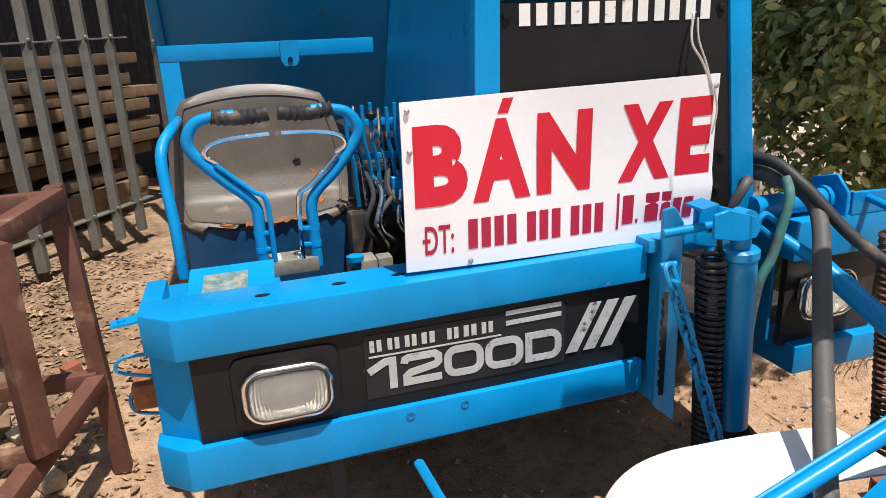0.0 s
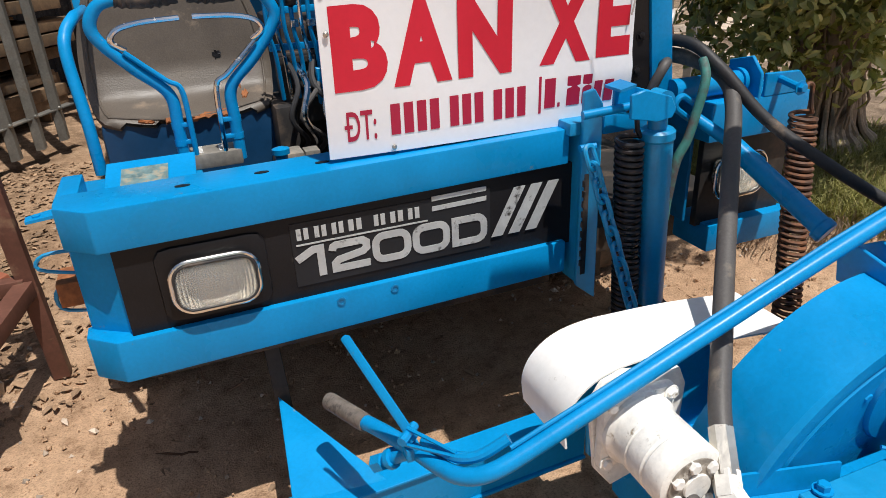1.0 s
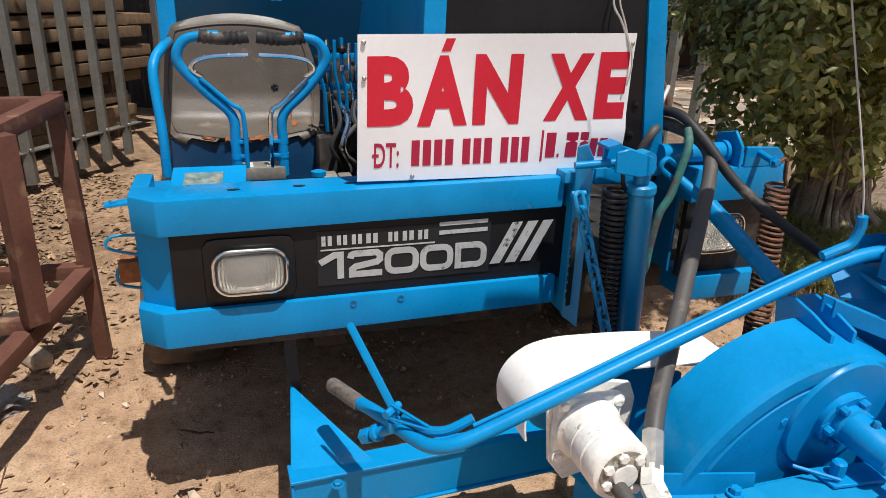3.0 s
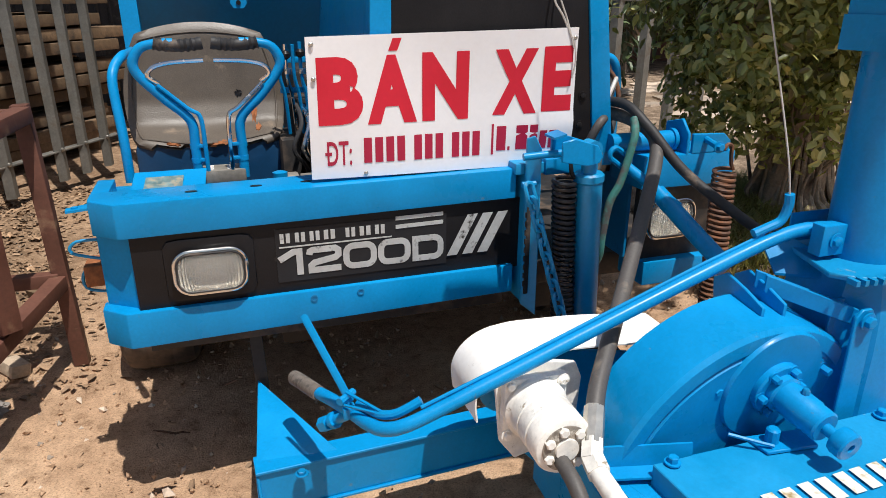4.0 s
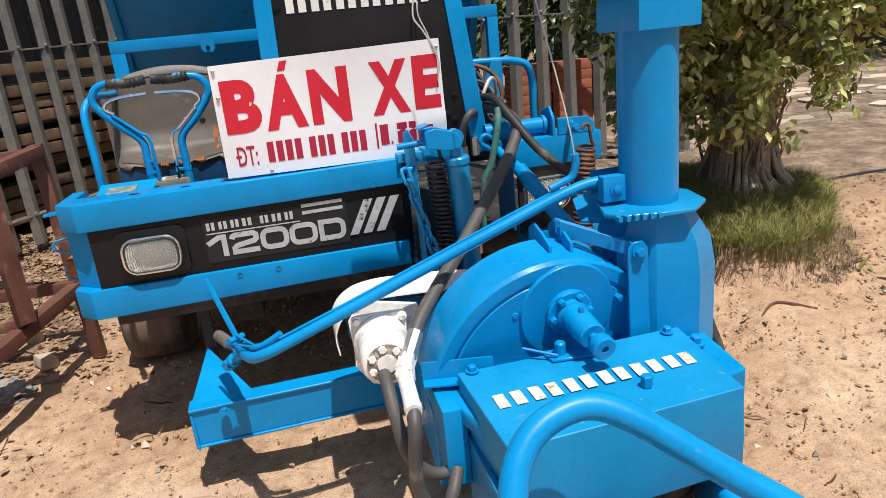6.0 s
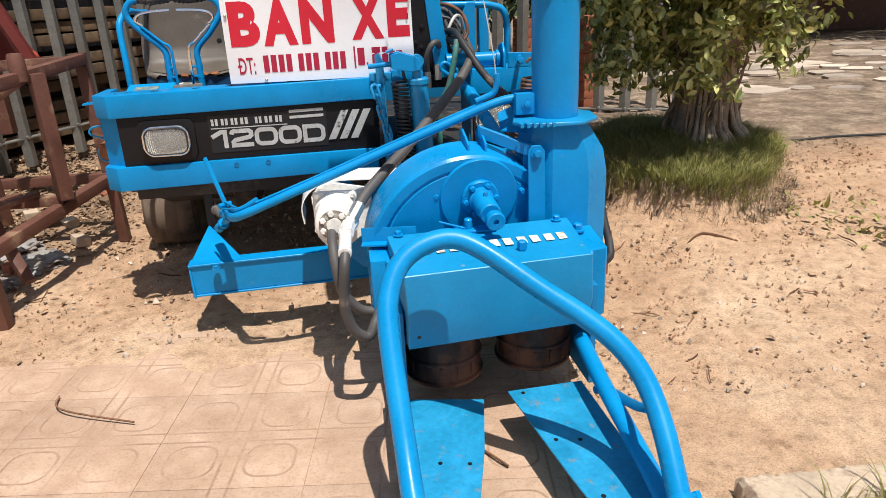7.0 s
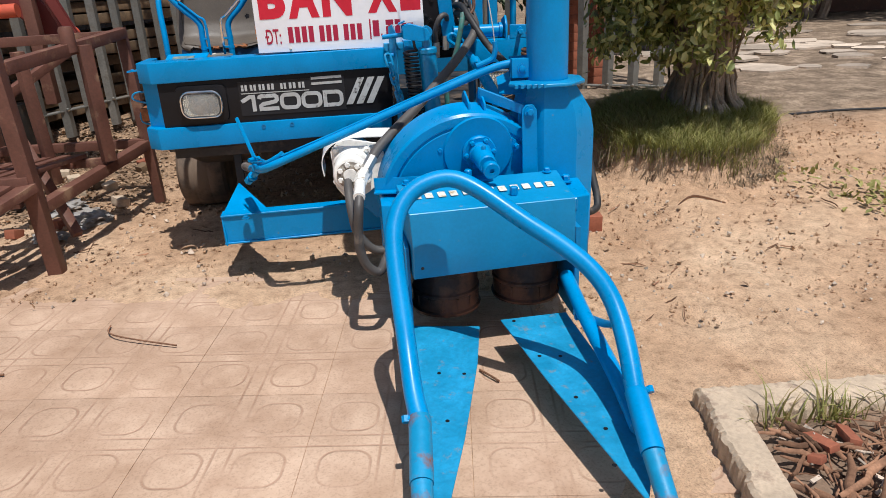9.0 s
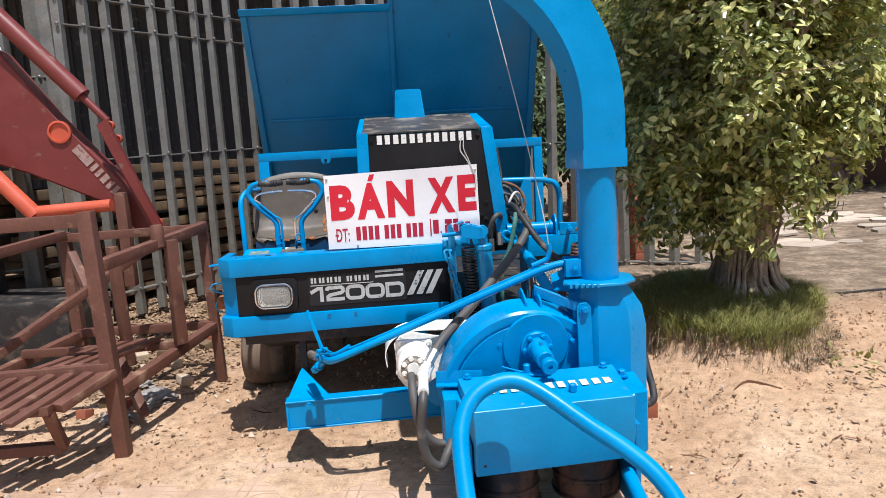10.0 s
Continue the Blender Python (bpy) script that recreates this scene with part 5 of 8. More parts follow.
# flat link from the lugs to the upright strut
bm = B()
for y in (0.0, 0.030):
    slab(bm, [(1.372, -0.640 + y, 0.812), (1.528, -0.742 + y, 0.757), (1.548, -0.748 + y, 0.775), (1.530, -0.743 + y, 0.793), (1.372, -0.640 + y, 0.852)], (0.004, 0.007, 0), 0.0015)
for y in (-0.760, -0.700):
    slab(bm, [(1.505, y, 0.785), (1.520, y, 0.802), (1.545, y, 0.802), (1.560, y, 0.782), (1.566, y, 0.52), (1.508, y, 0.52)], (0, 0.008, 0), 0.002)
strut = part("strut", bm, blue, cutter, "flat blue steel strut and link")
bm = B()
rod(bm, [(1.532, -0.775, 0.777), (1.532, -0.685, 0.777)], 0.010, 12)
hexbolt(bm, (1.532, -0.765, 0.777), (0, -1, 0), 0.013, 0.012)
part("strut_bolt", bm, blue, strut)
# angle ledge at the foot of the drum and side box
bm = B()
slab(bm, [(0.957, -0.719, 0.512), (1.130, -0.774, 0.522), (1.126, -0.811, 0.522), (0.952, -0.755, 0.512)], (0, 0, 0.005))
slab(bm, [(0.957, -0.719, 0.512), (1.130, -0.774, 0.522), (1.130, -0.769, 0.571), (0.956, -0.713, 0.561)], (0, 0.005, 0))
part("ledge_angle", bm, blue, cutter)
bm = B()
slab(bm, [(0.975, -0.718, 0.455), (1.653, -0.741, 0.468), (1.645, -0.992, 0.470), (1.041, -0.939, 0.458)], (0, 0, 0.045), 0.004)
box(bm, (0.972, -0.860, 0.290), (1.030, -0.715, 0.500), 0.006)
slab(bm, [(1.587, -0.773, 0.284), (1.720, -0.769, 0.287), (1.696, -0.976, 0.287), (1.560, -1.000, 0.284)], (0, 0, 0.235), 0.006)
slab(bm, [(0.986, -0.371, 0.210), (1.715, -0.417, 0.223), (1.673, -0.769, 0.225), (0.968, -0.747, 0.213)], (0, 0, 0.22), 0.004)
part("gear_case", bm, blue, cutter)

# hood over the feed rollers
HT = [Vector((1.034, -0.775, 0.548)), Vector((1.050, -1.126, 0.552)), Vector((1.603, -1.090, 0.550)), Vector((1.630, -0.785, 0.560))]
bm = B()
mid = [HT[1] + Vector((0.006, -0.012, -0.133)), HT[2] + Vector((0.002, -0.008, -0.133))]
low = [HT[1] + Vector((0.004, 0.012, -0.232)), HT[2] + Vector((0.002, 0.012, -0.226))]
back = [HT[0] + Vector((0, 0, -0.24)), HT[3] + Vector((0, 0, -0.24))]
tv = [bm.verts.new(p) for p in HT]
mv, lv, bv = [bm.verts.new(p) for p in mid], [bm.verts.new(p) for p in low], [bm.verts.new(p) for p in back]
bm.faces.new(tv)
bm.faces.new((tv[1], mv[0], mv[1], tv[2]))
bm.faces.new((mv[0], lv[0], lv[1], mv[1]))
bm.faces.new((tv[0], bv[0], lv[0], mv[0], tv[1]))
bm.faces.new((tv[3], tv[2], mv[1], lv[1], bv[1]))
bmesh.ops.recalc_face_normals(bm, faces=bm.faces)
bmesh.ops.solidify(bm, geom=list(bm.faces), thickness=0.005)
bmesh.ops.bevel(bm, geom=[e for e in bm.edges if e.calc_face_angle(0) > 0.5], offset=0.002, segments=1, affect='EDGES')
hood = part("hood", bm, blue_worn, cutter, "folded blue hood with worn lettering", 25)


def hood_point(u, v, h=0.0):
    p = HT[0] * (1 - u) * v + HT[3] * u * v + HT[1] * (1 - u) * (1 - v) + HT[2] * u * (1 - v)
    return p + Vector((0, 0, h))


bm = slab_letters(0, 9, 0, 1, 0, 6)
for v in bm.verts:
    v.co.x /= 9
    v.co = hood_point(0.05 + 0.89 * v.co.x, 0.42 + 0.17 * v.co.z, 0.0022 + 0.0005 * (v.co.y < -0.001))
parts("maker_bar", bm, letter_worn, hood, "worn white and gold slab mark")
bm = B()
lathe(bm, [(0.026, 0.0005), (0.026, 0.0012)], hood_point(0.652, 0.280, -0.018), (0, 0, 1), 24)
part("bolt_hole", bm, black, hood)
bm = B()
lathe(bm, [(0.012, -0.03), (0.012, 0.022), (0.014, 0.022), (0.014, 0.045), (0.011, 0.048)], hood_point(0.653, 0.290, -0.020), (0, 0, 1), 6)
part("tall_bolt", bm, blue, hood)
bm = B()
for u, v in ((0.06, 0.965), (0.93, 0.93)):
    hexbolt(bm, hood_point(u, v, 0.003), (0, 0, 1), 0.011, 0.014)
hexbolt(bm, (1.649, -0.837, 0.529), (0, 0, 1), 0.015, 0.022)
parts("hood_bolt", bm, blue, hood)
bm = B()
hexbolt(bm, HT[1].lerp(HT[2], 0.06) + Vector((0.0, 0.004, -0.190)), (0, -1, 0), 0.006, 0.004, False)
hexbolt(bm, HT[1].lerp(HT[2], 0.95) + Vector((0.0, 0.006, -0.185)), (0, -1, 0), 0.006, 0.004, False)
parts("hood_screw", bm, dark_steel, hood)
bm = B()
rod(bm, [(1.206, -0.777, 0.581), (1.280, -0.824, 0.568)], 0.004, 6)
slab(bm, [(1.255, -0.770, 0.552), (1.390, -0.786, 0.553), (1.378, -0.842, 0.553), (1.263, -0.829, 0.553)], (0, 0, 0.008), 0.002)
lathe(bm, [(0.014, 0), (0.014, 0.028), (0.010, 0.032)], (1.295, -0.802, 0.561), (0, 0, 1), 10)
part("hood_latch", bm, blue, hood)

# feed rollers
for x, y, z0 in ((1.185, -0.890, 0.105), (1.490, -0.870, 0.112)):
    bm = B()
    lathe(bm, [(0.05, 0.0), (0.112, 0.002), (0.126, 0.010), (0.128, 0.020), (0.120, 0.026), (0.118, 0.075), (0.124, 0.080), (0.124, 0.088), (0.118, 0.094), (0.118, 0.16), (0.124, 0.165), (0.124, 0.26), (0.06, 0.27)], (x, y, z0), (0, 0, 1), 44)
    roller = part("feed_roller", bm, roller_mat, cutter, "rusty dark feed roller")
    bm = B()
    for i in range(14):
        m = Matrix.Translation((x, y, z0)) @ Matrix.Rotation(2 * math.pi * i / 14, 4, 'Z')
        box(bm, (0.115, -0.004, 0.028), (0.1225, 0.004, 0.074), 0.002, m)
    parts("rib", bm, roller_mat, roller)


# crop dividers: flat guide plate, nose tube and the lower rail
def divider(sgn, plate, nose, rail, label):
    bm = B()
    slab(bm, plate, (0, 0, 0.006), 0.0015)
    d = part("guide_plate", bm, plate_worn, cutter, label)
    bm = B()
    rod(bm, nose[:2], 0.0295, 18)
    s = part("sleeve", bm, nose_worn if sgn < 0 else blue, d)
    bm = B()
    a = Vector(nose[0])
    rod(bm, [a + Vector((0.012 * sgn, -0.004, 0.012)), a + Vector((0.034 * sgn, -0.006, 0.004))], 0.008, 8)
    rod(bm, [a + Vector((0.036 * sgn, -0.010, 0.000)), a + Vector((0.036 * sgn, 0.004, 0.010))], 0.011, 6)
    part("lock_bolt", bm, blue, s)
    bm = B()
    rod(bm, [nose[1], nose[2]], [0.0265, 0.024], 16)
    part("nose_tube", bm, nose_worn, d, "nose tube with rubbed rusty spots")
    if rail:
        bm = B()
        rod(bm, curve_pts(rail, 4), 0.024, 14)
        part("side_rail", bm, blue, d)
    return d


pl = [(1.039, -1.049, 0.110), (1.271, -1.102, 0.110), (1.222, -1.326, 0.106), (1.123, -1.673, 0.097), (1.020, -1.982, 0.085), (0.981, -2.030, 0.082), (0.983, -1.730, 0.102)]
pr = [(1.346, -1.095, 0.123), (1.583, -1.088, 0.123), (1.592, -1.373, 0.121), (1.587, -1.653, 0.114), (1.528, -1.928, 0.100), (1.501, -1.980, 0.095), (1.404, -1.492, 0.118)]
dl = divider(-1, pl, [(1.005, -1.698, 0.200), (0.988, -1.874, 0.146), (0.972, -2.071, 0.074)], [(1.022, -0.993, 0.223), (1.007, -1.370, 0.186), (0.998, -1.719, 0.160)], "long pointed guide plate, blue paint rubbed grey")
dr = divider(1, pr, [(1.566, -1.728, 0.225), (1.544, -1.893, 0.166), (1.532, -2.045, 0.097)], [(1.598, -1.034, 0.244), (1.584, -1.269, 0.213), (1.579, -1.572, 0.167), (1.562, -1.770, 0.147)], "long pointed guide plate, blue paint rubbed grey")
for d, pts in ((dl, ((1.095, -1.356), (1.171, -1.374), (1.088, -1.589), (1.041, -1.891))), (dr, ((1.389, -1.115), (1.417, -1.343), (1.481, -1.356), (1.462, -1.568), (1.496, -1.714), (1.468, -1.850)))):
    bm = B()
    for x, y in pts:
        lathe(bm, [(0.0062, 0), (0.0062, 0.0012)], (x, y, 0.0), (0, 0, 1), 10)
    for v in bm.verts:
        base = (0.110 - 0.028 * (v.co.y + 1.05) / -0.98) if d is dl else (0.1235 - 0.0285 * (v.co.y + 1.09) / -0.89)
        v.co.z = base + 0.0065 + (0.0008 if v.co.z > 0.0006 else 0)
    parts("plate_hole", bm, black, d)
bm = B()
rod(bm, curve_pts([(1.007, -1.707, 0.192), (0.997, -1.640, 0.236), (0.993, -1.521, 0.333), (0.985, -1.370, 0.521), (0.998, -1.310, 0.600), (1.036, -1.270, 0.655), (1.097, -1.250, 0.687), (1.172, -1.251, 0.695), (1.248, -1.286, 0.663), (1.363, -1.363, 0.585), (1.462, -1.425, 0.521), (1.529, -1.482, 0.462), (1.565, -1.540, 0.399), (1.574, -1.625, 0.318), (1.565, -1.735, 0.214)], 5), 0.0262, 18)
part("guard_hoop", bm, blue, cutter, "bent blue tube guard hoop")
bm = B()
rod(bm, curve_pts([(1.581, -1.577, 0.349), (1.595, -1.434, 0.264), (1.619, -1.245, 0.180)], 4), 0.013, 10, flat=0.5)
hexbolt(bm, (1.593, -1.221, 0.179), (-1, 0, 0), 0.012, 0.02)
part("hoop_brace", bm, blue_dark, cutter)
bm = B()
box(bm, (1.030, -1.080, 0.100), (1.046, -0.830, 0.420), 0.003)
box(bm, (1.622, -1.050, 0.090), (1.640, -0.830, 0.430), 0.003)
parts("roller_cheek", bm, blue_dark, cutter)

# spout
bm = B()
rings = []
for z, grow in ((0.25, 1.0), (0.68, 1.0), (0.76, 0.80), (0.858, 0.0)):
    wide = ((1.515, -0.700), (1.590, -0.752), (1.715, -0.752), (1.800, -0.690), (1.805, -0.540), (1.515, -0.540))
    slim = ((1.545, -0.690), (1.595, -0.728), (1.675, -0.728), (1.722, -0.690), (1.722, -0.550), (1.545, -0.550))
    rings.append([bm.verts.new((a[0] * grow + b[0] * (1 - grow), a[1] * grow + b[1] * (1 - grow), z)) for a, b in zip(wide, slim)])
for a, b in zip(rings, rings[1:]):
    for j in range(6):
        bm.faces.new((a[j], a[(j + 1) % 6], b[(j + 1) % 6], b[j]))
bm.faces.new(rings[0][::-1])
bm.faces.new(rings[-1])
bmesh.ops.bevel(bm, geom=[e for e in bm.edges if e.calc_face_angle(0) > 0.5], offset=0.006, segments=2, affect='EDGES')
spout_base = part("spout_base", bm, blue, cutter, "folded blue duct under the spout", 25)
bm = B()
outline = [(1.468, -0.705), (1.505, -0.748), (1.545, -0.758), (1.592, -0.772), (1.682, -0.776), (1.752, -0.712), (1.770, -0.600), (1.715, -0.520), (1.525, -0.520)]
slab(bm, [(x, y, 0.860) for x, y in outline], (0, 0, 0.012), 0.002)
for i in range(6):
    x = 1.480 + 0.020 * i
    box(bm, (x, -0.762 - 0.003 * i, 0.860), (x + 0.010, -0.738, 0.872))
part("turn_flange", bm, blue_worn, cutter, "toothed turning flange")
bm = B()
lathe(bm, [(0.0765, 0), (0.0765, 0.44)], (1.632, -0.634, 0.8725), (-0.01, 0.0, 1), 40)
pipe = part("spout_pipe", bm, blue, cutter, "upright blue spout pipe")


def square_duct(path, widths, turn):
    bm = B()
    rings = []
    for i, p in enumerate(path):
        d = (path[min(i + 1, len(path) - 1)] - path[max(i - 1, 0)]).normalized()
        s = Vector((math.cos(turn), math.sin(turn), 0))
        s = (s - d * s.dot(d)).normalized()
        u = d.cross(s)
        w = widths[i]
        rings.append([bm.verts.new(p + s * w * a + u * w * c) for a, c in ((-1, -1), (1, -1), (1, 1), (-1, 1))])
    for a, b in zip(rings, rings[1:]):
        for j in range(4):
            bm.faces.new((a[j], a[(j + 1) % 4], b[(j + 1) % 4], b[j]))
    bm.faces.new(rings[0][::-1])
    bm.faces.new(rings[-1])
    bmesh.ops.recalc_face_normals(bm, faces=bm.faces)
    return bm


dp = [Vector((1.628, -0.636, 1.312)), Vector((1.628, -0.636, 1.42))]
for i in range(15):
    a = radians(6 * i)
    dp.append(Vector((1.628 - 0.645 * (1 - math.cos(a)), -0.636 - 0.04 * (1 - math.cos(a)), 1.50 + 0.65 * math.sin(a))))
part("spout_elbow", square_duct(dp, [0.084] * len(dp), radians(7.2)), blue, cutter, "curved square spout duct", 20)
part("elbow_collar", square_duct([Vector((1.628, -0.636, 1.306)), Vector((1.628, -0.636, 1.375))], [0.0885, 0.0885], radians(7.2)), blue, cutter)
bm = B()
box(bm, (1.494, -0.651, 0.882), (1.611, -0.618, 0.951), 0.003)
box(bm, (1.507, -0.548, 0.881), (1.619, -0.546, 0.950), 0.003)
slab(bm, [(1.461, -0.575, 0.815), (1.545, -0.638, 0.818), (1.567, -0.627, 0.850), (1.514, -0.532, 0.889), (1.461, -0.527, 0.867)], (0, 0, 0.006))
ear = part("spout_ear", bm, blue, cutter)
bm = B()
hexbolt(bm, (1.531, -0.653, 0.916), (0, -1, 0), 0.012, 0.008)
part("ear_bolt", bm, blue, ear)

# turning rod with its hand lever, cable tube and spring wire
bm = B()
rod(bm, curve_pts([(0.452, -0.270, 0.522), (0.478, -0.345, 0.540), (0.505, -0.430, 0.558), (0.524, -0.500, 0.573), (0.545, -0.552, 0.587), (0.580, -0.580, 0.604), (0.640, -0.587, 0.627), (0.80, -0.586, 0.685), (1.0, -0.585, 0.758), (1.25, -0.586, 0.850), (1.42, -0.592, 0.912), (1.50, -0.600, 0.930), (1.56, -0.610, 0.930)], 5), 0.0150, 14)
turn_rod = part("turning_rod", bm, blue, cutter, "long bent blue turning rod")
bm = B()
rod(bm, curve_pts([(0.410, -0.158, 0.504), (0.418, -0.178, 0.508), (0.456, -0.284, 0.524)], 4), [0.011] + [0.0185] * 7 + [0.0178], 14)
part("grip", bm, grip_mat, turn_rod, "worn grey grip")
bm = B()
rod(bm, curve_pts([(0.520, -0.445, 0.585), (0.535, -0.490, 0.594), (0.552, -0.528, 0.604), (0.580, -0.552, 0.618), (0.625, -0.563, 0.645)], 5), 0.0100, 10)
rod(bm, [(0.620, -0.578, 0.639), (0.80, -0.578, 0.702), (1.0, -0.577, 0.775), (1.25, -0.578, 0.867), (1.40, -0.584, 0.922)], 0.0042, 8)
rod(bm, curve_pts([(1.375, -0.580, 0.925), (1.410, -0.583, 0.938), (1.436, -0.588, 0.952), (1.445, -0.592, 0.985), (1.442, -0.593, 1.012)], 5), 0.0105, 10)
part("cable_tube", bm, blue, turn_rod)
bm = B()
rod(bm, curve_pts([(1.442, -0.593, 1.008), (1.434, -0.575, 1.10), (1.40, -0.51, 1.35), (1.33, -0.42, 1.75), (1.26, -0.34, 2.12)], 5), 0.0022, 6)
part("pull_wire", bm, wire_mat, turn_rod, "thin pale pull wire")
bm = B()
slab(bm, [(0.423, -0.302, 0.737), (0.429, -0.303, 0.744), (0.437, -0.309, 0.744), (0.509, -0.440, 0.592), (0.497, -0.440, 0.581)], (0.002, -0.003, 0.004), 0.001)
rod(bm, [(0.478, -0.450, 0.600), (0.514, -0.415, 0.598)], 0.009, 8)
rod(bm, [(0.484, -0.445, 0.590), (0.540, -0.520, 0.606)], 0.0035, 6)
rod(bm, [(0.496, -0.430, 0.610), (0.548, -0.525, 0.612)], 0.0035, 6)
box(bm, (0.484, -0.455, 0.555), (0.512, -0.428, 0.582), 0.003)
part("hand_lever", bm, blue, turn_rod)

# side frame with its gusset
bm = B()
E0, E1 = Vector((0.292, -0.268, 0.302)), Vector((1.005, -0.241, 0.308))
dirx = (E1 - E0).normalized()
nrm = Vector((dirx.y, -dirx.x, 0))
def flange_of_channel(a, b, lo, hi):
    q = [E0 + nrm * a, E1 + nrm * a, E1 + nrm * b, E0 + nrm * b]
    return one(slab, [(p.x, p.y, lo) for p in q], (0, 0, hi - lo), 0.0015)


frame_ = part("side_channel", flange_of_channel(0.0, -0.070, 0.312, 0.320), blue, cutter, "blue steel channel of the side frame")
part("flange", flange_of_channel(0.0, -0.070, 0.186, 0.194), blue, frame_)
part("web", flange_of_channel(-0.008, -0.014, 0.1945, 0.3115), blue, frame_)
bm = B()
slab(bm, [(0.293, -0.263, 0.306), (0.326, 0.093, 0.361), (0.506, -0.250, 0.311)], (0, 0, 0.007), 0.0015)
slab(bm, [(0.299, -0.275, 0.183), (0.293, -0.263, 0.304), (0.326, 0.093, 0.359), (0.332, 0.080, 0.236)], (0.006, 0, 0), 0.001)
part("gusset", bm, blue, frame_)
bm = B()
slab(bm, [(0.322, 0.078, 0.256), (0.359, 0.074, 0.257), (0.350, 0.135, 0.543), (0.313, 0.139, 0.543)], (0, 0.022, 0), 0.002)
part("hanger", bm, dark_steel, frame_)
bm = B()
rod(bm, [(0.455, -0.372, 0.500), (0.500, -0.420, 0.545)], 0.012, 12)
rod(bm, [(0.448, -0.365, 0.493), (0.462, -0.380, 0.507)], 0.018, 6)
rod(bm, [(0.470, -0.388, 0.515), (0.476, -0.394, 0.521)], 0.020, 12)
part("stub_bolt", bm, blue, turn_rod)
bm = B()
hexbolt(bm, (0.400, -0.284, 0.306), (0, 0, 1), 0.011, 0.010)
part("frame_bolt", bm, blue_dark, frame_)

# white belt guard and hydraulic motor
bm = B()
gp = [(1.292, 0.642), (1.10, 0.666), (0.963, 0.675), (0.893, 0.676), (0.830, 0.664), (0.784, 0.632), (0.762, 0.585), (0.766, 0.527)]
ga = curve_pts([(x, -0.512, z) for x, z in gp], 4)
ctr = Vector((1.0, 0, 0.5))
gi = []
for i, p in enumerate(ga):
    d = (ga[min(i + 1, len(ga) - 1)] - ga[max(i - 1, 0)]).normalized()
    n_ = Vector((-d.z, 0, d.x))
    gi.append(p + n_ * (0.004 if n_.dot(ctr - Vector((p.x, 0, p.z))) > 0 else -0.004))
deep = Vector((0, 0.16, 0))
rings = [[bm.verts.new(q) for q in (a, a + deep, b + deep, b)] for a, b in zip(ga, gi)]
for a, b in zip(rings, rings[1:]):
    for j in range(4):
        bm.faces.new((a[j], a[(j + 1) % 4], b[(j + 1) % 4], b[j]))
bm.faces.new(rings[0][::-1])
bm.faces.new(rings[-1])
guard = part("belt_guard", bm, white_paint, cutter, "white rounded belt guard", 30)
bm = B()
slab(bm, [(0.963, -0.447, 0.316), (1.168, -0.487, 0.363), (1.169, -0.474, 0.613), (0.992, -0.431, 0.628), (0.871, -0.418, 0.618), (0.873, -0.433, 0.406)], (0, 0.012, 0), 0.002)
lathe(bm, [(0.075, -0.05), (0.085, -0.045), (0.080, 0), (0.085, 0.045), (0.075, 0.05)], (0.886, -0.381, 0.560), (0, 1, 0), 28)
part("drive_plate", bm, blue, cutter)
bm = B()
slab(bm, [(0.828, -0.525, 0.662), (0.871, -0.525, 0.674), (0.993, -0.529, 0.648), (1.008, -0.532, 0.610), (0.998, -0.538, 0.499), (0.927, -0.541, 0.452), (0.846, -0.546, 0.439), (0.810, -0.543, 0.489), (0.801, -0.529, 0.628)], (0, 0.012, 0), 0.002)
mount = part("motor_plate", bm, motor_white, cutter, "white motor mounting plate")
MA = Vector((-0.04, -0.99, 0.02)).normalized()
MO = Vector((0.880, -0.545, 0.578))
bm = B()
lathe(bm, [(0.070, -0.005), (0.072, 0.0), (0.072, 0.030), (0.066, 0.036), (0.064, 0.040), (0.064, 0.074), (0.062, 0.076), (0.062, 0.079), (0.064, 0.081), (0.064, 0.116), (0.0615, 0.119), (0.0615, 0.122), (0.064, 0.125), (0.064, 0.160), (0.060, 0.166), (0.046, 0.171), (0.026, 0.172), (0.024, 0.180)], MO, MA, 36)
s_ = Vector((1.0, 0.0, -0.03))
s_ = (s_ - MA * s_.dot(MA)).normalized()
u_ = MA.cross(s_)
m4 = Matrix((s_, u_, MA)).transposed().to_4x4()
m4.translation = MO
box(bm, (-0.074, -0.074, -0.004), (0.074, 0.074, 0.022), 0.012, m4)
motor = part("hydraulic_motor", bm, motor_white, mount, "white-painted hydraulic motor")
bm = B()
for i in range(7):
    a = 2 * math.pi * i / 7
    hexbolt(bm, MO + MA * 0.167 + (s_ * math.cos(a) + u_ * math.sin(a)) * 0.040, MA, 0.0105, 0.013, False)
for i in range(4):
    a = 2 * math.pi * i / 4 + 0.785
    hexbolt(bm, MO + MA * 0.022 + (s_ * math.cos(a) + u_ * math.sin(a)) * 0.086, MA, 0.0095, 0.009)
parts("motor_bolt", bm, motor_white, motor)
bm = B()
lathe(bm, [(0.027, 0.1725), (0.050, 0.1705), (0.050, 0.1730), (0.046, 0.1750), (0.027, 0.1760)], MO, MA, 28)
part("end_face", bm, grime, motor, "oily end face between the bolts")
bm = B()
for i in range(7):
    a = 2 * math.pi * i / 7
    lathe(bm, [(0.0058, 0.178), (0.0058, 0.1810), (0.002, 0.1812)], MO + (s_ * math.cos(a) + u_ * math.sin(a)) * 0.040, MA, 8)
parts("bolt_socket", bm, black, motor)
bm = B()
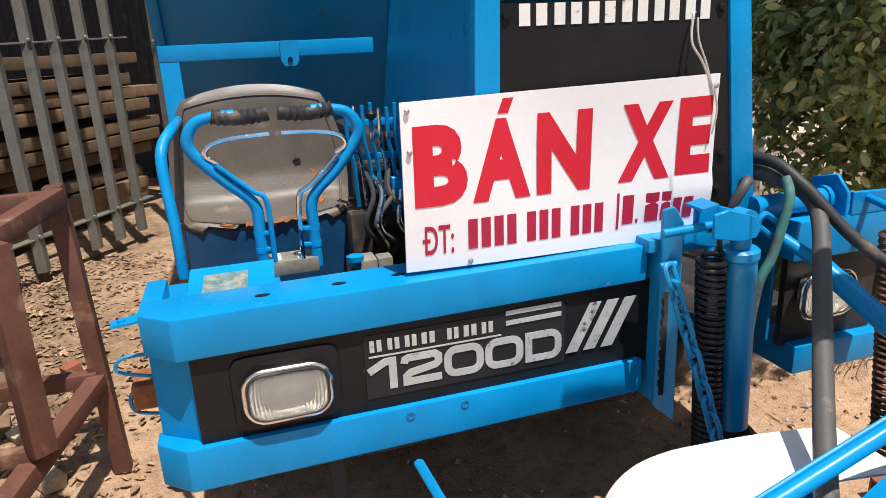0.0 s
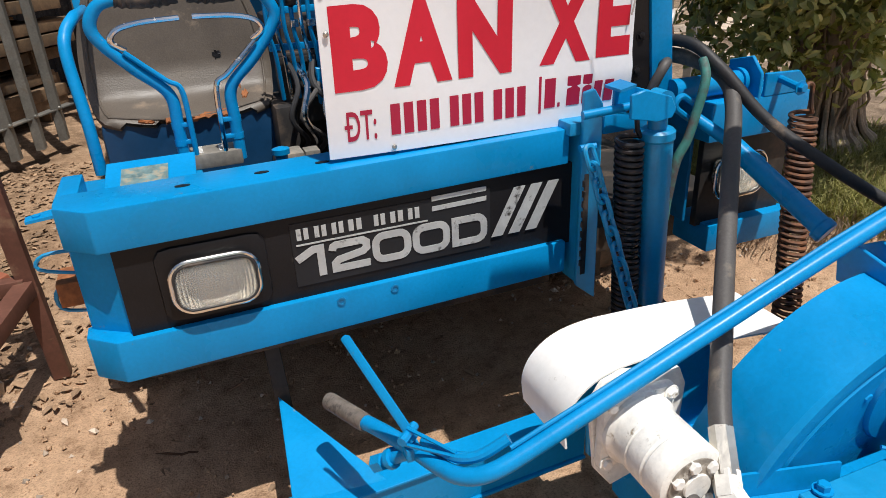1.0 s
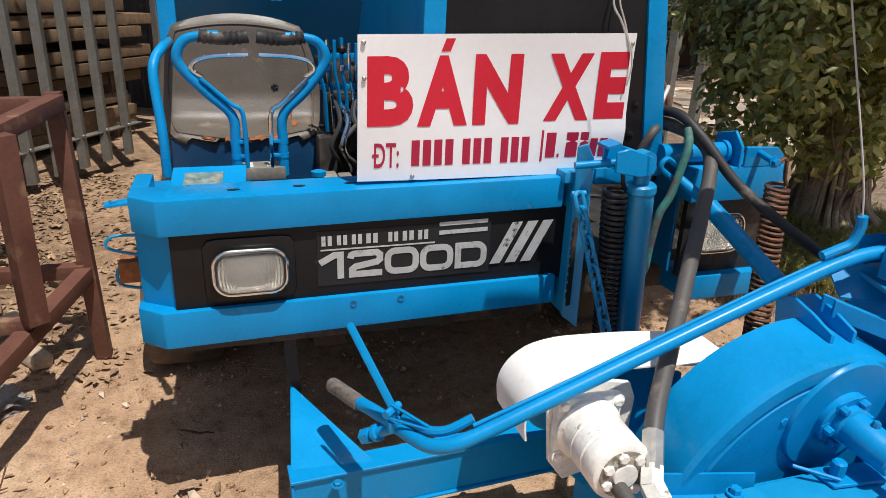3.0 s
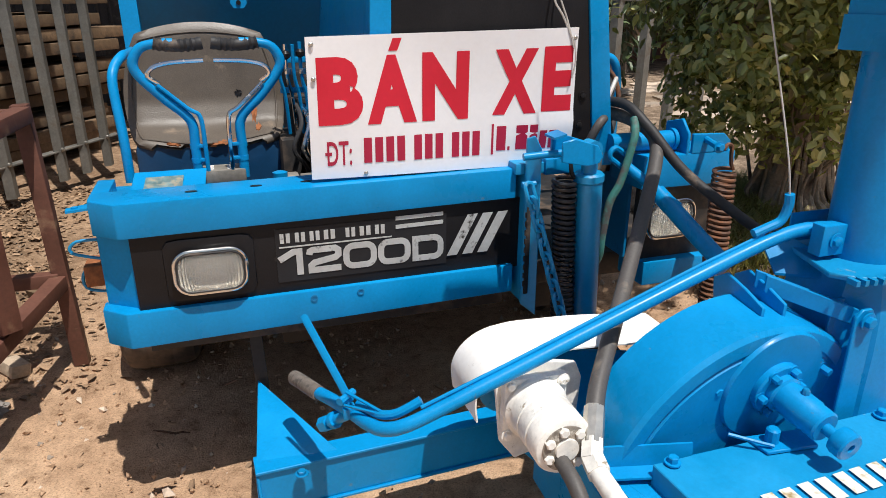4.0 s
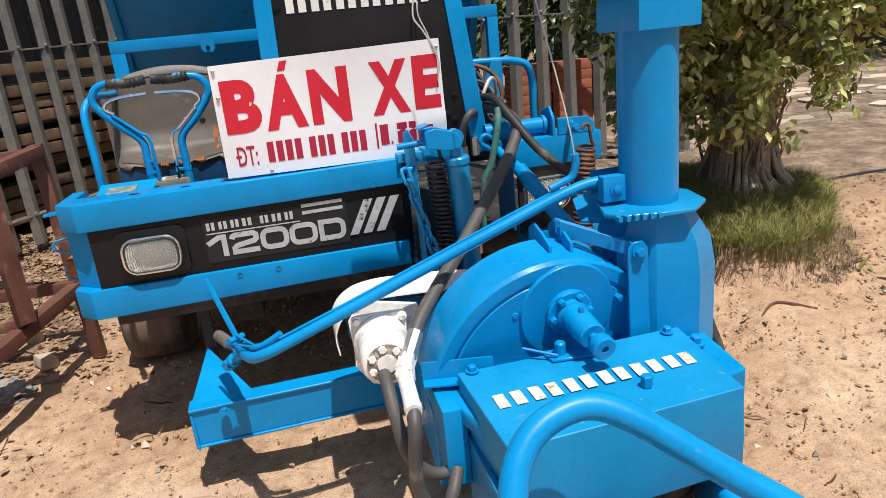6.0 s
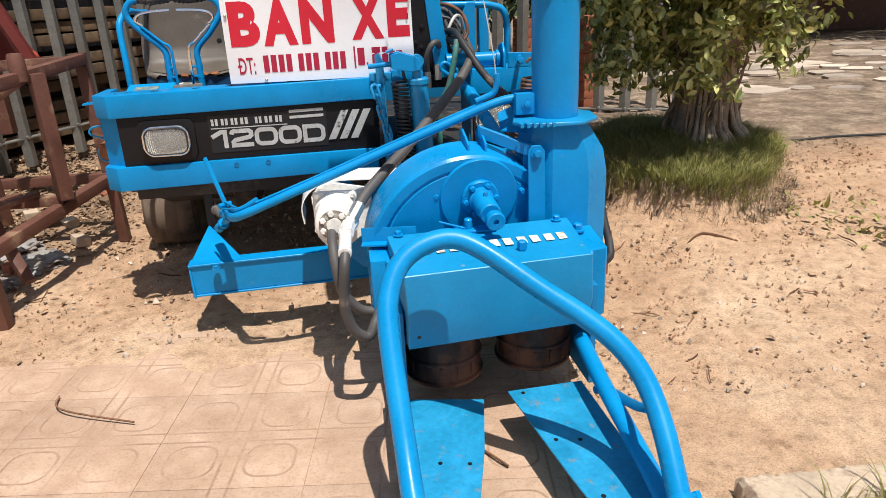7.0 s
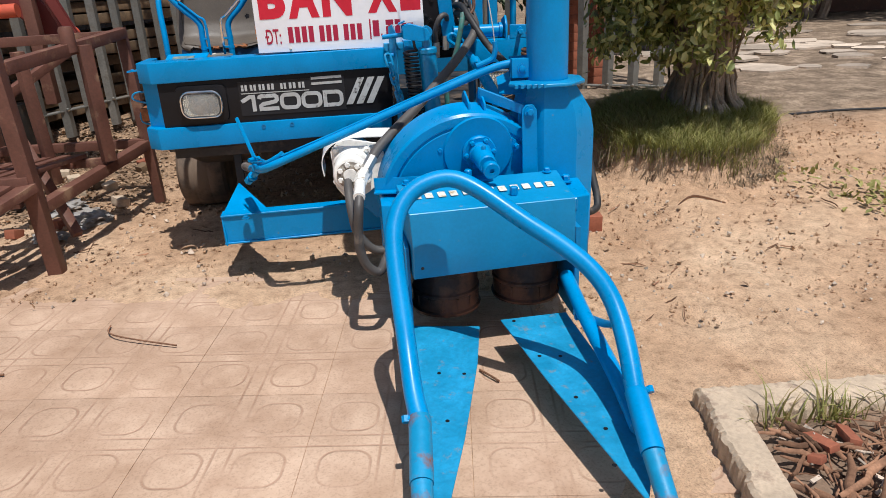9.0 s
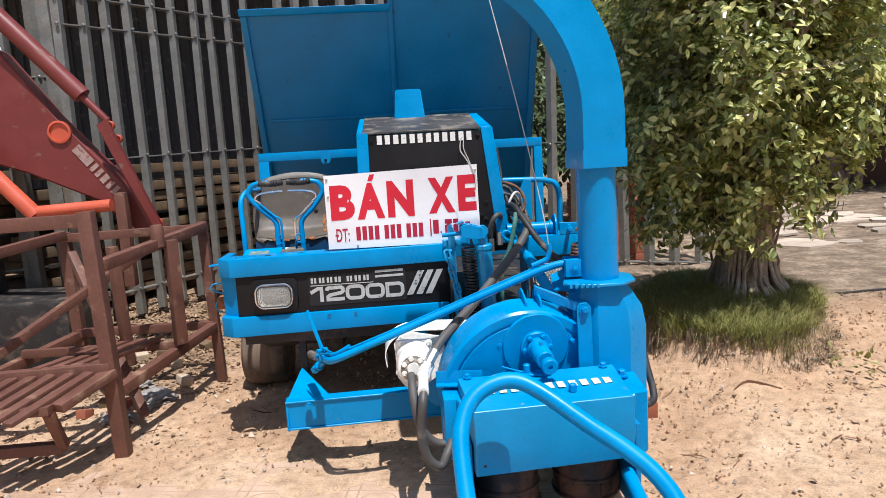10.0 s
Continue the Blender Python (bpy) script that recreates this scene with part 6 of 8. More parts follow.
rod(bm, curve_pts([tuple(MO + MA * 0.13 + Vector((0.050, 0, 0.0))), (0.935, -0.70, 0.582), (0.910, -0.752, 0.573)], 4), 0.020, 12)
rod(bm, [(0.912, -0.748, 0.575), (0.905, -0.790, 0.568)], 0.024, 6)
rod(bm, [(0.905, -0.785, 0.568), (0.898, -0.925, 0.557)], 0.0195, 14)
rod(bm, [(0.899, -0.905, 0.5585), (0.899, -0.911, 0.558)], 0.0212, 14)
rod(bm, [(0.908, -0.756, 0.574), (0.926, -0.725, 0.594)], 0.023, 6)
part("fitting", bm, motor_white, motor, "white pipe fitting")
bm = B()
rod(bm, [(0.922, -0.732, 0.590), (0.958, -0.672, 0.628)], 0.0215, 8)
part("hose_collar", bm, bolt_mat, motor, "bare steel hose collar")

# ---- hoses ----
hoses = thing("hydraulic_hoses", (1.35, -0.1, 0.9), "dusty black and green hydraulic hoses looped over the lift", "hoses")


def hose(name, pts, r, material, label="", k=7):
    bm = B()
    rod(bm, curve_pts(pts, k), r, 12)
    return part(name, bm, material, hoses, label)


hose("main_hose", [(0.950, -0.685, 0.620), (0.985, -0.635, 0.655), (1.060, -0.550, 0.705), (1.142, -0.458, 0.755), (1.21, -0.382, 0.803), (1.345, -0.232, 0.903), (1.440, -0.122, 0.988), (1.468, -0.06, 1.035), (1.455, 0.0, 1.065), (1.42, 0.08, 1.080), (1.385, 0.18, 1.07), (1.375, 0.32, 1.00)], 0.0190, hose_mat, "thick grey hydraulic hose")
hose("long_hose", [(1.385, 0.20, 1.10), (1.420, 0.040, 1.117), (1.443, -0.063, 1.067), (1.503, -0.163, 0.958), (1.590, -0.296, 0.861), (1.698, -0.396, 0.776), (1.789, -0.471, 0.716), (1.821, -0.539, 0.619), (1.826, -0.626, 0.484), (1.830, -0.679, 0.407), (1.805, -0.729, 0.372), (1.695, -0.782, 0.374)], 0.0145, rubber, "black rubber hose")
hose("green_hose", [(1.418, -0.030, 1.085), (1.407, -0.058, 1.043), (1.389, -0.060, 0.965), (1.369, -0.062, 0.902), (1.344, -0.060, 0.850), (1.331, -0.058, 0.754), (1.331, -0.052, 0.690), (1.326, -0.03, 0.640)], 0.0115, hose_green, "green-painted hose")
hose("short_hose", [(1.300, 0.02, 0.96), (1.298, 0.0, 1.02), (1.318, -0.01, 1.07), (1.345, 0.01, 1.08), (1.36, 0.06, 1.05), (1.36, 0.12, 0.98)], 0.012, hose_mat)
hose("lower_hose", [(0.899, -0.915, 0.556), (0.893, -0.945, 0.520), (0.886, -0.945, 0.450), (0.884, -0.940, 0.382), (0.906, -0.930, 0.307), (0.946, -0.920, 0.277), (0.973, -0.90, 0.313), (0.995, -0.86, 0.34)], 0.0165, hose_mat, "drooping grey hose")
hose("lower_hose", [(0.862, -0.70, 0.560), (0.862, -0.78, 0.545), (0.866, -0.835, 0.490), (0.882, -0.855, 0.403), (0.933, -0.85, 0.337), (0.995, -0.84, 0.322)], 0.016, hose_mat, "drooping grey hose")
hose("upper_hose", [(1.33, 0.16, 1.05), (1.38, 0.2, 1.16), (1.45, 0.25, 1.14), (1.49, 0.2, 1.07), (1.44, 0.12, 1.02), (1.40, 0.08, 1.06), (1.42, 0.20, 1.13), (1.38, 0.34, 1.26)], 0.011, rubber)
hose("upper_hose", [(1.34, 0.2, 1.0), (1.36, 0.26, 1.12), (1.42, 0.32, 1.20), (1.50, 0.30, 1.12), (1.52, 0.2, 1.04)], 0.010, hose_mat)
hose("upper_hose", [(1.36, 0.42, 1.36), (1.39, 0.32, 1.22), (1.44, 0.22, 1.10), (1.47, 0.16, 1.05), (1.50, 0.26, 1.09)], 0.010, rubber)
hose("upper_hose", [(1.40, 0.36, 1.40), (1.41, 0.30, 1.24), (1.385, 0.22, 1.12), (1.42, 0.16, 1.06), (1.47, 0.20, 1.10), (1.45, 0.30, 1.19)], 0.007, rubber)
hose("upper_hose", [(1.36, 0.30, 1.20), (1.42, 0.24, 1.22), (1.49, 0.22, 1.18), (1.51, 0.20, 1.10), (1.45, 0.16, 1.04)], 0.008, spring_rust)
hose("upper_hose", [(1.33, 0.22, 1.14), (1.37, 0.17, 1.17), (1.43, 0.16, 1.16), (1.46, 0.17, 1.10), (1.42, 0.14, 1.05), (1.37, 0.14, 1.03)], 0.006, hose_mat)
hose("upper_hose", [(1.385, 0.12, 1.00), (1.40, 0.10, 1.10), (1.44, 0.12, 1.17), (1.48, 0.18, 1.16), (1.50, 0.24, 1.08)], 0.0065, wire_mat, "thin pale cable")
bm = B()
for p, q in (((1.345, 0.03, 0.93), (1.345, 0.03, 0.99)), ((1.300, 0.02, 0.90), (1.300, 0.02, 0.965)), ((1.318, 0.0, 0.58), (1.318, 0.0, 0.64))):
    rod(bm, [p, q], 0.016, 6)
parts("hose_end", bm, bolt_mat, hoses, "steel hose end")
bm = B()
slab(bm, [(1.52, 0.45, 1.00), (1.60, 0.45, 1.00), (1.60, 0.45, 1.22), (1.56, 0.45, 1.22), (1.52, 0.45, 1.14)], (0, 0.01, 0), 0.002)
part("valve_bracket", bm, blue, truck)

part("control_valve", one(box, (1.32, 0.16, 0.88), (1.48, 0.30, 1.00), 0.006), dark_steel, truck)

# ---- brown steel rack ----
rack = thing("steel_rack", (-0.9, 0.5, 0.05), "brown-primed welded steel rack standing on the dirt", "rack")


def bar(name, a, b, w, d, parent, material, label=""):
    """A square-section bar from a to b."""
    a, b = Vector(a), Vector(b)
    m = (b - a).to_track_quat('Z', 'Y').to_matrix().to_4x4()
    m.translation = a
    bm = B()
    box(bm, (-w / 2, -d / 2, 0), (w / 2, d / 2, (b - a).length), 0.003, m)
    return part(name, bm, material, parent, label)


bar("leg", (-0.545, -0.005, -0.005), (-0.577, -0.005, 1.216), 0.064, 0.064, rack, rust)
bar("leg", (-0.322, 1.020, 0.030), (-0.350, 1.020, 1.052), 0.054, 0.054, rack, rust)
bar("leg", (-1.420, -0.017, 0.000), (-1.442, -0.017, 1.201), 0.062, 0.062, rack, rust)
bar("leg", (-1.150, 1.020, 0.060), (-1.175, 1.020, 1.034), 0.062, 0.062, rack, rust)
for z0, z1, w in ((0.955, 1.022, 0.055), (0.330, 0.392, 0.055)):
    bar("side_rail", (-0.560, 0.03, z0), (-0.336, 0.99, z1), w, w, rack, rust)
    bar("side_rail", (-1.430, 0.03, z0), (-1.165, 0.99, z1), w, w, rack, rust)
bar("upright", (-0.402, 0.559, 0.412), (-0.396, 0.552, 1.000), 0.062, 0.055, rack, rust)
bar("upright", (-0.692, 0.559, 0.308), (-0.706, 0.542, 0.985), 0.05, 0.05, rack, rust)
bar("cross_rail", (-0.557, -0.009, 1.176), (-1.442, -0.017, 1.167), 0.05, 0.062, rack, rust)
bar("cross_rail", (-0.345, 1.011, 1.013), (-1.172, 1.011, 1.002), 0.05, 0.05, rack, rust)
bar("cross_rail", (-0.549, -0.017, 0.460), (-1.446, -0.050, 0.453), 0.05, 0.075, rack, rust)
bar("cross_rail", (-0.336, 1.003, 0.402), (-1.166, 1.003, 0.409), 0.05, 0.05, rack, rust)
bar("cross_rail", (-0.416, 0.575, 0.402), (-1.268, 0.575, 0.413), 0.04, 0.045, rack, rust)
bar("brace", (-0.549, 0.312, 0.097), (-1.045, 0.806, 0.932), 0.045, 0.045, rack, rust)
bar("brace", (-1.200, 0.106, 0.495), (-0.569, 0.987, 0.982), 0.045, 0.045, rack, rust)
bar("slat", (-0.648, -0.034, 0.486), (-0.536, 0.575, 0.443), 0.045, 0.022, rack, rust)
bar("slat", (-0.728, -0.034, 0.487), (-0.613, 0.575, 0.444), 0.045, 0.022, rack, rust)
bar("slat", (-0.807, -0.034, 0.488), (-0.690, 0.575, 0.444), 0.045, 0.022, rack, rust)
bar("slat", (-0.885, -0.034, 0.490), (-0.767, 0.575, 0.445), 0.045, 0.022, rack, rust)
bar("tray_side", (-0.685, -0.281, 0.383), (-0.549, -0.017, 0.449), 0.075, 0.04, rack, rust)
for k in range(1, 6):
    bar("slat", (-0.735 - 0.085 * k, -0.420, 0.375), (-0.549 - 0.085 * k, -0.050, 0.462), 0.055, 0.020, rack, rust)
bar("tray_side", (-0.704, -0.281, 0.383), (-1.501, -0.281, 0.383), 0.075, 0.04, rack, rust)
bar("hook_bar", (-0.723, -0.281, 0.363), (-0.727, -0.182, 0.165), 0.04, 0.04, rack, rust)
bar("hook_bar", (-0.727, -0.182, 0.165), (-1.243, -0.182, 0.162), 0.05, 0.05, rack, rust)
bm = B()
lathe(bm, [(0.035, 0), (0.035, 0.10), (0.028, 0.12)], (-0.440, 0.493, 0.973), (0, 0, 1), 12)
part("pin", bm, rust, rack)


# ---- red loader arm behind the rack ----
loader = thing("loader_arm", (-1.5, 1.9, 0.05), "old red loader arm with hydraulic rams, parked by the fence", "loader")
bm = B()
slab(bm, [(-2.134, 1.800, 2.414), (-1.804, 1.800, 2.246), (-1.490, 1.800, 1.791), (-1.120, 1.800, 1.346), (-0.861, 1.800, 0.947), (-0.814, 1.800, 0.871), (-0.941, 1.800, 0.860), (-1.269, 1.800, 1.181), (-1.738, 1.800, 1.406), (-2.124, 1.800, 1.545)], (0, 0.16, 0), 0.012)
arm = part("boom", bm, red_paint, loader, "faded red welded boom", 25)
bm = B()
rod(bm, [(-1.930, 1.750, 2.667), (-1.268, 1.750, 1.914)], 0.062, 16)
part("ram_tube", bm, red_paint, loader)
bm = B()
rod(bm, [(-1.286, 1.750, 1.932), (-1.123, 1.750, 1.739)], 0.026, 12)
part("ram_rod", bm, red_paint, loader)
bm = B()
rod(bm, [(-1.606, 1.620, 1.137), (-1.112, 1.620, 1.155)], 0.042, 16)
rod(bm, [(-2.058, 1.620, 1.635), (-1.623, 1.620, 1.113)], 0.055, 14)
part("lift_ram", bm, red_bright, loader, "bright orange-red ram tube")
bm = B()
slab(bm, [(-1.182, 1.700, 1.710), (-1.111, 1.700, 1.750), (-0.810, 1.700, 0.970), (-0.863, 1.700, 0.873)], (0, 0.03, 0), 0.004)
slab(bm, [(-1.132, 1.660, 1.617), (-1.070, 1.660, 1.648), (-0.778, 1.660, 0.933), (-0.832, 1.660, 0.903)], (0, 0.03, 0), 0.004)
parts("linkage", bm, red_paint, loader)
bm = B()
for x, z, r in ((-1.475, 1.680, 0.080), (-0.886, 0.995, 0.042), (-1.132, 1.708, 0.034), (-1.085, 1.612, 0.030), (-0.953, 1.155, 0.030)):
    lathe(bm, [(r, -0.02), (r, 0.015), (r * 0.82, 0.018), (r * 0.80, 0.004)], (x, 1.80, z), (0, -1, 0), 24)
parts("boss", bm, red_bright, loader)
bm = B()
d = Vector((0.68, 0, -0.90)).normalized()
q = Vector((-1.382, 1.797, 1.568))
n2 = Vector((-d.z, 0, d.x))
for i, (s0, s1) in enumerate(((0, 0.15), (0.17, 0.20), (0.22, 0.25), (0.27, 0.31), (0.33, 0.36), (0.38, 0.41))):
    slab(bm, [q + d * s0 - n2 * 0.035, q + d * s1 - n2 * 0.035, q + d * s1 + n2 * 0.035, q + d * s0 + n2 * 0.035], (0, -0.002, 0))
parts("mark_bar", bm, faded_mark, arm, "plain pale bar on the boom")
bm = B()
box(bm, (-2.40, 1.50, 0.0), (-1.45, 2.20, 0.52), 0.03)
box(bm, (-2.45, 1.70, 0.47), (-2.15, 2.10, 2.42), 0.02)
parts("frame_block", bm, dark_steel, loader)
bm = B()
box(bm, (-1.108, 1.660, 0.564), (-1.036, 1.740, 1.235), 0.006)
part("prop_post", bm, rust, loader)

# ---- fence ----
fence = thing("picket_fence", (-0.6, 4.0, 0.0), "grey galvanised angle-iron picket fence bolted to rails", "fence")


def picket_mesh(h):
    bm = B()
    w, t = 0.046, 0.006
    slab(bm, [(0, 0, 0), (w, 0.024, 0), (w + t * 0.6, 0.024 - t, 0), (0, -t * 1.2, 0), (-w - t * 0.6, 0.024 - t, 0), (-w, 0.024, 0)], (0, 0, h))
    return finish(bm, "picket", galv, 25)


def bolt_mesh():
    bm = B()
    lathe(bm, [(0.014, 0), (0.014, 0.004), (0.011, 0.012), (0.004, 0.016)], (0, 0, 0), (0, -1, 0), 10)
    return finish(bm, "bolt", bolt_mat)


PK, BT = picket_mesh(3.4), bolt_mesh()


def fence_run(a, b, step, rails, lift_a=0.0, lift_b=0.0):
    a, b = Vector((*a, 0)), Vector((*b, 0))
    L = (b - a).length
    d = (b - a) / L
    ang = math.atan2(d.y, d.x)
    n = int(L / step)
    for i in range(n + 1):
        p = a + d * (i * step)
        base = ground_z(p.x, p.y) + 0.05 + lift_a + (lift_b - lift_a) * i / max(n, 1)
        ob = new("picket", PK)
        ob.parent = fence
        lean = Matrix.Rotation(radians(random.uniform(-1.0, 1.0)), 4, 'Y')
        ob.matrix_basis = Matrix.Translation(Vector((p.x, p.y, base)) - ORIGIN[fence.name]) @ Matrix.Rotation(ang, 4, 'Z') @ lean
        for z in rails:
            bo = new("bolt", BT)
            bo.parent = fence
            bo.matrix_basis = Matrix.Translation(Vector((p.x, p.y, base + z)) - ORIGIN[fence.name]) @ Matrix.Rotation(ang, 4, 'Z') @ Matrix.Translation((0, -0.006, 0))
    for z in rails:
        za, zb = ground_z(a.x, a.y) + 0.05 + lift_a + z, ground_z(b.x, b.y) + 0.05 + lift_b + z
        off = Vector((-d.y, d.x, 0)) * 0.035
        bar("rail", tuple(a + off + Vector((0, 0, za))), tuple(b + off + Vector((0, 0, zb))), 0.065, 0.012, fence, galv)


fence_run((-1.60, 2.24), (-0.42, 3.98), 0.216, (0.22, 1.335, 2.37, 2.59), 0.0, 0.06)
fence_run((-0.26, 4.06), (4.10, 2.80), 0.23, (0.16, 1.33, 2.42), 0.05, -0.20)
fence_run((-3.6, 1.9), (-1.75, 2.45), 0.26, (0.5, 1.4, 2.0), 0.0, 0.0)
bar("gate_post", (-1.68, 2.34, 0.05), (-1.72, 2.34, 3.0), 0.09, 0.09, fence, galv)
bar("gate_post", (-2.02, 2.30, 0.05), (-2.06, 2.30, 3.0), 0.09, 0.09, fence, galv)
bm = B()
box(bm, (-2.10, 2.235, 1.95), (-2.02, 2.245, 2.35), 0.001)
part("notice", bm, sign_white, fence, "torn white paper strip")

# ---- timber stacked behind the fence ----
stack = thing("timber_stack", (-1.0, 4.8, 0.05), "stack of weathered brown planks behind the fence", "timber")
rr = random.Random(4)
dd = Vector((0.5, 0.86, 0)).normalized()
ang = math.atan2(dd.y, dd.x)
z = 0.25
plank_me = finish(one(box, (-1.7, -0.11, -0.045), (1.7, 0.11, 0.045), 0.006), "plank", wood)
for k in range(10):
    for j in range(3):
        ob = new("plank", plank_me)
        ob.parent = stack
        c = Vector((-1.45, 3.9, 0)) + Vector((-dd.y, dd.x, 0)) * (0.02 + 0.24 * j + rr.uniform(-0.03, 0.03)) + dd * rr.uniform(-0.25, 0.25)
        ob.matrix_basis = Matrix.Translation(c + Vector((0, 0, z)) - ORIGIN[stack.name]) @ Matrix.Rotation(ang + rr.uniform(-0.02, 0.02), 4, 'Z') @ Matrix.Rotation(rr.uniform(-0.01, 0.01), 4, 'Y')
    z += 0.105 if k % 3 != 2 else 0.17
for k in range(3):
    bm = B()
    for s in (-1.3, 0.2, 1.3):
        p = Vector((-1.45, 3.9, 0)) + dd * s
        box(bm, (p.x - 0.05, p.y - 0.05, 0.0 + 0.48 * k), (p.x + 0.05, p.y + 0.55, 0.205 + 0.48 * k))
    parts("bearer", bm, wood, stack)

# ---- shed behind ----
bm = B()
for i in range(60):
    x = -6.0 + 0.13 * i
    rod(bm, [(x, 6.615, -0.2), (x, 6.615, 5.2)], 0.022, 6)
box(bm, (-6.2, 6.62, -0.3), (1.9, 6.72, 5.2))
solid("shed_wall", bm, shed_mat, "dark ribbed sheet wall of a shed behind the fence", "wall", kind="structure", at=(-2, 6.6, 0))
# roof above the view, added to keep the sun off wall and planks
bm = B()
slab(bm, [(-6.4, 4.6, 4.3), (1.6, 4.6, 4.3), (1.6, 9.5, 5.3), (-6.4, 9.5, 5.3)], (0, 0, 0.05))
solid("shed_roof", bm, shed_mat, "unseen shed roof added to shade what stands behind the fence", "roof", kind="structure", at=(-2, 6.6, 4.3))

# ---- hollow bricks stacked by the fence ----
pile = thing("brick_pile", (2.95, 3.35, 0.05), "stack of orange hollow bricks behind the fence", "bricks")


def hollow_brick():
    bm = B()
    L, w = 0.18, 0.08
    box(bm, (-L / 2, -w / 2, -w / 2), (L / 2, w / 2, w / 2), 0.002)
    return finish(bm, "brick", brick_mat)


def brick_holes():
    bm = B()
    for sx in (-1, 1):
        for a in (-0.018, 0.018):
            for b in (-0.018, 0.018):
                box(bm, (sx * 0.0905 - 0.001, a - 0.011, b - 0.011), (sx * 0.0905 + 0.001, a + 0.011, b + 0.011))
    return finish(bm, "hole", black)


HB, HH = hollow_brick(), brick_holes()


def put_brick(parent, at, rot):
    ob = new("brick", HB)
    ob.parent = parent
    ob.matrix_basis = Matrix.Translation(Vector(at) - ORIGIN[parent.name]) @ rot
    h = new("brick_hole", HH)
    h.parent = ob
    return ob


for row in range(10):
    for c in range(4):
        for dpt in range(2):
            put_brick(pile, (2.68 + 0.187 * c + rr.uniform(-0.006, 0.006), 3.35 + 0.085 * dpt, ground_z(2.9, 3.35) + 0.045 + 0.083 * row), Matrix.Rotation(rr.uniform(-0.02, 0.02), 4, 'Z'))
loose = thing("loose_brick", (2.01, -0.02, -0.02), "single orange hollow brick lying on the dirt", "brick")
put_brick(loose, (2.01, -0.02, ground_z(2.01, -0.02) + 0.046), Matrix.Rotation(radians(-8), 4, 'Z'))


# ---- trees and plants ----
def leaf_cloud(points, size, seed, droop=0.2, fold=0.25, facing=False):
    """Many small folded leaves, one mesh; points holds (place, outward way). facing: blades turn their faces outwards."""
    r = random.Random(seed)
    verts, faces = [], []
    for p, out in points:
        d = (Vector(out) + Vector((r.uniform(-1, 1), r.uniform(-1, 1), r.uniform(-0.9, 0.7)))).normalized()
        d.z -= droop * r.random()
        d.normalize()
        up = Vector((r.uniform(-0.3, 0.3), r.uniform(-0.3, 0.3), 1))
        if facing:
            up = (Vector(out) * 0.8 + Vector((r.gauss(0, 0.45), r.gauss(0, 0.45), 0.55 + r.gauss(0, 0.4)))).normalized()
            d = Vector((r.gauss(0, 1), r.gauss(0, 1), r.gauss(0, 1) - 0.5))
            d = (d - up * d.dot(up)).normalized()
        s = d.cross(up).normalized()
        n = s.cross(d)
        L = size * r.uniform(0.65, 1.25)
        w = L * (r.uniform(0.19, 0.26) if facing else r.uniform(0.20, 0.28))
        k = len(verts)
        p = Vector(p)
        for a, b, c in ((0, 0, 0), (0.32, w, fold * w), (0.30, 0, 0), (0.32, -w, fold * w), (0.75, w * 0.75, fold * w * 0.6), (0.75, 0, -0.02 * L), (0.75, -w * 0.75, fold * w * 0.6), (1.0, 0, -0.12 * L)):
            verts.append(p + d * (a * L) + s * b + n * c)
        faces += [(k, k + 2, k + 1), (k, k + 3, k + 2), (k + 1, k + 2, k + 5, k + 4), (k + 2, k + 3, k + 6, k + 5), (k + 4, k + 5, k + 7), (k + 5, k + 6, k + 7)]
    me = bpy.data.meshes.new("leaves")
    me.from_pydata(verts, [], faces)
    return me


def limb(bm, a, b, r0, r1, seed, sag=0.1, n=7, k=8):
    r = random.Random(seed)
    a, b = Vector(a), Vector(b)
    pts = [a.lerp(b, i / n) + Vector((r.uniform(-1, 1), r.uniform(-1, 1), r.uniform(-0.5, 0.5))) * sag * (a - b).length * (0 < i < n) * 0.5 for i in range(n + 1)]
    rod(bm, pts, [r0 + (r1 - r0) * i / n for i in range(n + 1)], k)
    return pts


TX, TY = 3.14, 1.02
tree = thing("tree", (TX, TY, ground_z(TX, TY)), "bushy glossy-leaved tree with a gnarled rooted trunk on a grassy mound", "tree")
tz = ground_z(TX, TY)
bm = B()
r2 = random.Random(8)
tops = []
for i in range(9):
    a = 2 * math.pi * i / 9 + r2.uniform(-0.2, 0.2)
    foot = Vector((TX + 0.23 * math.cos(a), TY + 0.18 * math.sin(a), tz - 0.06))
    waist = Vector((TX + 0.125 * math.cos(a + 0.3), TY + 0.09 * math.sin(a + 0.3), tz + 0.30))
    head = Vector((TX + 0.13 * math.cos(a + 0.6), TY + 0.12 * math.sin(a + 0.6), tz + 0.85))
    rod(bm, curve_pts([foot + Vector((0.12 * math.cos(a), 0.12 * math.sin(a), -0.05)), foot, foot.lerp(waist, 0.6) + Vector((0, 0, 0.02)), waist, head], 4), [0.018, 0.022, 0.026, 0.03, 0.034, 0.037, 0.04, 0.043, 0.046, 0.05, 0.054, 0.058, 0.06, 0.058, 0.054, 0.05, 0.045], 8)
    tops.append(head)
rod(bm, [(TX, TY, tz - 0.1), (TX, TY, tz + 0.1), (TX + 0.01, TY, tz + 0.4), (TX, TY, tz + 0.95)], [0.15, 0.115, 0.10, 0.09], 14)
trunk = part("trunk", bm, bark, tree, "gnarled pale trunk of many fused stems", 60)
bm = B()
pts_leaf = []
CX, CY, CZ = 3.02, 0.98, tz + 1.50
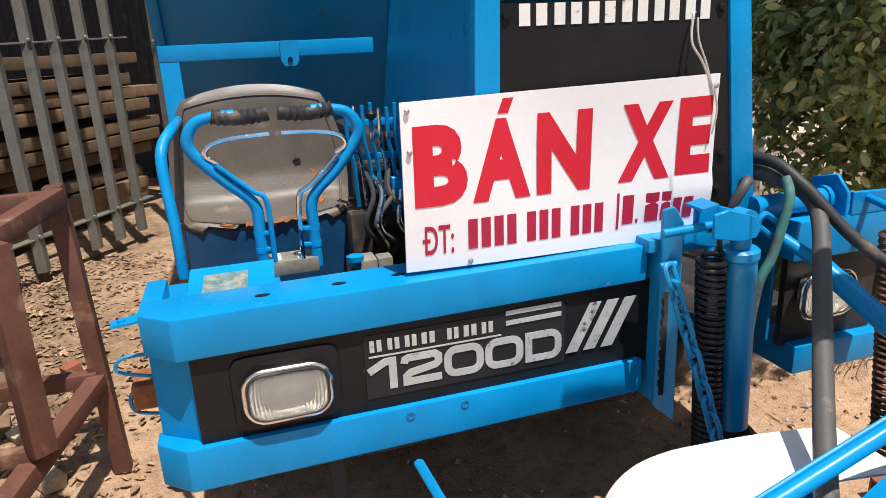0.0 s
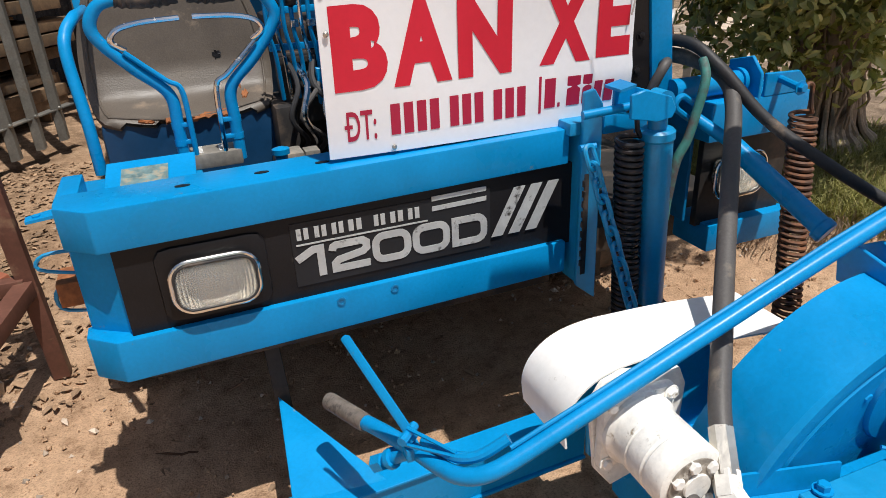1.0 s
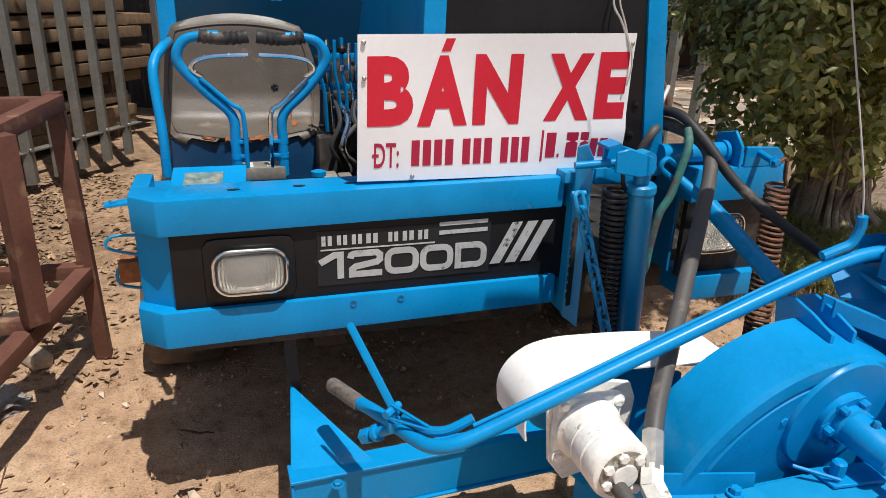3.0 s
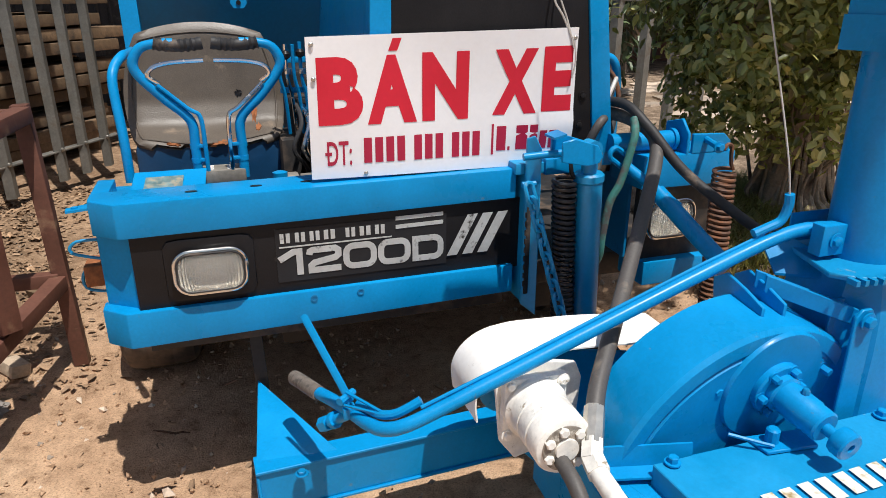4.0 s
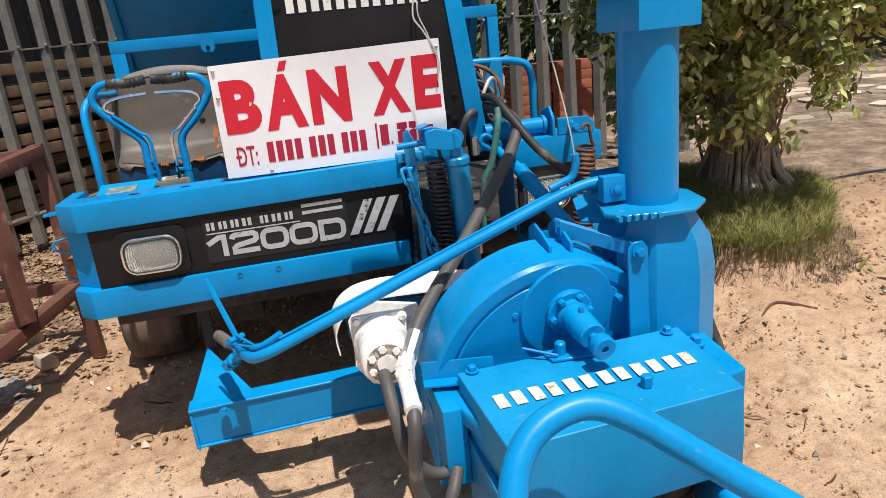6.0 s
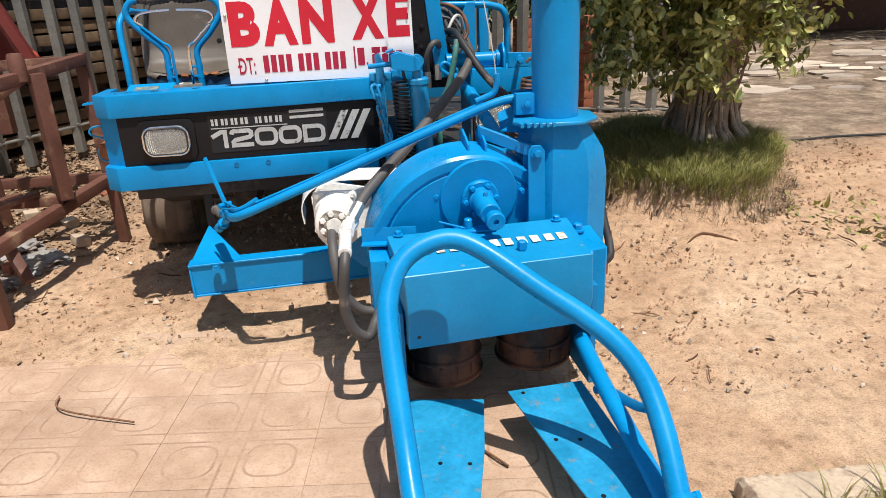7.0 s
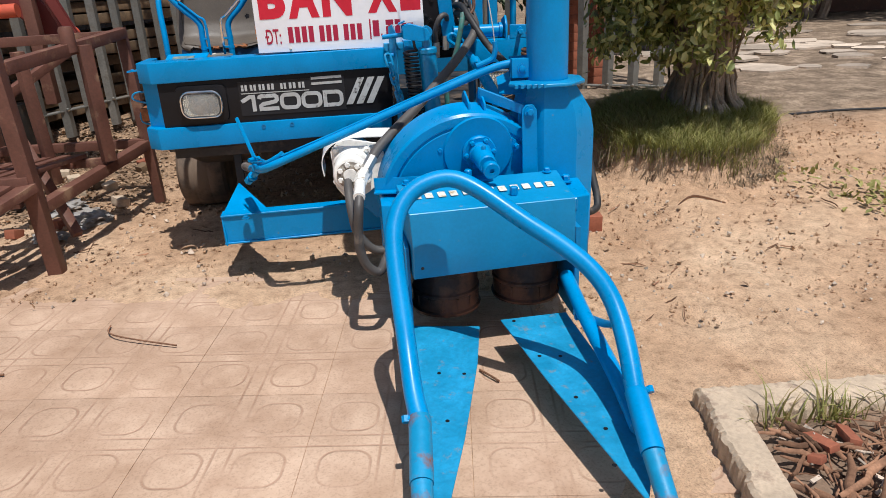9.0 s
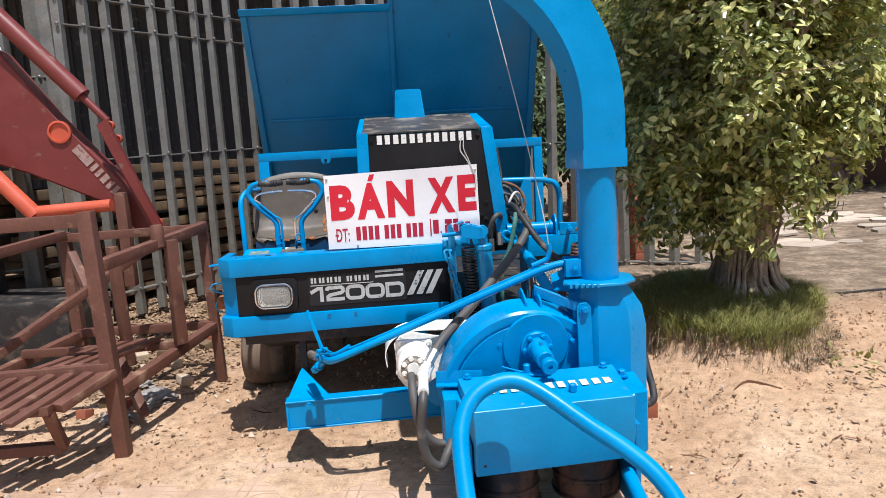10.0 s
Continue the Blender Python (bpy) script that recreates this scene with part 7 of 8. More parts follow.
for i in range(46):
    t = r2.random()
    a = 2 * math.pi * r2.random()
    e = r2.uniform(-0.75, 1.0)
    rad = math.sqrt(max(0.05, 1 - e * e))
    end = Vector((CX + 0.70 * rad * math.cos(a), CY + 0.70 * rad * math.sin(a), CZ + 1.05 * e))
    st = tops[i % 9].lerp(Vector((CX, CY, CZ)), 0.25 * r2.random())
    bb = B()
    pts = limb(bb, st, end, 0.020, 0.004, i, 0.12)
    part("branch", bb, bark, tree)
    for q in range(3, len(pts)):
        for _ in range(2):
            o = pts[q] + Vector((r2.gauss(0, 0.16), r2.gauss(0, 0.16), r2.gauss(0, 0.16)))
            limb(bm, pts[q], o, 0.004, 0.0015, i * 50 + q, 0.15, 3, 5)
tagged(part("twiggery", bm, bark, tree), kind="stuff")
for i in range(15500):
    a = 2 * math.pi * r2.random()
    e = r2.uniform(-1, 1)
    rad = math.sqrt(1 - e * e)
    u = Vector((rad * math.cos(a), rad * math.sin(a), e))
    lump = 1 + 0.30 * noise.noise(u * 2.3) + 0.26 * noise.noise(u * 5.5) + 0.20 * noise.noise(u * 11)
    rr_ = (r2.random() ** 0.42) * lump
    wide = 0.98 + 0.14 * ease((u.z + 0.55) / 0.9)
    p = Vector((CX + 0.84 * wide * u.x * rr_, CY + 0.80 * wide * u.y * rr_, CZ + 1.34 * u.z * rr_))
    if p.z < tz + (0.26 if p.x < TX - 0.15 else 0.46) + 0.3 * noise.noise((p.x * 3, p.y * 3, 1)) or noise.noise(p * 4.6) < 0.02 + 0.10 * noise.noise(p * 11):
        continue
    if p.x < 2.22 + 0.18 * noise.noise((p.z * 3, p.y * 3, 4)):
        continue
    for _ in range(6):
        q = p + Vector((r2.gauss(0, 0.034), r2.gauss(0, 0.034), r2.gauss(0, 0.034)))
        pts_leaf.append((q, u * 0.8 + (q - p).normalized() * 0.6 + Vector((0, 0, 0.3))))
# leaf lobe and branches above the view, added to shade lower crown and mound
for i in range(520):
    a, e = 2 * math.pi * r2.random(), r2.uniform(-1, 1)
    rad = math.sqrt(1 - e * e) * r2.random() ** 0.4
    p = Vector((2.48 + 0.42 * rad * math.cos(a), 0.05 + 0.46 * rad * math.sin(a), tz + 2.75 + 0.34 * e))
    if noise.noise(p * 4.6) < -0.1:
        continue
    for _ in range(6):
        q = p + Vector((r2.gauss(0, 0.04), r2.gauss(0, 0.04), r2.gauss(0, 0.04)))
        pts_leaf.append((q, (q - p).normalized() * 0.6 + Vector((0, -0.2, 0.5))))
for i in range(7):
    bb = B()
    limb(bb, (CX, CY, CZ + 0.6), (2.48 + r2.gauss(0, 0.2), 0.05 + r2.gauss(0, 0.2), tz + 2.7 + r2.gauss(0, 0.12)), 0.020, 0.004, 700 + i, 0.1)
    part("branch", bb, bark, tree)
# hanging roots and thin stems round the trunk
for i in range(26):
    a = 2 * math.pi * r2.random()
    k = r2.uniform(0.11, 0.21)
    x, y = TX - 0.05 + k * math.cos(a), TY + k * math.sin(a)
    bb = B()
    limb(bb, (x, y, ground_z(x, y) - 0.02), (x + r2.uniform(-0.08, 0.08), y + r2.uniform(-0.08, 0.08), tz + r2.uniform(0.5, 0.9)), r2.uniform(0.006, 0.014), 0.004, 300 + i, 0.10)
    part("hanging_root", bb, bark, tree)
# pale roots that flare over the mound at the foot of the trunk
for i in range(16):
    a = radians(200 + 150 * i / 15) + r2.uniform(-0.08, 0.08)
    k0, k1 = r2.uniform(0.16, 0.20), r2.uniform(0.27, 0.36)
    c, q = math.cos(a), math.sin(a)
    bb = B()
    foot = Vector((TX + k1 * c, TY + k1 * q, ground_z(TX + k1 * c, TY + k1 * q) - 0.02))
    rod(bb, curve_pts([(TX + 0.13 * c, TY + 0.13 * q, tz + r2.uniform(0.30, 0.55)), (TX + k0 * c, TY + k0 * q, tz + 0.12), (TX + k0 * 1.3 * c, TY + k0 * 1.3 * q, tz + 0.04), foot], 4), [0.010, 0.011, 0.012, 0.013, 0.014, 0.015, 0.017, 0.019, 0.020, 0.018, 0.015, 0.012, 0.008], 7)
    part("root", bb, root_mat, tree, "pale twisted root")
me = leaf_cloud(pts_leaf, 0.060, 11, facing=True)
me.materials.append(leaf_mat)
crown = new("crown", me)
me.transform(Matrix.Translation(-ORIGIN[tree.name]))
crown.parent = tree
tagged(crown, "dense glossy green leaves with yellow-green tips", kind="stuff")


def blades(spots, lo, hi, width, seed, bend=0.5):
    r = random.Random(seed)
    verts, faces = [], []
    for x, y, z in spots:
        a = 2 * math.pi * r.random()
        h = r.uniform(lo, hi)
        d = Vector((math.cos(a), math.sin(a), 0))
        s = Vector((-d.y, d.x, 0)) * width * r.uniform(0.6, 1.3)
        lean = bend * h * r.uniform(0.2, 1.2)
        k = len(verts)
        b = Vector((x, y, z - 0.005))
        verts += [b - s, b + s, b + d * lean * 0.35 + Vector((0, 0, h * 0.6)) - s * 0.7, b + d * lean * 0.35 + Vector((0, 0, h * 0.6)) + s * 0.7, b + d * lean + Vector((0, 0, h * 0.9))]
        faces += [(k, k + 1, k + 3, k + 2), (k + 2, k + 3, k + 4)]
    me = bpy.data.meshes.new("blades")
    me.from_pydata(verts, [], faces)
    return me


def stuff(name, me, material, label, category):
    me.materials.append(material)
    return tagged(new(name, me), label, category, kind="stuff")


spots = []
r3 = random.Random(21)
while len(spots) < 26000:
    x, y = r3.uniform(2.2, 3.8), r3.uniform(0.0, 1.9)
    d = mound_d(x, y)
    if d < 0.93 + 0.05 * r3.random() ** 3 and noise.noise((x * 4.5, y * 4.5, 5)) > -0.35 - 0.3 * r3.random() and math.hypot(x - TX, y - TY) > 0.2:
        spots.append((x, y, ground_z(x, y)))
stuff("mound_grass", blades(spots, 0.03, 0.135, 0.0026, 5, 1.2), grass_mat, "short yellowing green grass on the tree mound", "grass")
spots = []
while len(spots) < 1200:
    a = r3.uniform(0, 2 * math.pi)
    k = r3.uniform(0.88, 1.10)
    x, y = MX + MRX * k * math.cos(a), MY + MRY * k * math.sin(a)
    spots.append((x, y, ground_z(x, y)))
fringe = blades(spots, 0.02, 0.06, 0.0030, 6, 1.5)
verts, faces = [tuple(v.co) for v in fringe.vertices], [tuple(p.vertices) for p in fringe.polygons]
for i in range(2600):
    a = r3.uniform(0, 2 * math.pi)
    k = r3.uniform(0.80, 1.02) + 0.15 * noise.noise((math.cos(a) * 3, math.sin(a) * 3, 1.0))
    x, y = MX + MRX * k * math.cos(a), MY + MRY * k * math.sin(a)
    o = Vector((math.cos(a + r3.gauss(0, 0.9)), math.sin(a + r3.gauss(0, 0.9)), 0))
    s = Vector((-o.y, o.x, 0)) * r3.uniform(0.0008, 0.0026)
    b = Vector((x, y, ground_z(x, y) + r3.uniform(0, 0.03)))
    out, fall = r3.uniform(0.02, 0.10), r3.uniform(0.01, 0.09)
    q = len(verts)
    c, e = b + o * out * 0.7 + Vector((0, 0, 0.012)), b + o * out - Vector((0, 0, fall))
    verts += [tuple(v) for v in (b - s, b + s, c - s, c + s, e)]
    faces += [(q, q + 1, q + 3, q + 2), (q + 2, q + 3, q + 4)]
roots = bpy.data.meshes.new("roots")
roots.from_pydata(verts, [], faces)
stuff("mound_roots", roots, straw, "dead straw and bare roots at the mound's broken edge", "roots")

# green weeds at the yard's edge
for n_, (x, y, c, h) in enumerate(((3.55, -0.10, 120, 0.16), (3.35, 0.18, 40, 0.10))):
    pts = [((x + r3.gauss(0, 0.12), y + r3.gauss(0, 0.12), ground_z(x, y) + abs(r3.gauss(0, 0.5)) * h), (0, 0, 0.6)) for _ in range(c)]
    me = leaf_cloud(pts, 0.045, 30 + n_)
    me.materials.append(grass_mat)
    tagged(new("weed", me), "small green weed growing in the dirt", "weed", kind="stuff")


# hedge and trees in the distance
def far_leaves(cx, cy, cz, rx, ry, rz, count, size, seed):
    r = random.Random(seed)
    pts = []
    while len(pts) < count:
        u = Vector((r.gauss(0, 1), r.gauss(0, 1), r.gauss(0, 1))).normalized()
        lump = 1 + 0.25 * noise.noise(u * 2.1 + Vector((seed, 0, 0))) + 0.12 * noise.noise(u * 5 + Vector((0, seed, 0)))
        k = r.random() ** 0.4 * lump
        pts.append(((cx + rx * u.x * k, cy + ry * u.y * k, max(0.02, cz + rz * u.z * k)), u))
    return leaf_cloud(pts, size, seed)


for i, (x, y, z, rx, ry, rz, c) in enumerate(((4.6, 6.4, 1.7, 1.4, 1.0, 1.5, 4200), (6.8, 8.8, 3.2, 2.2, 1.6, 2.2, 5200), (9.6, 9.5, 3.4, 2.6, 1.8, 2.4, 5200), (12.5, 8.0, 3.2, 2.6, 1.8, 2.6, 4200), (-4.6, 4.2, 1.4, 1.1, 0.9, 1.3, 2600), (3.0, 8.8, 2.6, 1.8, 1.4, 2.2, 3600))):
    bush = thing("background_tree", (x, y, 0), "dark leafy tree in the shade beyond the yard", "tree", group="far trees")
    me = far_leaves(x, y, z, rx, ry, rz, c, 0.17, 60 + i)
    me.materials.append(leaf_dark)
    me.transform(Matrix.Translation(-Vector((x, y, 0))))
    cr = tagged(new("crown", me), kind="stuff")
    cr.parent = bush
    bm = B()
    for j in range(4):
        limb(bm, (x + 0.1 * j, y, -0.1), (x + rx * 0.5 * math.cos(j * 1.7), y + 0.4 * math.sin(j * 1.7), z), 0.10, 0.03, 90 + i * 5 + j, 0.06)
    part("trunk", bm, bark, bush)

# low shed roof line and wall far across the road
bm = B()
box(bm, (6.6, 10.6, -0.3), (18, 10.9, 1.5), 0.02)
slab(bm, [(6.2, 9.6, 1.35), (18, 9.6, 1.35), (18, 11.6, 2.2), (6.2, 11.6, 2.2)], (0, 0, 0.08))
solid("far_building", bm, rust, "low brown building in the shade across the road", "building", at=(10, 10.6, 0))
bm = B()
box(bm, (-30, 26, -1), (60, 26.5, 9))
solid("backdrop", bm, leaf_dark, "dark belt of trees in the far distance", "backdrop", kind="structure", at=(10, 26, 0))

# ---- planter with its kerb ----
bm = B()
KZ = 0.072
kerb_runs = (([(1.866, -1.515), (1.951, -1.636), (4.60, -1.800), (4.60, -1.690)]), ([(1.866, -1.515), (1.430, -3.90), (1.520, -3.90), (1.951, -1.636)]))
for run in kerb_runs:
    k = 420
    left = [Vector((*run[0], 0)).lerp(Vector((*(run[3] if run is kerb_runs[0] else run[1]), 0)), i / k) for i in range(k + 1)]
    right = [Vector((*run[1], 0)).lerp(Vector((*run[2], 0)), i / k) for i in range(k + 1)] if run is kerb_runs[0] else [Vector((*run[3], 0)).lerp(Vector((*run[2], 0)), i / k) for i in range(k + 1)]
    rows = []
    for i, (p, q) in enumerate(zip(left, right)):
        j = lambda s: 0.007 * noise.noise((p.x * 9 + s, p.y * 9, s)) + 0.0060 * noise.noise((p.x * 71 + s, p.y * 53, s * 3)) + 0.004 * noise.noise((p.x * 190, p.y * 170 + s, s * 5))
        g0 = ground_z(p.x, p.y)
        jp = Vector((j(1), j(2), 0))
        rows.append([bm.verts.new(v) for v in (
            p + jp + Vector((-0.008, 0.003, g0 - 0.06)), p + jp * 1.5 + Vector((-0.002, 0.002, g0 + KZ - 0.012 + j(3) * 0.7)), p + jp * 1.1 + Vector((0.007, -0.005, g0 + KZ + j(4) * 0.4)),
            p.lerp(q, 0.5) + Vector((0, 0, g0 + KZ + 0.006 + j(6) * 0.4)), q + Vector((-0.012, 0.010, g0 + KZ + j(5) * 0.5)), q + Vector((j(8), j(9), g0 + KZ - 0.02)), q + Vector((0, 0, g0 - 0.10)))])
    for a, b in zip(rows, rows[1:]):
        for i in range(6):
            bm.faces.new((a[i], b[i], b[i + 1], a[i + 1]))
    bm.faces.new(rows[0])
    bm.faces.new(rows[-1])
kerb = solid("planter_kerb", bm, concrete, "crumbling raw concrete kerb around a planting bed", "kerb", kind="structure", at=(2.1, -1.3, 0), sharp=28)
bm = B()
g = []
for i in range(50):
    row = []
    for j in range(46):
        x, y = 1.90 + i * 0.05 - j * 0.0088, -1.64 - j * 0.05
        row.append(bm.verts.new((x, y, ground_z(x, y) + 0.018 + 0.030 * noise.fractal((x * 5, y * 5, 3), 1, 2, 4))))
    g.append(row)
for a, b in zip(g, g[1:]):
    for j in range(45):
        bm.faces.new((a[j], b[j], b[j + 1], a[j + 1]))
solid("planter_soil", bm, soil, "dark soil of the planting bed", "soil", kind="structure", at=(2.5, -1.8, 0), sharp=180)


def stick(bm, p, ang_, L, r, r5, lift=0.02):
    d = Vector((math.cos(ang_), math.sin(ang_), r5.uniform(-0.1, 0.25)))
    pts = [Vector(p) + d * (L * (i / 4 - 0.5)) + Vector((r5.uniform(-1, 1), r5.uniform(-1, 1), r5.uniform(0, 1))) * L * 0.06 + Vector((0, 0, lift)) for i in range(5)]
    rod(bm, pts, [r * 0.7, r, r * 1.1, r, r * 0.5], 6, flat=r5.uniform(0.4, 1.0))


r5 = random.Random(77)
bm = B()
for i in range(900):
    y = r5.uniform(-2.8, -1.74)
    x = r5.uniform(1.96 + 0.18 * (y + 1.7), 3.1)
    stick(bm, (x, y, ground_z(x, y) + 0.02 + 0.03 * r5.random()), r5.uniform(0, math.pi), r5.uniform(0.03, 0.18), r5.uniform(0.002, 0.007), r5)
for i in range(7):
    x, y = 2.10 + r5.gauss(0, 0.06), -2.02 + r5.gauss(0, 0.08)
    stick(bm, (x, y, ground_z(x, y) + 0.05), 1.2 + r5.gauss(0, 0.35), r5.uniform(0.16, 0.34), r5.uniform(0.007, 0.014), r5, 0.02)
me = finish(bm, "planter_debris", stick_mat, 60)
tagged(new("planter_debris", me), "heap of dry sticks, bark and roots in the planting bed", "debris", kind="stuff")
chips = B()
for i in range(90):
    y = r5.uniform(-2.3, -1.74)
    clip_x = r5.uniform(1.97 + 0.18 * (y + 1.7), 2.5)
    w, L = r5.uniform(0.004, 0.012), r5.uniform(0.012, 0.045)
    m = Matrix.Translation((clip_x, y, ground_z(clip_x, y) + 0.062)) @ Euler((r5.gauss(0, 0.3), r5.gauss(0, 0.3), r5.uniform(0, 6))).to_matrix().to_4x4()
    box(chips, (-L / 2, -w / 2, -0.002), (L / 2, w / 2, 0.002), 0.0, m)
tagged(new("wood_chips", finish(chips, "wood_chips", pebble_mat, 20)), "pale chips and scraps in the planting bed", "chips", kind="stuff")
for x, y, a, L in ((2.06, -1.80, 100, 0.10), (2.15, -1.79, 75, 0.085), (2.01, -1.86, 40, 0.05)):
    bm = B()
    m = Matrix.Translation((x, y, ground_z(x, y) + 0.065)) @ Matrix.Rotation(radians(a), 4, 'Z') @ Matrix.Rotation(radians(r5.uniform(-20, 20)), 4, 'X') @ Matrix.Rotation(radians(r5.uniform(5, 22)), 4, 'Y')
    box(bm, (-L / 2, -0.017, -0.010), (L / 2, 0.017, 0.010), 0.003, m)
    solid("brick_shard", bm, brick_mat, "broken orange brick shard on the planting bed", "brick", group="brick shards", at=(x, y, 0))
spots = [(x0 + r5.gauss(0, 0.03), y0 + r5.gauss(0, 0.012), ground_z(x0, y0) + 0.03) for x0, y0 in ((2.03, -1.675), (2.17, -1.68), (2.22, -1.685), (2.38, -1.69), (2.5, -1.72), (2.75, -1.72)) for _ in range(26)]
stuff("grass_tufts", blades(spots, 0.06, 0.17, 0.0030, 9, 1.0), grass_mat, "sparse grass tufts along the kerb", "grass")

# ---- litter on the yard ----
r6 = random.Random(5)
verts, faces = [], []


def litter_ok(x, y):
    return not (y < -1.50 and x > 1.75)


pts = []
while len(pts) < 4200:
    if r6.random() < 0.975:
        x, y = r6.gauss(-1.15, 0.5), r6.uniform(-0.1, 3.6) if r6.random() < 0.12 else r6.uniform(0.8, 3.6)
    elif r6.random() < 0.5:
        x, y = r6.uniform(-1.5, 2.0), r6.gauss(0.5, 0.5)
    else:
        x, y = r6.uniform(1.7, 4.2), r6.uniform(-1.1, 2.6)
    if litter_ok(x, y):
        pts.append(((x, y, ground_z(x, y) + 0.012), (r6.uniform(-1, 1) * 3, r6.uniform(-1, 1) * 3, 0.2)))
me = leaf_cloud(pts, 0.042, 3, 0.0, 0.5)
stuff("leaf_litter", me, litter_mat, "scattered dry brown leaves on the dirt", "leaves")
for x, y, a, L in ((-0.02, 0.13, 20, 0.10), (-0.30, 0.35, 160, 0.08), (-0.36, 0.20, 200, 0.07), (0.02, 0.48, 40, 0.07), (0.10, -0.05, 10, 0.06)):
    me = leaf_cloud([((0, 0, 0), (1, 0, 0.0))], L, 5 + int(L * 1000), 0, 0.5)
    me.materials.append(litter_mat)
    ob = tagged(new("dry_leaf", me), "curled dry brown leaf on the dirt", "leaf", group="dry leaves")
    ob.matrix_basis = Matrix.Translation((x, y, ground_z(x, y) + 0.022)) @ Matrix.Rotation(radians(a), 4, 'Z')
bm = B()
for i in range(1500):
    if r6.random() < 0.6:
        x, y = r6.uniform(1.4, 4.4), r6.uniform(-1.15, 1.4)
    else:
        x, y = r6.uniform(-1.8, 1.6), r6.uniform(-0.4, 2.4)
    if not litter_ok(x, y):
        continue
    s = abs(r6.gauss(0, 0.0055)) + 0.003
    m = Matrix.Translation((x, y, ground_z(x, y) + 0.006 + s * 0.3)) @ Euler((r6.random() * 6, r6.random() * 6, r6.random() * 6)).to_matrix().to_4x4()
    vs = [bm.verts.new(m @ Vector((s * a * r6.uniform(0.7, 1.3), s * b * r6.uniform(0.7, 1.3), s * c * r6.uniform(0.5, 1.0)))) for a, b, c in ((1, 0, 0), (-1, 0, 0), (0, 1, 0), (0, -1, 0), (0, 0, 1), (0, 0, -1))]
    for a, b, c in ((0, 2, 4), (2, 1, 4), (1, 3, 4), (3, 0, 4), (2, 0, 5), (1, 2, 5), (3, 1, 5), (0, 3, 5)):
        bm.faces.new((vs[a], vs[b], vs[c]))
def clod(bm, x, y, s, r):
    m = Matrix.Translation((x, y, ground_z(x, y) + 0.010 + s * 0.15)) @ Euler((r.random() * 6, r.random() * 6, r.random() * 6)).to_matrix().to_4x4()
    vs = [bm.verts.new(m @ Vector((s * a * r.uniform(0.6, 1.3), s * b * r.uniform(0.6, 1.3), s * c * r.uniform(0.4, 0.9)))) for a, b, c in ((1, 0, 0), (-1, 0, 0), (0, 1, 0), (0, -1, 0), (0, 0, 1), (0, 0, -1))]
    for a, b, c in ((0, 2, 4), (2, 1, 4), (1, 3, 4), (3, 0, 4), (2, 0, 5), (1, 2, 5), (3, 1, 5), (0, 3, 5)):
        bm.faces.new((vs[a], vs[b], vs[c]))


me = finish(bm, "pebbles", pebble_mat, 20)
lumps = B()
for i in range(7500):
    x, y = r6.uniform(1.55, 4.4), r6.uniform(-1.05, 1.5)
    if litter_ok(x, y) and noise.noise((x * 1.8, y * 1.8, 8.0)) > r6.uniform(-0.5, 0.4):
        clod(lumps, x, y, abs(r6.gauss(0, 0.0050)) + 0.0025, r6)
for i in range(2600):
    x, y = r6.uniform(-1.7, 0.9), r6.uniform(-0.35, 2.4)
    clod(lumps, x, y, abs(r6.gauss(0, 0.005)) + 0.0025, r6)
tagged(new("clods", finish(lumps, "clods", dirt, 20)), "crumbled clods of dry sandy dirt", "dirt", kind="stuff")
tagged(new("pebbles", me), "small stones scattered over the dirt", "stones", kind="stuff")
bm = B()
for i in range(70):
    x, y = (r6.uniform(1.7, 3.6), r6.uniform(-1.0, 0.9)) if r6.random() < 0.6 else (r6.uniform(-1.6, 0.4), r6.uniform(0.0, 2.0))
    stick(bm, (x, y, ground_z(x, y)), r6.uniform(0, 3.14), r6.uniform(0.03, 0.14), r6.uniform(0.0015, 0.004), r6, 0.010)
me = finish(bm, "twigs", stick_mat, 60)
tagged(new("twigs", me), "thin dry twigs on the dirt", "twigs", kind="stuff")


def twig(pts, r, label):
    bm = B()
    pts = [(x, y, ground_z(x, y) + 0.010 + h) for x, y, h in pts]
    rod(bm, curve_pts(pts, 4), r, 6)
    return solid("twig", bm, stick_mat, label, "twig", group="long twigs", at=pts[0])


twig([(-0.12, -0.62, 0), (-0.10, -0.70, 0.01), (-0.02, -0.76, 0.012), (0.18, -0.84, 0.004)], 0.0032, "curved brown twig on the paving")
twig([(-0.75, -0.93, 0), (-0.38, -0.93, 0)], 0.0045, "straight dark twig on the paving")
twig([(1.25, -1.20, 0), (1.275, -1.245, 0.004), (1.30, -1.28, 0)], 0.004, "short twig between the guide plates")
twig([(2.55, 0.05, 0.0), (2.66, 0.10, 0.02), (2.80, 0.02, 0.0)], 0.006, "pale crooked twig on the dirt")

# thin dark line along the ground, built as a round rod
bm = B()
rod(bm, curve_pts([(x, y, ground_z(x, y) + 0.014) for x, y in ((3.82, 1.44), (4.1, 1.41), (4.4, 1.43), (4.8, 1.38), (5.4, 1.30), (6.2, 1.22))], 5), 0.009, 8)
solid("cable", bm, rubber, "thin dark line laid across the dirt", "cable", at=(3.82, 1.44, 0.2))
bm = B()
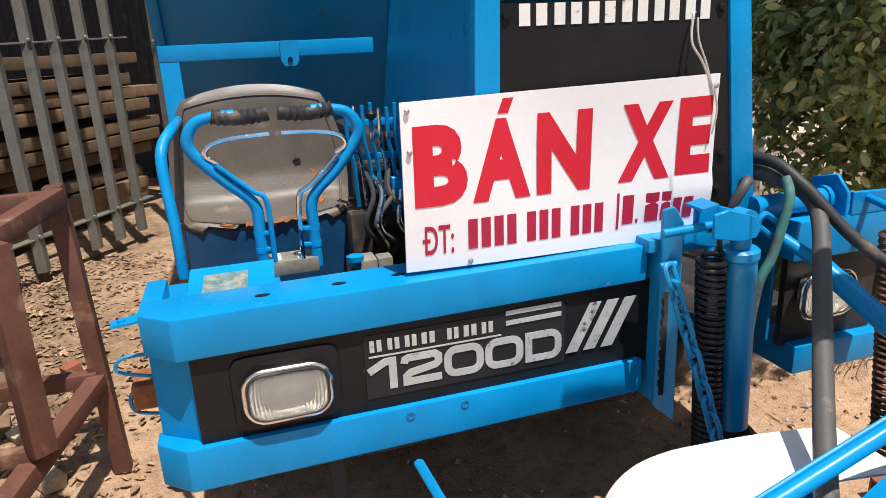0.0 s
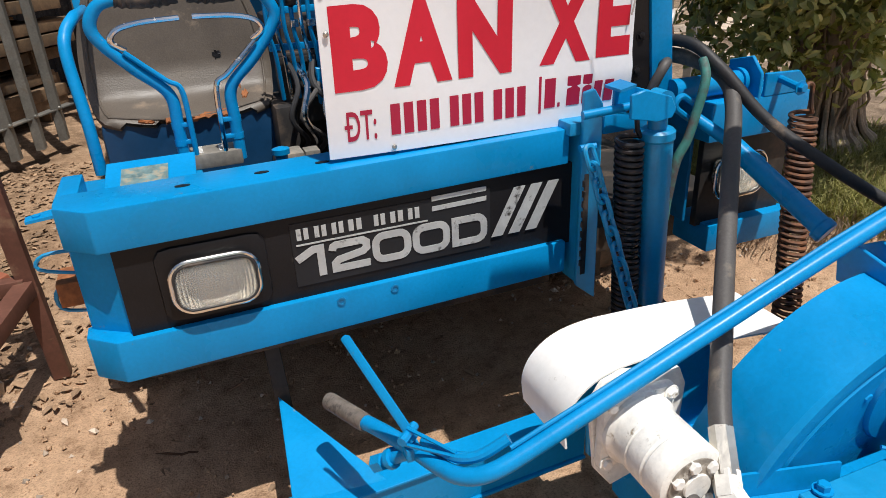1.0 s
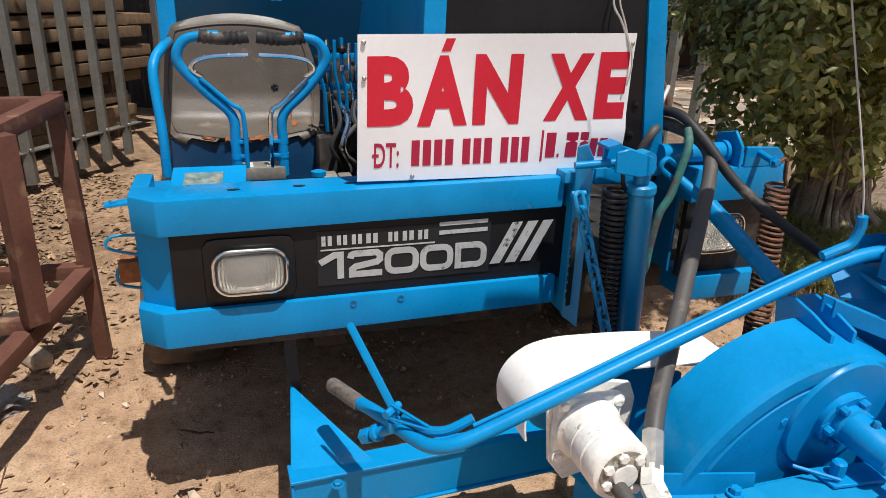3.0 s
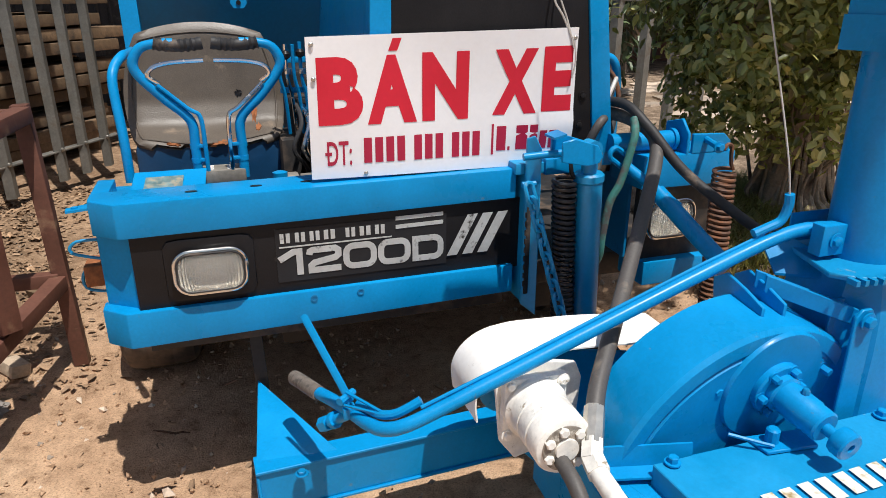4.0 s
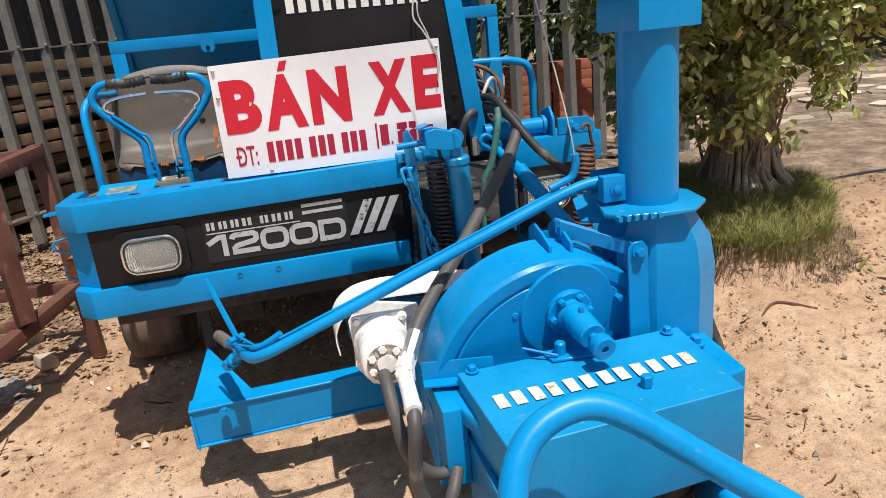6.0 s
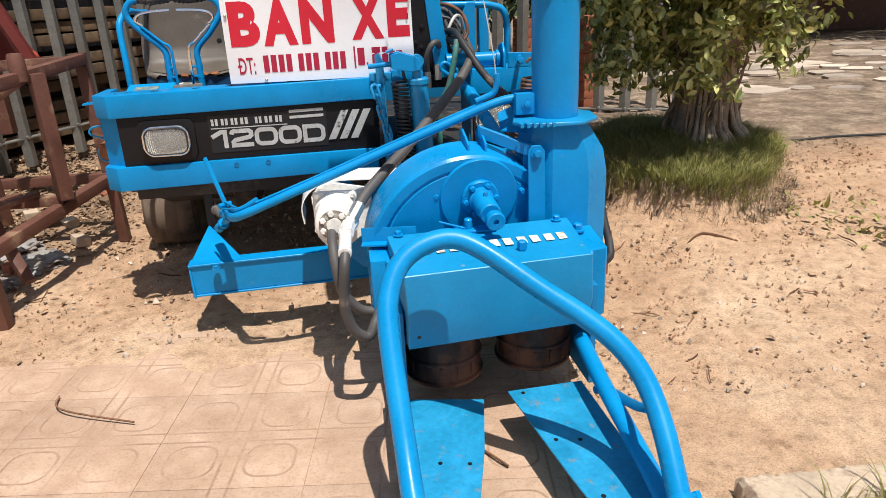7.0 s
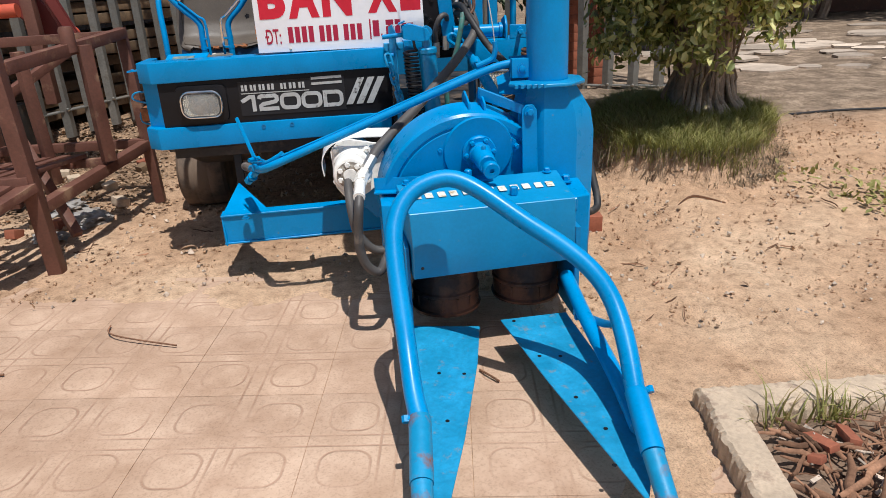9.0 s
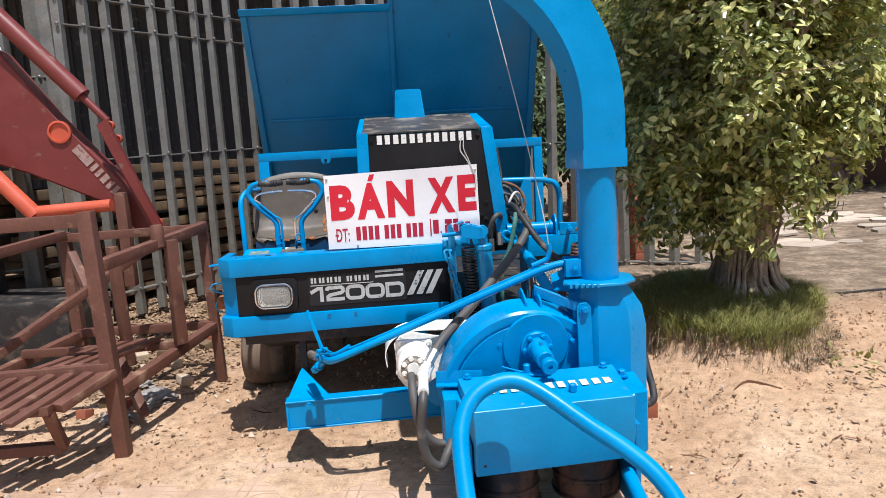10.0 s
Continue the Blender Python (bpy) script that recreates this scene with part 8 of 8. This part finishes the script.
for i in range(60):
    x, y = r6.uniform(4.6, 9.5), r6.uniform(3.2, 7.6)
    a, k = r6.uniform(0, 6.28), r6.uniform(0.14, 0.42)
    ring = [(x + k * r6.uniform(0.7, 1.2) * math.cos(a + j * 0.9), y + k * r6.uniform(0.5, 0.9) * math.sin(a + j * 0.9), ground_z(x, y) + 0.004) for j in range(7)]
    slab(bm, ring, (0, 0, r6.uniform(0.012, 0.03)))
tagged(new("road_stones", finish(bm, "road_stones", pebble_mat, 30)), "pale flat stones worn flush with the road", "stones", kind="stuff")

# crumpled sacks under the rack
for x, y, s, sd in ((-0.66, 0.72, 0.13, 1), (-0.85, 0.95, 0.12, 2), (-0.75, 0.45, 0.08, 3)):
    bm = B()
    bmesh.ops.create_icosphere(bm, subdivisions=4, radius=1.0)
    for v in bm.verts:
        c = v.co.copy()
        k = 1 + 0.45 * noise.fractal(c * 1.8 + Vector((sd * 3, 0, 0)), 0.6, 2.2, 4)
        v.co = Vector((x + c.x * s * k, y + c.y * s * 0.8 * k, ground_z(x, y) + max(-0.01, 0.03 + c.z * s * 0.32 * k)))
    solid("crumpled_sack", bm, sheet_mat, "crumpled dirty white plastic sack under the rack", "sack", group="sacks", at=(x, y, 0), sharp=25)
# broken bricks and off-cuts under and behind the rack
for i in range(22):
    x, y = r6.uniform(-1.6, -0.55), r6.uniform(0.2, 2.0)
    bm = B()
    L = r6.uniform(0.05, 0.16)
    m = Matrix.Translation((x, y, ground_z(x, y) + 0.03)) @ Matrix.Rotation(r6.uniform(0, 3), 4, 'Z') @ Matrix.Rotation(r6.uniform(-0.3, 0.3), 4, 'X')
    box(bm, (-L / 2, -0.035, -0.025), (L / 2, 0.035, 0.025), 0.004, m)
    solid("rubble_piece", bm, (brick_mat, wood, concrete)[i % 3], "broken brick or wood off-cut in the rubble", "rubble", group="rubble", at=(x, y, 0))

# ---- paving tiles ----
paving = thing("pavement", (0.4, -1.8, 0.0), "worn sand-coloured pressed concrete paving tiles", "pavement", kind="structure")
TP = 0.476
TILES = Matrix.Translation((0.725, -1.237, 0)) @ Matrix.Rotation(radians(-8.4), 4, 'Z')
bm = B()
box(bm, (-TP / 2 + 0.0008, -TP / 2 + 0.0008, -0.03), (TP / 2 - 0.0008, TP / 2 - 0.0008, 0.0), 0.0009)
tile_me = finish(bm, "tile", tile_mat)
r7 = random.Random(12)
for i in range(-7, 4):
    for j in range(-3, 7):
        x, y = (TILES @ Vector((TP * (i + 0.5), -TP * (j - 0.5), 0))).xy
        if not any(tile_cover(x + a, y + b) > -0.04 for a in (-0.2, 0, 0.2) for b in (-0.2, 0, 0.2)):
            continue
        ob = new("tile", tile_me)
        ob.parent = paving
        ob.matrix_basis = Matrix.Translation(Vector((x, y, ground_z(x, y) + 0.001 + r7.uniform(-0.0006, 0.0006))) - ORIGIN[paving.name]) @ Matrix.Rotation(radians(0.69), 4, 'Y') @ Matrix.Rotation(radians(-8.4), 4, 'Z') @ Matrix.Rotation(r7.uniform(-0.001, 0.001), 4, 'X') @ Matrix.Rotation(radians(90 * r7.randrange(4)), 4, 'Z')
